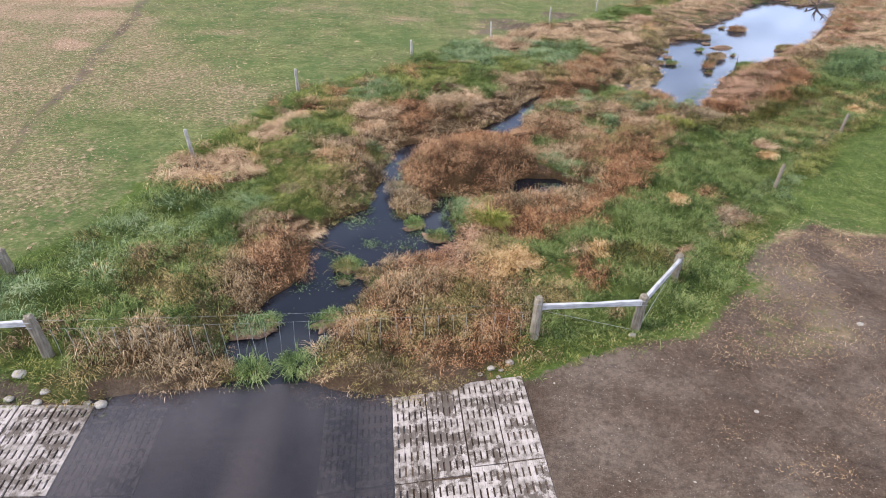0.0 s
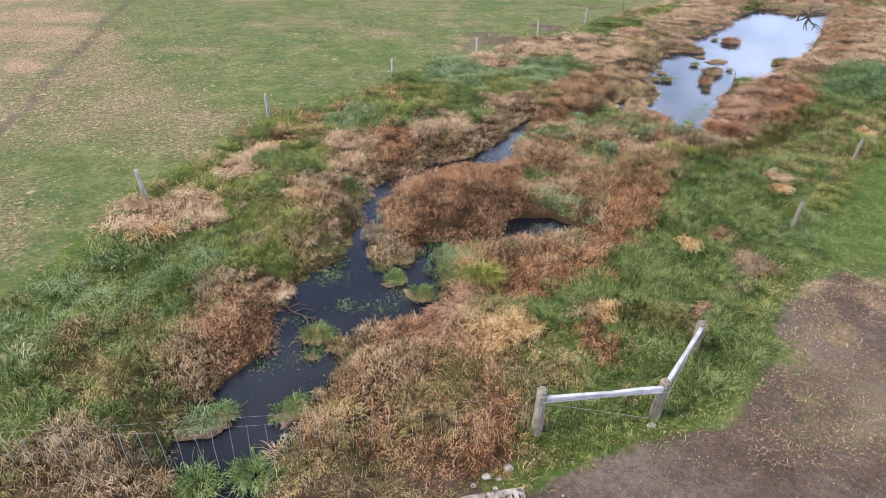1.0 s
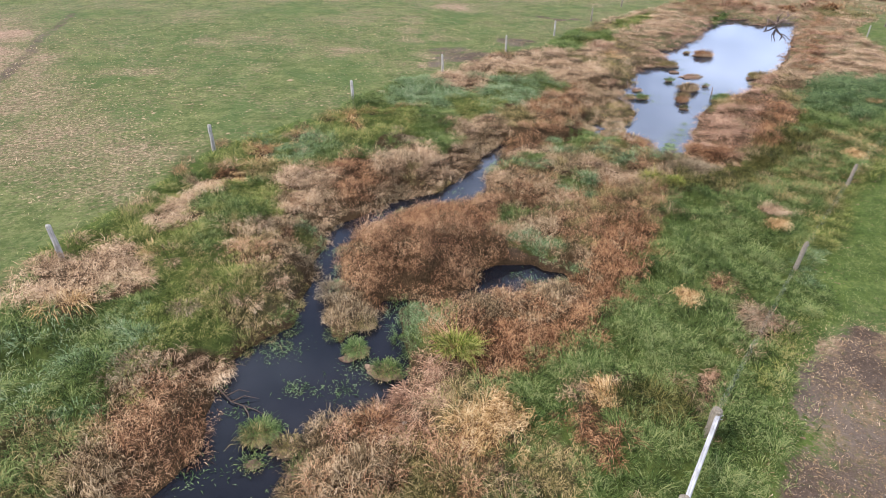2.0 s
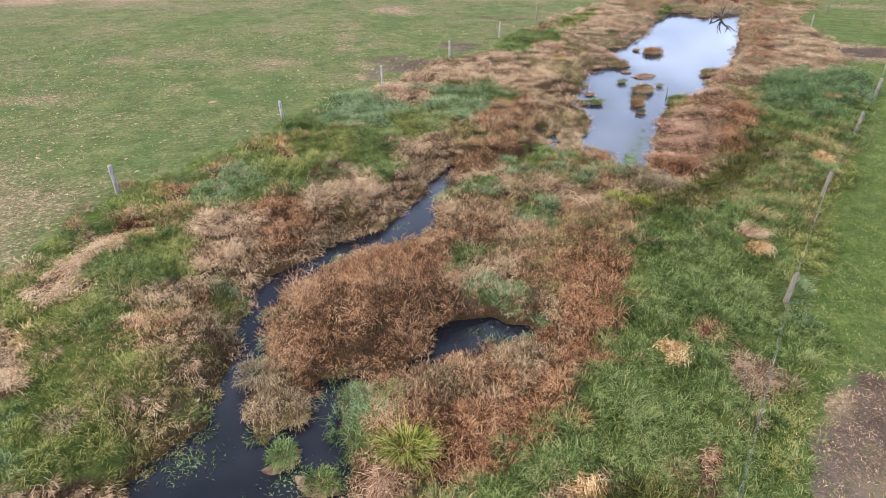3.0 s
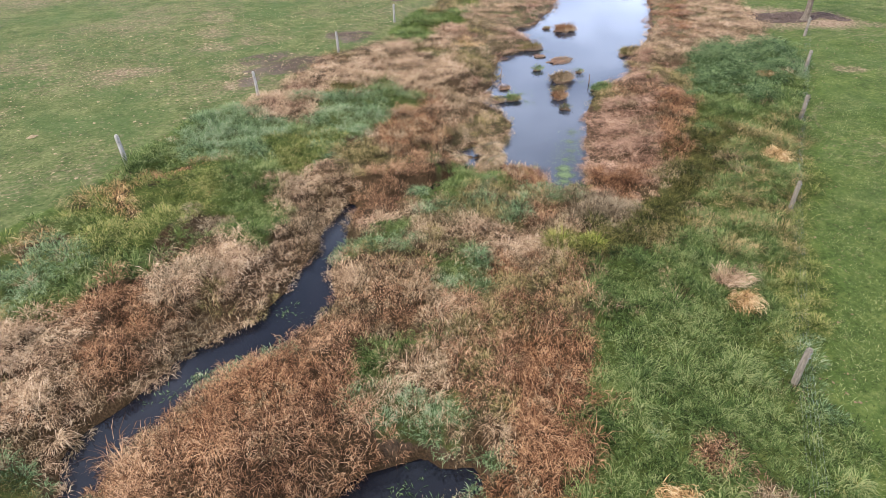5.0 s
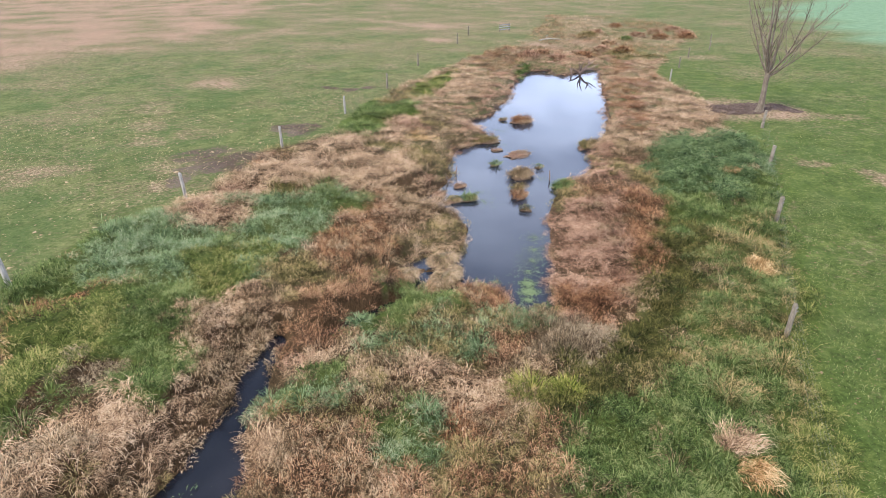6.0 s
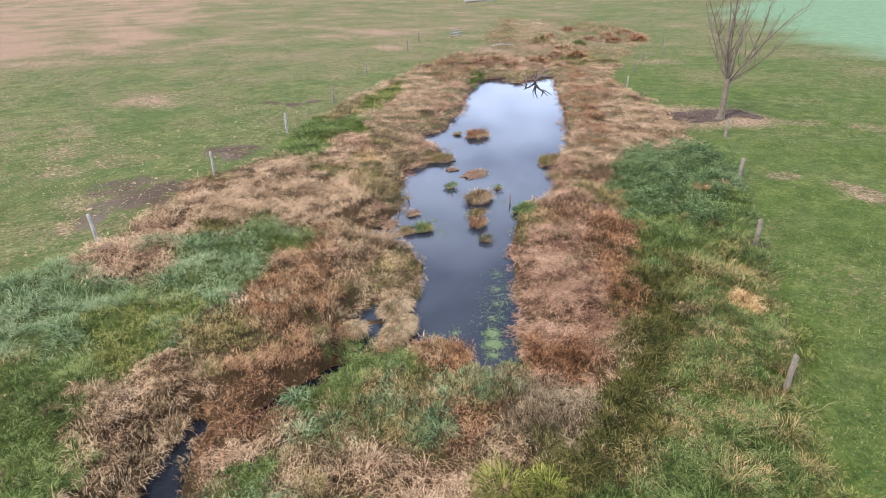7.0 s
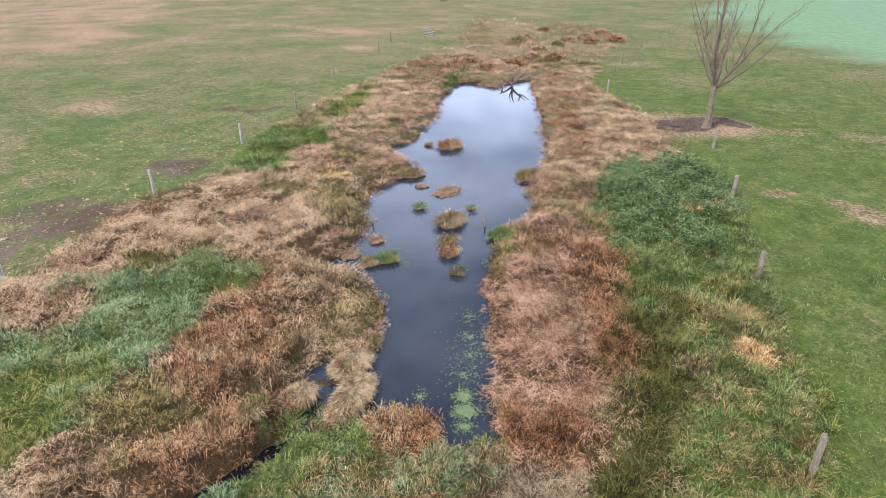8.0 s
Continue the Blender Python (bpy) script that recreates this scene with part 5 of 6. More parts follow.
STUFF = {
    "lush": ("lush_grass", "lush dark green grass standing along the bank"), "meadow": ("meadow_grass", "soft bright green grass beside the fence"),
    "blue": ("grey_green_grass", "grey-green reed grass in low stands"), "olive": ("olive_grass", "olive and yellowing marsh grass"),
    "rust": ("rust_herb", "rust-red withered marsh herb in a dense mound"), "amber": ("amber_grass", "amber withered grass along the wet ground"),
    "straw": ("straw_grass", "pale lodged straw-coloured dead grass"), "sedge": ("sedge", "faded brown sedge tussocks hanging over the water"),
    "gold": ("golden_grass", "golden dry grass clumps"), "mat": ("matted_grass", "flattened pinkish-brown dead grass on the pond bank"),
    "rush": ("rush", "dark olive rushes in a band"), "pale": ("bleached_grass", "bleached grey dead grass"), "herb": ("leafy_herb", "dark green broad-leaved marsh herb"),
}
for kind, (name, label) in STUFF.items():
    for store, straight in ((GROWTH, False), (FAR_GROWTH, True)):
        if store[kind]:
            me = blade_mesh(name, *merge(store[kind]), straight)
            me.materials.append(BLADES[kind])
            tagged(new(name, me), label, "grass", kind="stuff")


def short_turf(name, label, kind, seed, n, x0, x1, y0, y1, test, long=0.11, wide=0.012):
    rng = np.random.default_rng(seed)
    cx, cy = rng.uniform(x0, x1, n), rng.uniform(y0, y1, n)
    clump = vnoise(cx, cy, 0.5, 31) + vnoise(cx, cy, 2.5, 32)
    ok = test(cx, cy) & (clump > rng.uniform(0.5, 1.4, n))
    cx, cy = cx[ok], cy[ok]
    m = len(cx)
    base = np.stack([cx, cy, ground_height(cx, cy) - 0.01], -1)
    me = blade_mesh(name, base, rng.uniform(0, 6.283, m), rng.uniform(0.5, 1.4, m) * long, rng.uniform(0.7, 1.4, m) * wide, rng.uniform(25, 70, m), rng.uniform(10, 60, m))
    me.materials.append(BLADES[kind])
    return tagged(new(name, me), label, "grass", kind="stuff")


def on_turf(x, y):
    return (corridor_distance(x, y) > -0.1) & (area_distance(x, y, DIRT) > 0.1)


short_turf("paddock_turf", "short grazed green turf", "turf", 41, 45000, 8, 46, 10, 45, lambda x, y: on_turf(x, y) & (x > 8) & (y < x + 8), 0.11, 0.013)
short_turf("paddock_tufts", "low tufts of green grass beside the fence", "lush", 46, 200000, 9, 34, 11, 32, lambda x, y: on_turf(x, y) & (y < x + 6) & (y > x - 11), 0.1, 0.011)
short_turf("pasture_turf", "short grazed green pasture", "turf", 42, 60000, -20, 24, 12, 66, lambda x, y: on_turf(x, y) & (y > x + 10), 0.11, 0.013)
short_turf("pasture_thatch", "dead tan blades in the pasture", "straw", 43, 45000, -24, 24, 12, 66, lambda x, y: on_turf(x, y) & (y > x + 10) & (ground_cover(x, y)[:, 1] > 0.35), 0.12, 0.013)
short_turf("dry_thatch", "dry tan grass on trodden soil", "straw", 44, 60000, 5, 24, 2, 18, lambda x, y: (area_distance(x, y, DIRT) < 0.3) & (ground_cover(x, y)[:, 0] < 0.75), 0.1, 0.009)
short_turf("verge_grass", "rough green grass at the edge of the soil", "lush", 45, 34000, -13, 16, 9.5, 19, lambda x, y: (np.abs(corridor_distance(x, y)) < 0.7) & ((x > 3) | (x < -6.8)), 0.2, 0.014)


# ---- builders ----
def part(name, bm, mat, parent=None, label="", smooth_faces=False):
    me = bpy.data.meshes.new(name)
    bm.to_mesh(me)
    bm.free()
    if smooth_faces:
        me.polygons.foreach_set("use_smooth", np.ones(len(me.polygons), bool))
    me.materials.append(mat)
    ob = new(name, me)
    ob.parent = parent
    return tagged(ob, label) if label else ob


def tube(bm, points, radii, sides=6, wob=0.0, rng=random):
    """A tapering tube through points."""
    rings = []
    for i, p in enumerate(points):
        p = Vector(p)
        d = (Vector(points[min(i + 1, len(points) - 1)]) - Vector(points[max(i - 1, 0)])).normalized()
        a = d.orthogonal().normalized()
        if abs(d.z) < 0.95:
            a = d.cross(Vector((0, 0, 1))).normalized()
        b = d.cross(a)
        rings.append([bm.verts.new(p + (a * math.cos(k * 2 * math.pi / sides) + b * math.sin(k * 2 * math.pi / sides)) * radii[i] * (1 + rng.uniform(-wob, wob))) for k in range(sides)])
    for r, s in zip(rings, rings[1:]):
        for k in range(sides):
            bm.faces.new((r[k], r[(k + 1) % sides], s[(k + 1) % sides], s[k]))
    bm.faces.new(rings[0][::-1])
    bm.faces.new(rings[-1])
    return bm


def box(bm, x0, x1, y0, y1, z0, z1, bevel=0.0):
    v = [bm.verts.new((x, y, z)) for z in (z0, z1) for x, y in ((x0, y0), (x1, y0), (x1, y1), (x0, y1))]
    for f in ((3, 2, 1, 0), (4, 5, 6, 7), (0, 1, 5, 4), (1, 2, 6, 5), (2, 3, 7, 6), (3, 0, 4, 7)):
        bm.faces.new([v[i] for i in f])
    return bm


def lump(bm, rx, ry, rz, seed, rough=0.18, cuts=2):
    bmesh.ops.create_icosphere(bm, subdivisions=cuts, radius=1.0)
    for v in bm.verts:
        k = 1 + rough * noise.noise(v.co * 1.7 + Vector((seed * 3.1, seed, 0))) + rough * 0.5 * noise.noise(v.co * 4.3 + Vector((0, seed, seed)))
        v.co = Vector((v.co.x * rx, v.co.y * ry, v.co.z * rz)) * k
    return bm


# ---- slatted concrete crossing ----
def slat_panel(x0, y0, width, length, z0, z1):
    """A precast panel: six long slats joined by short ribs."""
    bars, rows, thick, gap, rib = 6, 6, 0.1, 0.036, 0.15
    w = (width - 0.02 - gap * (bars - 1)) / bars
    holder = tagged(new("concrete_slat_panel"), "muddy slatted concrete floor panel laid in the ford", "concrete panel", "panels of the ford")
    holder.matrix_world = Matrix.Translation((x0, y0, z0)) @ Matrix.Rotation(-math.atan2(z1 - z0, width), 4, "Y")
    if "slat" not in SLATS:
        bm = box(bmesh.new(), 0, w, 0.01, length - 0.01, -thick, 0)
        bmesh.ops.bevel(bm, geom=[e for e in bm.edges if min(v.co.z for v in e.verts) > -0.01], offset=0.008, segments=1, affect="EDGES")
        SLATS["slat"] = bpy.data.meshes.new("slat")
        bm.to_mesh(SLATS["slat"])
        bm.free()
        SLATS["slat"].materials.append(CONCRETE)
        bm = bmesh.new()
        pitch = (length - 0.02 - rib) / rows
        for k in range(bars - 1):
            a = 0.01 + k * (w + gap) + w
            for r in range(rows + 1):
                box(bm, a, a + gap, 0.01 + r * pitch, 0.01 + r * pitch + rib, -thick, -0.003)
        SLATS["ribs"] = bpy.data.meshes.new("rib_lattice")
        bm.to_mesh(SLATS["ribs"])
        bm.free()
        SLATS["ribs"].materials.append(CONCRETE)
    for k in range(bars):
        ob = new("slat", SLATS["slat"])
        ob.parent, ob.location = holder, (0.01 + k * (w + gap), 0, 0)
    ob = new("rib_lattice", SLATS["ribs"])
    ob.parent = holder
    tagged(ob, kind="stuff")
    return holder


SLATS = {}
STEP = 0.82
for col in range(-2, 17):
    x0 = -10.55 + col * STEP if col < 9 else -0.3 + (col - 13) * 0.81
    za, zb = float(ford_floor(np.array([x0]))[0]), float(ford_floor(np.array([x0 + STEP]))[0])
    if -5.6 < x0 + STEP / 2 < -2.0:
        continue
    for row in range(3):
        top = 10.05 if col < 9 else 9.98 if col > 14 else 9.78
        rng = random.Random(col * 7 + row)
        slat_panel(x0 + rng.uniform(-0.004, 0.004), top - 2.5 * (row + 1) + rng.uniform(-0.02, 0.02), STEP - 0.015, 2.48, za + 0.004, zb + 0.004 + rng.uniform(-0.012, 0.012))


# ---- fences ----
def fence_post(x, y, height, radius, lean_x=0.0, lean_y=0.0, label="weathered grey round wooden fence post", z=None):
    rng = random.Random(int(x * 31 + y * 17))
    base = tagged(new("fence_post"), label, "fence post", "posts of the fence")
    base.location = (x, y, lift(x, y) if z is None else z)
    bm = bmesh.new()
    pts = [(lean_x * h + rng.uniform(-0.008, 0.008), lean_y * h + rng.uniform(-0.008, 0.008), h * height - (0.3 if i == 0 else 0)) for i, h in enumerate((0, 0.25, 0.5, 0.75, 0.97, 1.0))]
    tube(bm, pts, [radius * k for k in (1.1, 1.05, 1.0, 0.98, 0.94, 0.7)], 10, 0.07, rng)
    wood = PALE_WOOD if "pasture" in label and y < 60 else POST_WOOD
    shaft = part("shaft", bm, wood, base)
    bm = bmesh.new()
    top = Vector(pts[-1])
    tube(bm, [top + Vector((0.002, 0, -0.004)), top + Vector((0.004, 0.002, 0.006))], [radius * 0.68, radius * 0.6], 10, 0.05, rng)
    part("cut_top", bm, wood, shaft, "sawn end grain")
    for k in range(2):
        bm = bmesh.new()
        z0 = height * (0.9 - 0.12 * k)
        tube(bm, [(lean_x * 0.9 - radius * 0.6, lean_y * 0.9 - radius, z0), (lean_x * 0.9 + radius * 0.7, lean_y * 0.9 - radius, z0 + 0.01)], [0.008, 0.008], 5)
        part("staple", bm, WIRE, shaft)
    return base


def rail(a, b, label):
    """A bleached split rail between two points."""
    a, b = Vector(a), Vector(b)
    holder = tagged(new("fence_rail"), label, "fence rail", "rails of the fence corners")
    d = (b - a).length
    bm = bmesh.new()
    bmesh.ops.create_cube(bm, size=1.0)
    bmesh.ops.subdivide_edges(bm, edges=[e for e in bm.edges if abs((e.verts[0].co - e.verts[1].co).x) > 0.5], cuts=9)
    for v in bm.verts:
        s = noise.noise(Vector((v.co.x * 3, a.x, v.co.z)))
        v.co = Vector((v.co.x * d, v.co.y * 0.09 + s * 0.012, v.co.z * (0.15 + 0.012 * s) + 0.02 * s))
    bmesh.ops.bevel(bm, geom=[e for e in bm.edges if e.calc_face_angle(0) > 1.0], offset=0.012, segments=1, affect="EDGES")
    ob = part("plank", bm, RAIL_WOOD, holder)
    holder.matrix_world = Matrix.Translation((a + b) / 2) @ (b - a).to_track_quat("X", "Z").to_matrix().to_4x4()
    for end in (-1, 1):
        bm = bmesh.new()
        tube(bm, [(end * (d / 2 - 0.06), -0.05, 0.0), (end * (d / 2 - 0.06), -0.062, 0.0)], [0.014, 0.012], 6)
        part("bolt", bm, WIRE, ob)
    return holder


def wire_run(points, heights, label, sag=0.02, stays=0.0, stay_top=0.0, radius=0.0009):
    """Strained wires along a line of posts, with hanging stays where the fence has them."""
    run = tagged(new("fence_wire"), label, "wire", "wires of the fence")
    zs = [lift(x, y) for x, y in points]
    for h in heights:
        bm, line = bmesh.new(), []
        for i in range(len(points) - 1):
            a, b = Vector((*points[i], zs[i] + h)), Vector((*points[i + 1], zs[i + 1] + h))
            line += [a.lerp(b, k / 6) - Vector((0, 0, sag * 4 * (k / 6) * (1 - k / 6))) for k in range(6)]
        line.append(Vector((*points[-1], zs[-1] + h)))
        tube(bm, line, [radius] * len(line), 4)
        part("strand", bm, WIRE, run)
    if stays:
        a, b = Vector((*points[0], zs[0])), Vector((*points[-1], zs[-1]))
        n = int((b - a).length / stays)
        rng = random.Random(5)
        for k in range(1, n):
            p = a.lerp(b, k / n)
            g = min(lift(p.x, p.y), -0.1)
            bm = bmesh.new()
            tip = Vector((p.x + rng.uniform(-0.05, 0.05), p.y + rng.uniform(-0.05, 0.05), max(g - 0.05, WATER + 0.02)))
            tube(bm, [Vector((p.x, p.y, p.z + stay_top)), (Vector((p.x, p.y, p.z + stay_top)) + tip) / 2 + Vector((rng.uniform(-0.03, 0.03), 0, 0)), tip], [0.007, 0.007, 0.007], 4)
            part("stay", bm, WIRE, run, "thin pale hanging fence stay")
    return run


CORNER = "thick weathered grey wooden corner post with a rail"
for x, y, h, r, lx, ly, lab in [
    (3.5, 11.2, 1.3, 0.12, 0.02, 0.02, CORNER), (6.35, 11.4, 1.16, 0.12, 0.06, 0.0, CORNER), (8.25, 13.35, 0.92, 0.12, 0.02, 0.0, CORNER),
    (-8.8, 11.4, 1.27, 0.13, -0.12, 0.0, CORNER), (-11.2, 14.7, 0.95, 0.14, -0.08, 0.0, CORNER),
    (15.35, 19.75, 1.1, 0.072, 0.13, 0.03, "leaning weathered grey fence post in rough grass"), (22.1, 25.4, 1.1, 0.072, 0.13, 0.04, "leaning weathered grey fence post in rough grass"),
]:
    fence_post(x, y, h, r, lx, ly, lab)
for x, y in [(29.4, 30.85), (36.1, 35.9), (42.8, 41.2)]:
    fence_post(x, y, 1.15, 0.09, 0.08, 0.02)
for x, y, lx in [(-8.3, 23.3, -0.08), (-5.0, 32.4, -0.03), (1.6, 39.2, -0.04), (7.85, 45.2, -0.06), (13.8, 51.0, -0.02), (19.9, 57.3, 0.0), (26.0, 63.9, 0.0), (33.2, 72.7, 0.0), (44.9, 85.3, 0.0), (50.5, 92.1, 0.0)]:
    fence_post(x, y, 1.25, 0.085 if y < 40 else 0.075, lx, 0.0, "thin grey wooden post standing in grazed pasture")
for x, y in [(50.2, 55.8), (56.2, 60.2), (62.3, 64.4), (68.8, 67.0), (75, 72)]:
    fence_post(x, y, 1.05, 0.065, 0.0, 0.0, "pale far fence post in green pasture")


def hurdle(x, y, length, turn):
    """Two short posts and three rails."""
    holder = tagged(new("hurdle"), "small weathered wooden hurdle at the far end of the marsh", "hurdle")
    holder.location, holder.rotation_euler = (x, y, lift(x, y)), (0, 0, turn)
    rng = random.Random(5)
    for px in (0.0, length):
        bm = bmesh.new()
        tube(bm, [(px, 0, -0.2), (px + 0.01, 0, 0.5), (px, 0.01, 1.05)], [0.08, 0.075, 0.07], 8, 0.06, rng)
        part("post", bm, POST_WOOD, holder)
    for z in (0.3, 0.62, 0.92):
        bm = bmesh.new()
        box(bm, -0.15, length + 0.15, -0.105, -0.065, z - 0.055, z + 0.055, 0.006)
        part("rail", bm, RAIL_WOOD, holder)


hurdle(56.8, 93.8, 2.1, 0.28)
RAIL_LABEL = "bleached pale wooden rail bracing two corner posts"
z1, z2, z3 = lift(3.5, 11.2), lift(6.35, 11.4), lift(8.25, 13.35)
rail((3.6, 11.15, z1 + 1.05), (6.33, 11.32, z2 + 0.98), RAIL_LABEL)
rail((6.46, 11.42, z2 + 1.0), (8.27, 13.3, z3 + 0.76), RAIL_LABEL)
rail((-8.98, 11.36, lift(-8.8, 11.4) + 1.08), (-11.6, 11.5, 0.98), RAIL_LABEL)
rail((-11.3, 14.72, lift(-11.2, 14.7) + 0.82), (-13.4, 13.0, 0.72), RAIL_LABEL)
fence_post(-11.7, 11.55, 1.15, 0.13, 0.0, 0.0, CORNER)
fence_post(-13.5, 12.9, 1.0, 0.13, 0.0, 0.0, CORNER)
wire_run([(-8.9, 11.4), (3.5, 11.2)], [1.12, 0.86], "two slack wires over the stream with hanging stays", 0.05, 0.36, 0.84, 0.0026)
wire_run([(8.25, 13.35), (15.45, 19.77), (22.2, 25.4), (29.4, 30.85), (36.1, 35.9), (42.8, 41.2)], [0.28, 0.5, 0.72, 0.94, 1.1], "five thin strained wires between leaning posts", 0.02)
for a, b in [((3.55, 11.15, z1 + 0.95), (6.2, 11.3, z2 + 0.1)), ((8.2, 13.2, z3 + 0.85), (6.5, 11.45, z2 + 0.1))]:
    holder = tagged(new("brace_wire"), "thin yellowish diagonal brace wire at the corner posts", "wire")
    bm = bmesh.new()
    tube(bm, [a, b], [0.006, 0.006], 4)
    part("strand", bm, WIRE, holder)


# ---- tussocks, islets and sods ----
def tussock(name, label, kind, x, y, size, count, tall=1.0, z=None, category="tussock", group="tussocks along the stream", wide=1.0):
    rng = np.random.default_rng(int(abs(x * 97 + y * 131)))
    z = lift(x, y) + (0.16 if kind == "gold" else 0.06) if z is None else z
    n = max(int(size / 0.16), 1) * 3
    a, r = rng.uniform(0, 6.283, n), np.sqrt(rng.uniform(0, 1, n)) * size * 0.55
    base, az, length, width, rise, bend = clump_blades(rng, kind, np.cos(a) * r, np.sin(a) * r, np.maximum(0.12 * (1 - r / size), 0) * np.ones(n), np.full(n, 0.3), max(int(count * 1.9) // n, 4))
    out = np.arctan2(base[:, 1], base[:, 0])
    az = (out if kind not in ("gold", "straw") else rng.uniform(0, 6.283) + 0.35 * np.sin(out)) + rng.normal(0, 0.7, len(az))
    me = blade_mesh(name, base, az, length * tall, width * 1.1 * wide, rise, bend)
    me.materials.append(BLADES[kind])
    ob = new(name, me)
    ob.location = (x, y, z)
    return tagged(ob, label, category, group) if label else ob


def islet(x, y, size, kind, label, count=260, tall=0.8, flat=0.1):
    """A low uneven mound with several tufts of two kinds leaning out over the water."""
    holder = tagged(new("islet"), label, "islet", "islets in the water")
    rng = random.Random(int(x * 13 + y * 7))
    turn, far = rng.uniform(-0.6, 0.8), y > 30
    mate = {"sedge": "straw", "amber": "straw", "olive": "sedge", "fresh": "olive", "mat": "pale", "lush": "olive", "blue": "sedge"}.get(kind, "sedge")
    holder.location = (x, y, WATER)
    bm = lump(bmesh.new(), size * 0.85, size * 0.5, flat, x + y, 0.7, 3)
    bmesh.ops.rotate(bm, verts=bm.verts, cent=(0, 0, 0), matrix=Matrix.Rotation(turn, 3, "Z"))
    part("mound", bm, EARTH, holder, "wet peaty earth", True)
    tufts = 7 if size > 0.6 else 4
    for k in range(tufts):
        a, r = k * 2.4 + rng.uniform(-0.5, 0.5), size * 0.62 * math.sqrt((k + 0.2) / tufts)
        px, py = math.cos(a) * r, math.sin(a) * r * 0.55
        px, py = px * math.cos(turn) - py * math.sin(turn), px * math.sin(turn) + py * math.cos(turn)
        own = kind if k % 3 != 2 else mate
        ob = tussock("grass_tuft", "", own, x + k * 3, y + k, size * rng.uniform(0.34, 0.6), int(count * rng.uniform(0.3, 0.45)), tall * (1.1 - 0.45 * r / size) * rng.uniform(0.6, 1.1), wide=1.5 if far else 1.0)
        ob.parent, ob.location = holder, (px, py, flat * (0.4 - 0.3 * r / size))
        tagged(ob, kind="stuff")
    return holder


for x, y, s, kind, c, tall in [(-1.6, 15.5, 0.5, "fresh", 520, 0.9), (-1.0, 15.0, 0.38, "olive", 300, 0.8), (-2.05, 12.75, 0.55, "fresh", 460, 0.85), (-4.1, 12.5, 0.7, "blue", 460, 0.8), (-3.75, 12.75, 0.4, "fresh", 300, 0.8),
                              (-0.45, 14.3, 0.6, "lush", 420, 0.8), (0.7, 18.1, 0.5, "fresh", 420, 0.75), (1.45, 17.2, 0.55, "lush", 420, 0.7), (-1.7, 14.7, 0.22, "lush", 120, 0.5), (1.0, 19.3, 0.42, "olive", 360, 0.8), (2.6, 19.5, 0.6, "blue", 480, 0.85), (2.9, 26.15, 0.25, "blue", 130, 0.6)]:
    islet(x, y, s, kind, {"fresh": "bright green sedge tussock rising from dark water", "olive": "olive sedge tussock rising from dark water"}.get(kind, "green grass tussock rising from dark water"), c, tall)
for x, y, s, kind, c, tall in [(30.9, 51.4, 0.85, "amber", 620, 2.0), (26.2, 45.1, 1.0, "mat", 300, 0.7), (24.1, 41.9, 0.8, "sedge", 1000, 2.0), (22.8, 40.3, 0.5, "olive", 300, 0.9), (22.3, 39.4, 0.5, "amber", 380, 1.2), (20.5, 42.1, 0.42, "mat", 200, 0.8), (19.0, 41.5, 0.5, "mat", 200, 0.6), (19.2, 40.5, 0.45, "olive", 300, 0.9), (20.0, 40.3, 0.42, "fresh", 420, 1.1),
                              (21.6, 37.9, 0.3, "rush", 140, 0.6), (23.9, 44.1, 0.3, "fresh", 160, 0.8), (30.0, 52.5, 0.35, "olive", 140, 0.6), (26.0, 48.4, 0.9, "olive", 700, 1.5), (31.0, 44.5, 0.9, "olive", 760, 1.7), (25.1, 39.3, 0.7, "fresh", 760, 1.5), (25.8, 42.6, 0.22, "lush", 90, 0.7), (25.6, 46.5, 0.4, "mat", 120, 0.4)]:
    islet(x, y, s, kind, {"fresh": "bright green tussock on a pond islet", "amber": "tan dead grass on a pond islet", "sedge": "large faded sedge tussock on a pond islet", "mat": "low islet of matted brown grass"}.get(kind, "olive grass tussock on a pond islet"), c, tall)
TUFTS_BY_FORD = [
    (-3.75, 10.85, 0.55, "fresh", 460, 0.9, "bright green sedge tussock on the ford bank"),
    (-2.6, 10.9, 0.55, "fresh", 520, 0.9, "bright green sedge tussock on the ford bank"),
    (3.9, 14.4, 0.8, "gold", 760, 0.65, "golden dry grass clump among sedges"),
    (7.4, 14.4, 0.6, "rush", 380, 0.8, "dark olive rush tussock"),
    (6.5, 14.8, 0.7, "gold", 460, 0.9, "golden dry grass clump among sedges"),
    (1.0, 15.0, 0.6, "amber", 360, 0.7, "tan sedge tussock on the pool bank"),
    (3.3, 17.1, 0.42, "spiky", 420, 0.9, "yellow-green sedge tussock beside the pool"),
    (12.1, 17.2, 0.6, "pale", 760, 1.1, "bleached seed-headed clump beside the fence"),
    (-4.7, 17.7, 0.65, "pale", 420, 0.9, "bleached drooping tussock in green grass"),
    (-2.9, 17.7, 0.6, "straw", 420, 0.85, "tan sedge tussock hanging over the pool"),
    (10.6, 18.4, 0.6, "gold", 620, 0.75, "flattened golden straw tuft in green grass"),
]
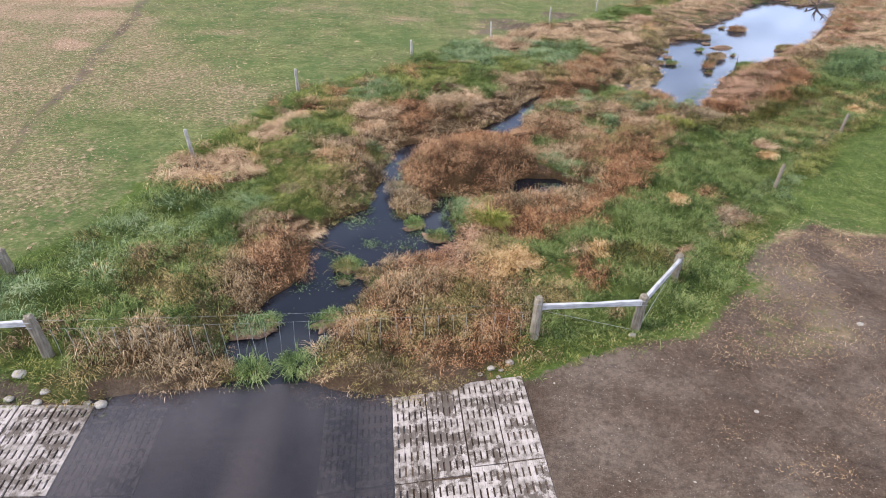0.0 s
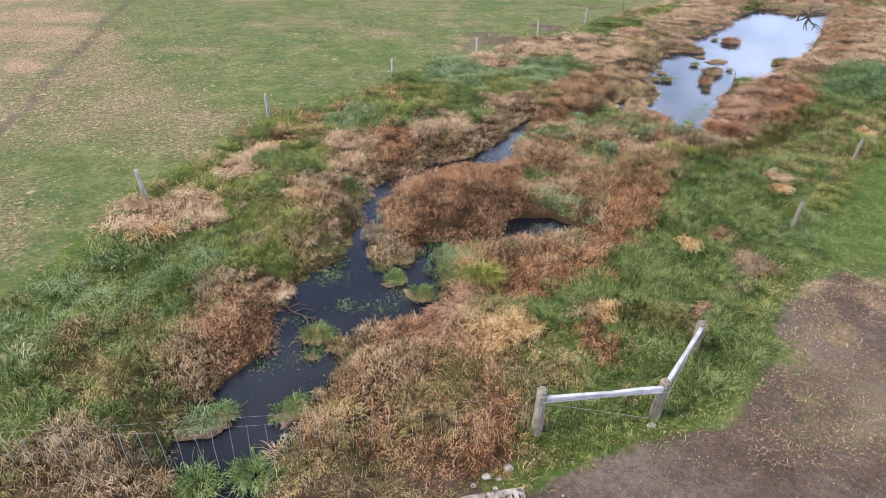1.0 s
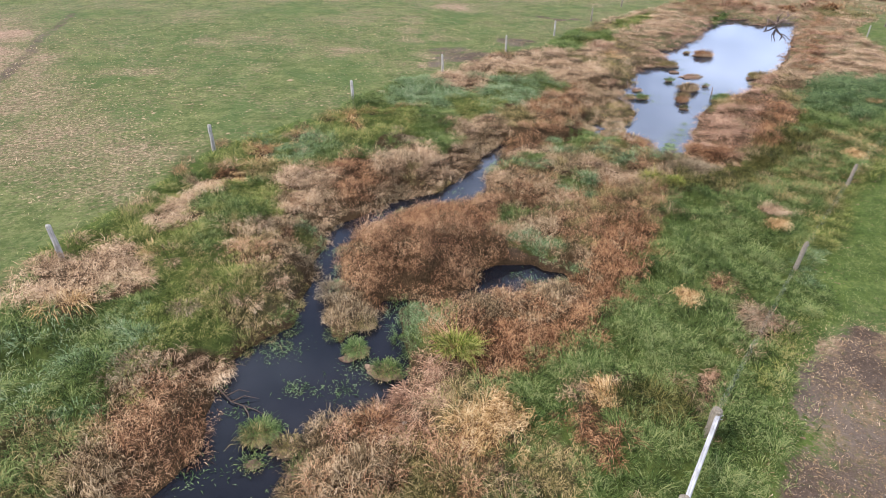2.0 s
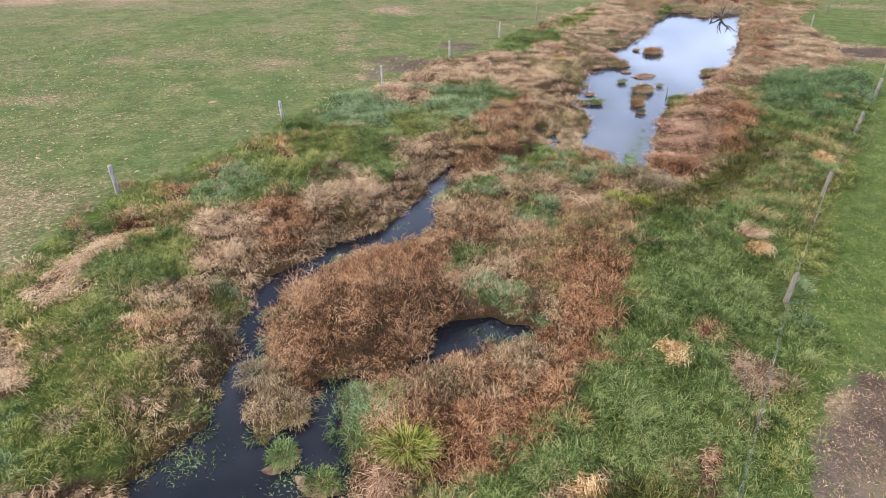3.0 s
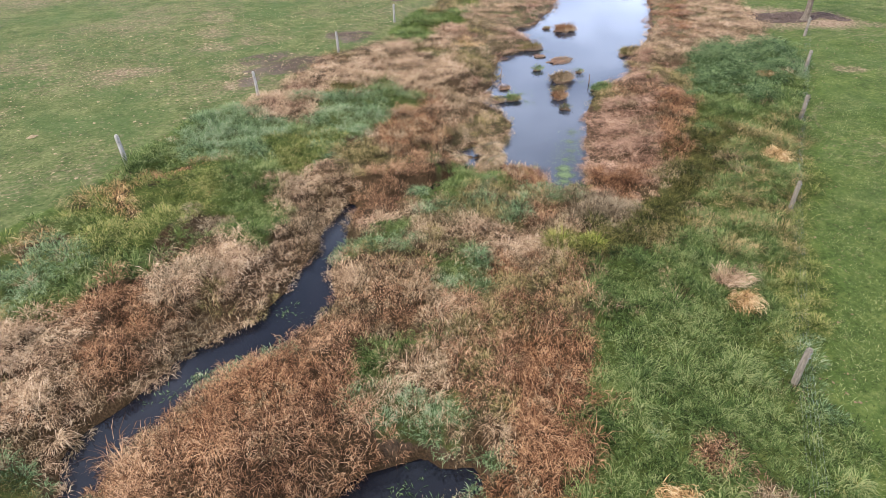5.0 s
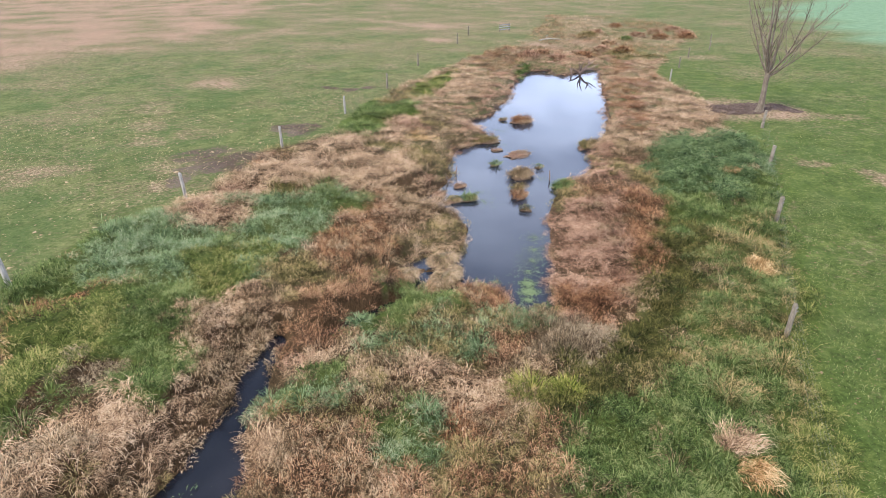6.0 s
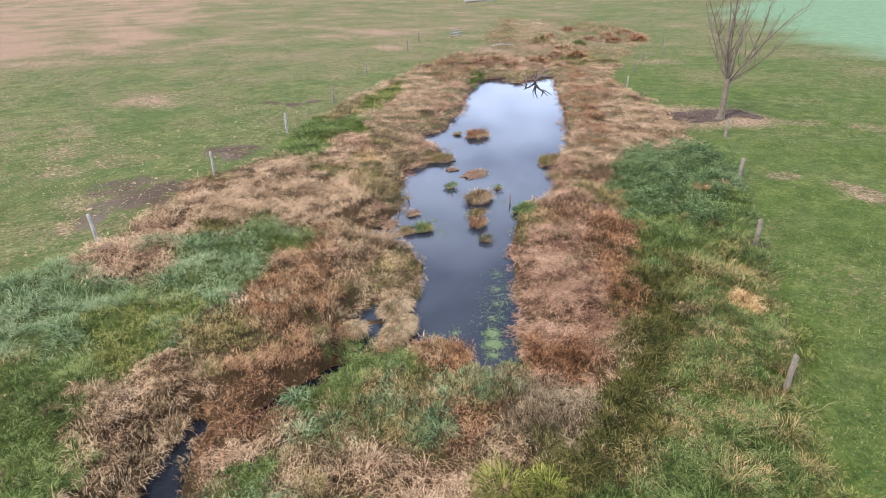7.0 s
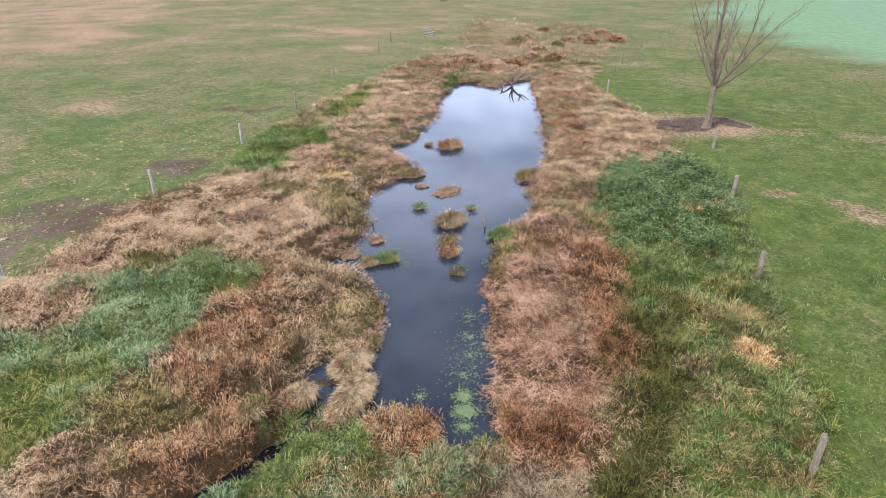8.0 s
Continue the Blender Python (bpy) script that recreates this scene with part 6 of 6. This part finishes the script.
TUFTS_BY_STREAM = [
    (12.2, 18.9, 0.55, "rust", 320, 0.7, "withered brown herb clump in green grass"),
    (-3.9, 19.8, 0.5, "pale", 320, 0.8, "bleached drooping tussock in green grass"),
    (1.7, 20.2, 0.35, "pale", 220, 0.7, "bleached tussock by the pool"),
    (-7.7, 20.9, 0.9, "straw", 420, 0.8, "large lodged pale straw clump"),
    (0.2, 20.9, 0.75, "pale", 620, 0.9, "drooping pale sedge tussock on the stream bank"),
    (16.3, 22.2, 0.5, "gold", 420, 0.8, "tan lodged grass tuft in green grass"),
    (-6.6, 22.3, 1.1, "straw", 640, 0.8, "large lodged pale straw clump"),
    (16.5, 22.9, 0.7, "straw", 800, 1.1, "tan lodged grass tuft in green grass"),
    (-5.4, 26.0, 0.9, "straw", 460, 0.8, "lodged pale straw clump in green grass"),
    (14.6, 26.2, 0.36, "spiky", 360, 0.75, "spiky green-yellow rush tussock on the bank"),
    (13.8, 26.75, 0.4, "spiky", 400, 0.8, "spiky green-yellow rush tussock on the bank"),
    (18.2, 27.4, 0.7, "rush", 360, 1.0, "dark rush tussock beside the pond bank"),
    (4.1, 27.7, 0.5, "fresh", 320, 0.8, "green sedge hanging over the stream"),
    (25.2, 28.5, 0.95, "gold", 1100, 0.9, "bright straw tuft beside the fence"),
    (7.5, 28.5, 0.8, "straw", 460, 0.8, "drooping pale sedge tussock on the stream bank"),
    (-4.7, 28.5, 0.7, "straw", 320, 0.8, "lodged pale straw clump in green grass"),
]
TUFTS_BY_FENCE = [
    (-4.6, 32.5, 0.4, "rust", 220, 1.0, "withered brown weed at the foot of a pasture post"),
    (-5.9, 29.6, 0.5, "rust", 260, 1.0, "withered brown weed beside the pasture fence"),
    (-3.6, 33.6, 0.35, "rust", 160, 0.9, "withered brown weed beside the pasture fence"),
    (-5.9, 31.0, 0.35, "sedge", 160, 0.9, "withered brown weed beside the pasture fence"),
]
TUFTS_BY_POND = [
    (20.2, 28.7, 0.7, "rush", 360, 1.0, "dark rush tussock beside the pond bank"),
    (21.2, 29.3, 0.7, "rush", 360, 1.1, "dark rush tussock beside the pond bank"),
    (27.2, 29.9, 0.95, "gold", 1100, 0.9, "bright straw tuft beside the fence"),
    (17.0, 30.3, 0.5, "lush", 280, 0.6, "green grass fringe at the pond outlet"),
    (18.1, 30.3, 0.9, "amber", 760, 0.9, "tan sedge tussock by the pond"),
    (23.4, 30.7, 0.7, "fresh", 280, 0.9, "green rush tussock in a dark rush band"),
    (15.9, 31.6, 0.8, "amber", 520, 0.9, "tan sedge tussock by the pond outlet"),
    (24.7, 31.7, 0.7, "fresh", 300, 1.0, "green rush tussock in a dark rush band"),
    (-3.0, 31.8, 0.7, "amber", 300, 0.7, "tan grass tuft in green grass"),
    (11.2, 31.9, 0.5, "blue", 260, 0.8, "green grass along the narrow gully"),
    (15.6, 32.2, 0.5, "lush", 300, 0.6, "green grass fringe at the pond outlet"),
    (12.2, 32.8, 0.5, "lush", 260, 0.8, "green grass along the narrow gully"),
    (16.7, 32.9, 0.35, "lush", 200, 0.5, "green grass fringe at the pond outlet"),
    (13.2, 33.5, 0.5, "lush", 260, 0.8, "green grass along the narrow gully"),
    (14.1, 33.9, 0.45, "lush", 240, 0.8, "green grass along the narrow gully"),
    (12.6, 34.1, 0.45, "sedge", 260, 0.9, "faded sedge hanging over the narrow gully"),
    (32.9, 35.7, 0.8, "gold", 300, 0.9, "pale straw clump in dark green herbs"),
]
for tufts in (TUFTS_BY_FORD, TUFTS_BY_STREAM, TUFTS_BY_FENCE, TUFTS_BY_POND):
    for x, y, s, kind, c, tall, label in tufts:
        tussock("grass_tussock", label, kind, x, y, s, c, tall)


def sod_thatch(rng, rx, ry, rz, n, kind, low, high):
    """Dead grass lying over a sod and hanging down its sides, between two heights of it."""
    a, h = rng.uniform(0, 6.283, n), rng.uniform(low, high, n)
    r = np.sqrt(1 - h * h)
    base = np.stack([np.cos(a) * r * rx, np.sin(a) * r * ry, h * rz * 1.02], -1)
    az = np.where(rng.uniform(0, 1, n) < 0.22, np.arctan2(np.sin(a) / ry, np.cos(a) / rx), np.where(a < np.pi, 2.6, 3.8)) + rng.normal(0, 0.55, n)
    me = blade_mesh("thatch", base, az, rng.uniform(0.14, 0.34, n), rng.uniform(0.008, 0.016, n), 8 * h + rng.normal(0, 9, n), rng.uniform(5, 50, n))
    me.materials.append(BLADES[kind])
    return new("thatch", me)


for x, y, rx, ry, turn in SODS:
    holder = tagged(new("sod_mound"), "sod mound overgrown with dead grass at the pond outlet", "sod", "sods at the pond outlet")
    holder.matrix_world = pose(x, y, WATER + 0.17, 0, 0, turn)
    part("sod", lump(bmesh.new(), rx, ry, 0.2, x * 3, 0.28, 4), SOD, holder, "dried peaty sod", True)
    rng = np.random.default_rng(int(x * 11))
    for kind, n, low, high in (("straw", int(2200 * rx), 0.05, 0.97), ("pale", int(1500 * rx), 0.0, 0.9), ("olive", int(700 * rx), 0.3, 1.0)):
        ob = sod_thatch(rng, rx, ry, 0.2, n, kind, low, high)
        ob.parent = holder
        tagged(ob, "olive blades among the dead grass" if kind == "olive" else "", kind="stuff")

# ---- stones, litter, weed ----
# The lump at (6.2, 11.15) stands in for a mud pad round a post.
for x, y, s in [(-8.5, 10.35, 0.12), (-9.2, 10.75, 0.18), (-7.15, 10.0, 0.16), (-7.5, 10.1, 0.1), (-8.6, 10.1, 0.12), (-8.0, 10.15, 0.08), (-11.0, 15.0, 0.13), (12.7, 11.1, 0.09), (2.7, 10.4, 0.12), (8.1, 8.3, 0.06), (2.45, 10.2, 0.07), (6.2, 11.15, 0.11), (2.2, 10.25, 0.1), (2.35, 10.0, 0.06), (1.9, 10.1, 0.07), (-9.25, 10.2, 0.13), (1.69, 15.1, 0.06)]:
    ob = part("field_stone", lump(bmesh.new(), s, s * 0.75, s * 0.55, x * 2 + y, 0.3), STONE, None, "", True)
    ob.location = (x, y, max(lift(x, y), float(ford_floor(np.array([x]))[0]) if y < 10.05 else -9) + s * 0.25)
    tagged(ob, "pale rounded field stone lying by the ford", "stone", "stones by the ford")


def scatter(name, label, mat, seed, n, pick, size, flat, category):
    """Small flakes or pebbles strewn on the ground, one mesh."""
    rng = np.random.default_rng(seed)
    cx, cy = pick(rng, n)
    n = len(cx)
    z = ground_height(cx, cy)
    s = size * rng.lognormal(0, 0.45, n)
    a = rng.uniform(0, 6.283, n)
    co = []
    for k in range(4):
        t = a + k * 1.5708 + rng.uniform(-0.3, 0.3, n)
        co.append(np.stack([cx + np.cos(t) * s * (1 if k % 2 else 0.65), cy + np.sin(t) * s * (1 if k % 2 else 0.65), z + rng.uniform(0.0, 0.35, n) * s * flat], -1))
    co.append(np.stack([cx, cy, z + s * flat], -1))
    co = np.stack(co, 1).reshape(-1, 3)
    first = np.arange(n)[:, None] * 5
    tris = (first[:, :, None] + np.array([[0, 1, 4], [1, 2, 4], [2, 3, 4], [3, 0, 4]])[None]).reshape(-1, 3)
    me = bpy.data.meshes.new(name)
    me.from_pydata(co.tolist(), [], tris.tolist())
    me.materials.append(mat)
    return tagged(new(name, me), label, category, kind="stuff")


def in_dirt(rng, n):
    x, y = rng.uniform(3.2, 19, n), rng.uniform(1, 16.5, n)
    ok = (area_distance(x, y, DIRT) < -0.2) & (rng.uniform(0, 1, n) < np.exp(-((x - 6.5) / 5) ** 2))
    return x[ok], y[ok]


def in_litter(rng, n):
    x, y = rng.uniform(6, 22, n), rng.uniform(4, 17.5, n)
    ok = (area_distance(x, y, DIRT) < 0.3) & (rng.uniform(0, 1, n) < 0.04 + 0.96 * trodden(x, y))
    return x[ok], y[ok]


def in_field(rng, n):
    x, y = rng.uniform(-22, 20, n), rng.uniform(14, 62, n)
    ok = on_turf(x, y) & (y > x + 12) & (ground_cover(x, y)[:, 1] > rng.uniform(0.15, 1.2, n))
    return x[ok], y[ok]


def in_paddock(rng, n):
    x, y = rng.uniform(10, 48, n), rng.uniform(8, 42, n)
    fence = path_distance(x, y, [(11.2, 15, 0.0), (15.5, 19.7, 0.0), (22.2, 25.4, 0.0), (29.4, 30.8, 0.0), (36, 35.8, 0.0), (42.8, 41.2, 0.0)])
    share = 0.75 * smooth(1.8, 0.2, fence) + 0.5 * smooth(0.5, 0.75, vnoise(x, y, 1.3, 95))
    ok = on_turf(x, y) & (y < x + 4) & (share > rng.uniform(0, 1, n))
    return x[ok], y[ok]


def under_tree(rng, n):
    x, y = rng.uniform(41, 53, n), rng.uniform(41, 49, n)
    ok = ground_cover(x, y)[:, 0] > 0.45
    return x[ok], y[ok]


scatter("gravel", "small pale gravel strewn on bare soil", STONE, 61, 20000, in_dirt, 0.008, 0.8, "gravel")
scatter("leaf_litter", "dry tan leaves on trodden soil", LITTER, 62, 40000, in_litter, 0.018, 0.5, "leaves")
scatter("field_litter", "dead tan tufts trodden into the pasture", THATCH, 63, 26000, in_field, 0.05, 0.4, "leaves")
scatter("paddock_litter", "dead tan blades and leaves in the paddock turf", LITTER, 65, 30000, in_paddock, 0.024, 0.4, "leaves")
scatter("tree_litter", "brown fallen leaves under the bare tree", PEAT, 64, 5000, under_tree, 0.09, 0.5, "leaves")


def floating(name, label, mat, spots, seed, size, category):
    rng = np.random.default_rng(seed)
    bm = bmesh.new()
    for x, y, r, n in spots:
        for _ in range(n):
            a, d = rng.uniform(0, 6.283), r * abs(rng.normal(0, 0.55))
            px, py, s = x + math.cos(a) * d, y + math.sin(a) * d, size * rng.uniform(0.4, 1.5)
            ring = [bm.verts.new((px + math.cos(k * 1.0472) * s * rng.uniform(0.6, 1.3), py + math.sin(k * 1.0472) * s * rng.uniform(0.6, 1.3), WATER + 0.006)) for k in range(6)]
            top = bm.verts.new((px, py, WATER + 0.014))
            for k in range(6):
                bm.faces.new((ring[k], ring[(k + 1) % 6], top))
    return tagged(part(name, bm, mat), label, category, kind="stuff")


floating("algae_film", "pale green algae film floating on the pond", ALGAE, [(17.35, 31.75, 0.32, 1500), (17.65, 32.25, 0.3, 900), (17.0, 31.3, 0.3, 400), (18.2, 32.9, 0.8, 260), (18.9, 33.6, 0.8, 260), (19.5, 34.4, 0.8, 220), (20.2, 35.3, 0.7, 160), (16.7, 32.9, 0.4, 120), (20.5, 39.8, 0.9, 130), (20.9, 41.0, 0.8, 130), (19.5, 43.0, 0.9, 130), (24.9, 41.1, 0.6, 50), (26.4, 47.4, 1.4, 160), (28.2, 50.4, 1.2, 90)], 71, 0.017, "algae")


def weed_bed(name, label, kind, spots, seed):
    rng = np.random.default_rng(seed)
    cx = np.concatenate([x + rng.normal(0, r * 0.4, n * 2 // 3) for x, y, r, n in spots])
    cy = np.concatenate([y + rng.normal(0, r * 0.3, n * 2 // 3) for x, y, r, n in spots])
    n = len(cx)
    me = blade_mesh(name, np.stack([cx, cy, np.full(n, WATER + 0.003)], -1), rng.uniform(0, 6.283, n), rng.uniform(0.05, 0.17, n), rng.uniform(0.01, 0.022, n), rng.uniform(5, 50, n), rng.uniform(10, 60, n))
    me.materials.append(BLADES[kind])
    return tagged(new(name, me), label, "water weed", kind="stuff")


weed_bed("water_weed", "green leaves of water weed floating on the pool", "herb", [(-1.4, 18.6, 0.9, 420), (-0.8, 17.0, 0.6, 200), (0.3, 16.8, 1.0, 240), (0.9, 17.6, 0.9, 260), (-1.7, 14.8, 0.6, 120), (-2.9, 14.6, 0.9, 120), (-4.0, 13.0, 0.8, 200), (-0.9, 13.6, 0.8, 160), (-2.2, 16.4, 0.5, 90), (-2.8, 17.3, 0.4, 80), (2.0, 26.2, 0.6, 60), (6.3, 21.3, 0.5, 90), (5.5, 28.0, 0.8, 70)], 72)


# ---- trees and dead wood ----
def bare_tree(x, y, height, seed):
    rng = random.Random(seed)
    tree = tagged(new("bare_tree"), "leafless young tree with upright spreading branches on bare soil", "tree")
    tree.location = (x, y, lift(x, y))
    bm = bmesh.new()
    fork = height * 0.27
    tube(bm, [(0, 0, -0.3), (0.02, 0, 0.0), (0.05, -0.02, 0.35), (0.05, -0.02, fork * 0.4), (0.02, 0.0, fork * 0.75), (0.05, 0.0, fork)], [0.42, 0.32, 0.23, 0.19, 0.175, 0.19], 12, 0.08, rng)
    trunk = part("trunk", bm, BARK, tree)

    def limb(bm, p, d, length, r, depth):
        pts, rad, n = [p], [r], 7 if depth == 0 else 5
        for i in range(n):
            d = (d + Vector((rng.uniform(-0.15, 0.15), rng.uniform(-0.15, 0.15), rng.uniform(0.0, 0.16)))).normalized()
            p = p + d * (length / n)
            pts.append(p)
            rad.append(max(r * (1 - (i + 1) / n * 0.85), 0.006))
        tube(bm, pts, rad, 6 if depth < 2 else 4)
        if depth < 3:
            for i in range(2 if depth == 0 else 1, n + 1):
                for _ in range(rng.choice((1, 1, 2)) if depth == 0 else rng.choice((0, 1, 1)) if depth == 1 else rng.choice((0, 0, 1))):
                    q = pts[i - 1].lerp(pts[i], rng.uniform(0.0, 1.0))
                    axis = Vector((rng.uniform(-1, 1), rng.uniform(-1, 1), rng.uniform(-0.1, 0.4))).normalized()
                    limb(bm, q, (d * 0.75 + axis * 0.6).normalized(), length * rng.uniform(0.22, 0.4), max(rad[i] * 0.6, 0.009), depth + 1)

    lean = Vector((0.83, -0.56, 0.0))
    for k in range(12):
        a = k * 2.4 + rng.uniform(-0.3, 0.3)
        out = (0.3, 0.8, 1.3)[k % 3] * rng.uniform(0.8, 1.2)
        bm = bmesh.new()
        d = Vector((math.cos(a) * out, math.sin(a) * out, 1)) + lean * 0.06
        limb(bm, Vector((0.05, 0.0, fork - 0.06 - 0.3 * (k % 3) / 2)), d.normalized(), height * (0.68, 0.6, 0.46)[k % 3], (0.085, 0.075, 0.06)[k % 3], 0)
        part("limb", bm, BARK, trunk)
    return tree


bare_tree(46.6, 44.2, 10.2, 4)


def marsh_bush(x, y, size, kind, label):
    """A small round bush of thin twigs and dead leaves."""
    rng = np.random.default_rng(int(x * 7 + y * 3))
    n = int(420 * size)
    a, h = rng.uniform(0, 6.283, n), rng.uniform(0, 1, n) ** 0.8
    r = np.sqrt(np.clip(1 - (h - 0.3) ** 2 * 1.8, 0.05, 1)) * size * 1.1 * rng.uniform(0.3, 1.0, n)
    base = np.stack([np.cos(a) * r, np.sin(a) * r, h * size * 0.55], -1)
    me = blade_mesh("marsh_bush", base, a + rng.normal(0, 0.8, n), rng.uniform(0.2, 0.5, n), rng.uniform(0.05, 0.1, n), rng.uniform(10, 80, n), rng.uniform(0, 60, n))
    me.materials.append(BLADES[kind])
    ob = new("marsh_bush", me)
    ob.location = (x, y, lift(x, y) - 0.1)
    return tagged(ob, label, "bush", "bushes along the far ditch")


for x, y, size, kind in [(64.2, 83.3, 1.3, "olive"), (74.9, 81.5, 1.3, "mat"), (75.7, 76.6, 1.3, "amber"), (57.3, 72.6, 1.3, "mat"), (49.0, 70.4, 1.2, "mat"), (49.4, 74, 1.2, "rust"), (66.3, 78.1, 1.0, "lush"), (80.4, 83.3, 1.2, "mat"), (76.6, 91.1, 1.0, "amber"), (57.9, 69.9, 1.2, "amber"), (52.5, 70.2, 1.3, "amber"), (46.6, 72.4, 1.1, "mat"), (70, 80, 1.1, "mat"), (72, 77.5, 1.2, "amber"), (62, 76.5, 1.1, "straw"), (68.5, 86.5, 1.1, "mat"), (78, 79, 1.2, "mat")]:
    marsh_bush(x, y, size, kind, {"olive": "round olive bush beside the far ditch", "lush": "low green bush in the far ditch", "rust": "rust-brown leafy bush by the pond's head"}.get(kind, "withered pale brown bush in the far ditch"))


def snag(x, y):
    dead = tagged(new("dead_branch"), "bleached dead branch lying forked in the pond", "dead branch")
    dead.location = (x, y, WATER)
    arms = [
        [(0, 0, -0.3), (0.1, 0.1, 0.4), (-0.1, 0.3, 1.0), (0.3, 0.4, 1.7)], [(0, 0, 0.1), (-0.8, 0.4, 0.5), (-1.5, 0.7, 0.7)], [(0.1, 0.1, 0.35), (0.8, -0.2, 0.8), (1.3, -0.3, 1.0), (2.0, -0.6, 1.5)],
        [(0, 0, 0.2), (0.3, -0.7, 0.7), (0.7, -1.2, 0.75), (1.4, -1.9, 1.2)], [(0, 0, 0.5), (-0.4, -0.5, 1.0), (-0.3, -0.9, 1.5)], [(1.3, -0.3, 1.0), (1.4, 0.1, 1.6)], [(-1.2, 0.6, 0.6), (-1.4, 0.3, 0.1), (-1.9, 0.2, -0.3)],
    ]
    for arm in arms:
        bm = bmesh.new()
        arm = [(0.66 * px, 0.75 * py, 0.95 * pz) for px, py, pz in arm]
        tube(bm, arm, [0.1 * (1 - 0.75 * i / (len(arm) - 1)) for i in range(len(arm))], 7, 0.12)
        part("arm", bm, DEAD_WOOD, dead)


snag(46.7, 63.9)
for x, y, lx in [(21.2, 43.9, 0.2), (20.3, 43.0, -0.1), (25.1, 40.7, 0.05)]:
    bm = bmesh.new()
    tube(bm, [(0, 0, -0.4), (lx * 0.5, 0, 0.2), (lx, 0.1, 0.5)], [0.04, 0.035, 0.02], 6)
    ob = part("dead_stake", bm, DEAD_WOOD)
    ob.location = (x, y, WATER)
    tagged(ob, "thin dark dead stake standing in the pond", "stake", "stakes in the pond")
twigs = tagged(new("drowned_branch"), "thin dark dead branch lying half sunk in the stream", "dead branch")
twigs.location = (-2.4, 16.7, WATER)
for arm in ([(-0.35, 0.45, 0.12), (0.0, 0.0, 0.06), (0.55, -0.3, 0.03), (0.9, -0.55, -0.02)], [(0.0, 0.0, 0.06), (0.3, 0.1, 0.12), (0.65, 0.02, 0.05)], [(0.3, -0.16, 0.05), (0.45, -0.5, 0.1), (0.5, -0.8, 0.0)], [(-0.15, 0.2, 0.09), (0.15, 0.3, 0.16), (0.4, 0.25, 0.1)]):
    bm = bmesh.new()
    tube(bm, arm, [0.022 * (1 - 0.7 * i / (len(arm) - 1)) for i in range(len(arm))], 5, 0.1)
    part("twig", bm, PEAT, twigs)
for a, b, r in [((54.6, 81.4, 0.55), (57.4, 80.6, 0.6), 0.08), ((55.6, 80.9, 0.6), (56.2, 81.6, 1.1), 0.05), ((98, 150, 0.8), (106, 149, 0.8), 0.3)]:
    bm = bmesh.new()
    m = (Vector(a) + Vector(b)) / 2 + Vector((0, 0.3, 0.15))
    tube(bm, [a, m, b], [r, r * 0.85, r * 0.5], 7, 0.1)
    tagged(part("fallen_log", bm, PALE_WOOD), "pale fallen log lying in far pasture", "log", "fallen logs")

# ---- distance ----
rng = np.random.default_rng(9)
n = 5200
t = rng.uniform(0, 1, n)
hx, hy = 60 + t * 150 + rng.normal(0, 1.5, n), 222 - t * 95 + rng.normal(0, 1.5, n)
me = blade_mesh("hedge", np.stack([hx, hy, ground_height(hx, hy)], -1), rng.uniform(0, 6.283, n), rng.uniform(1.2, 3.6, n), rng.uniform(0.15, 0.4, n), rng.uniform(50, 88, n), rng.uniform(0, 40, n))
me.materials.append(BARK)
tagged(new("hedge", me), "dark leafless hedge along the far pasture edge", "hedge", kind="stuff")
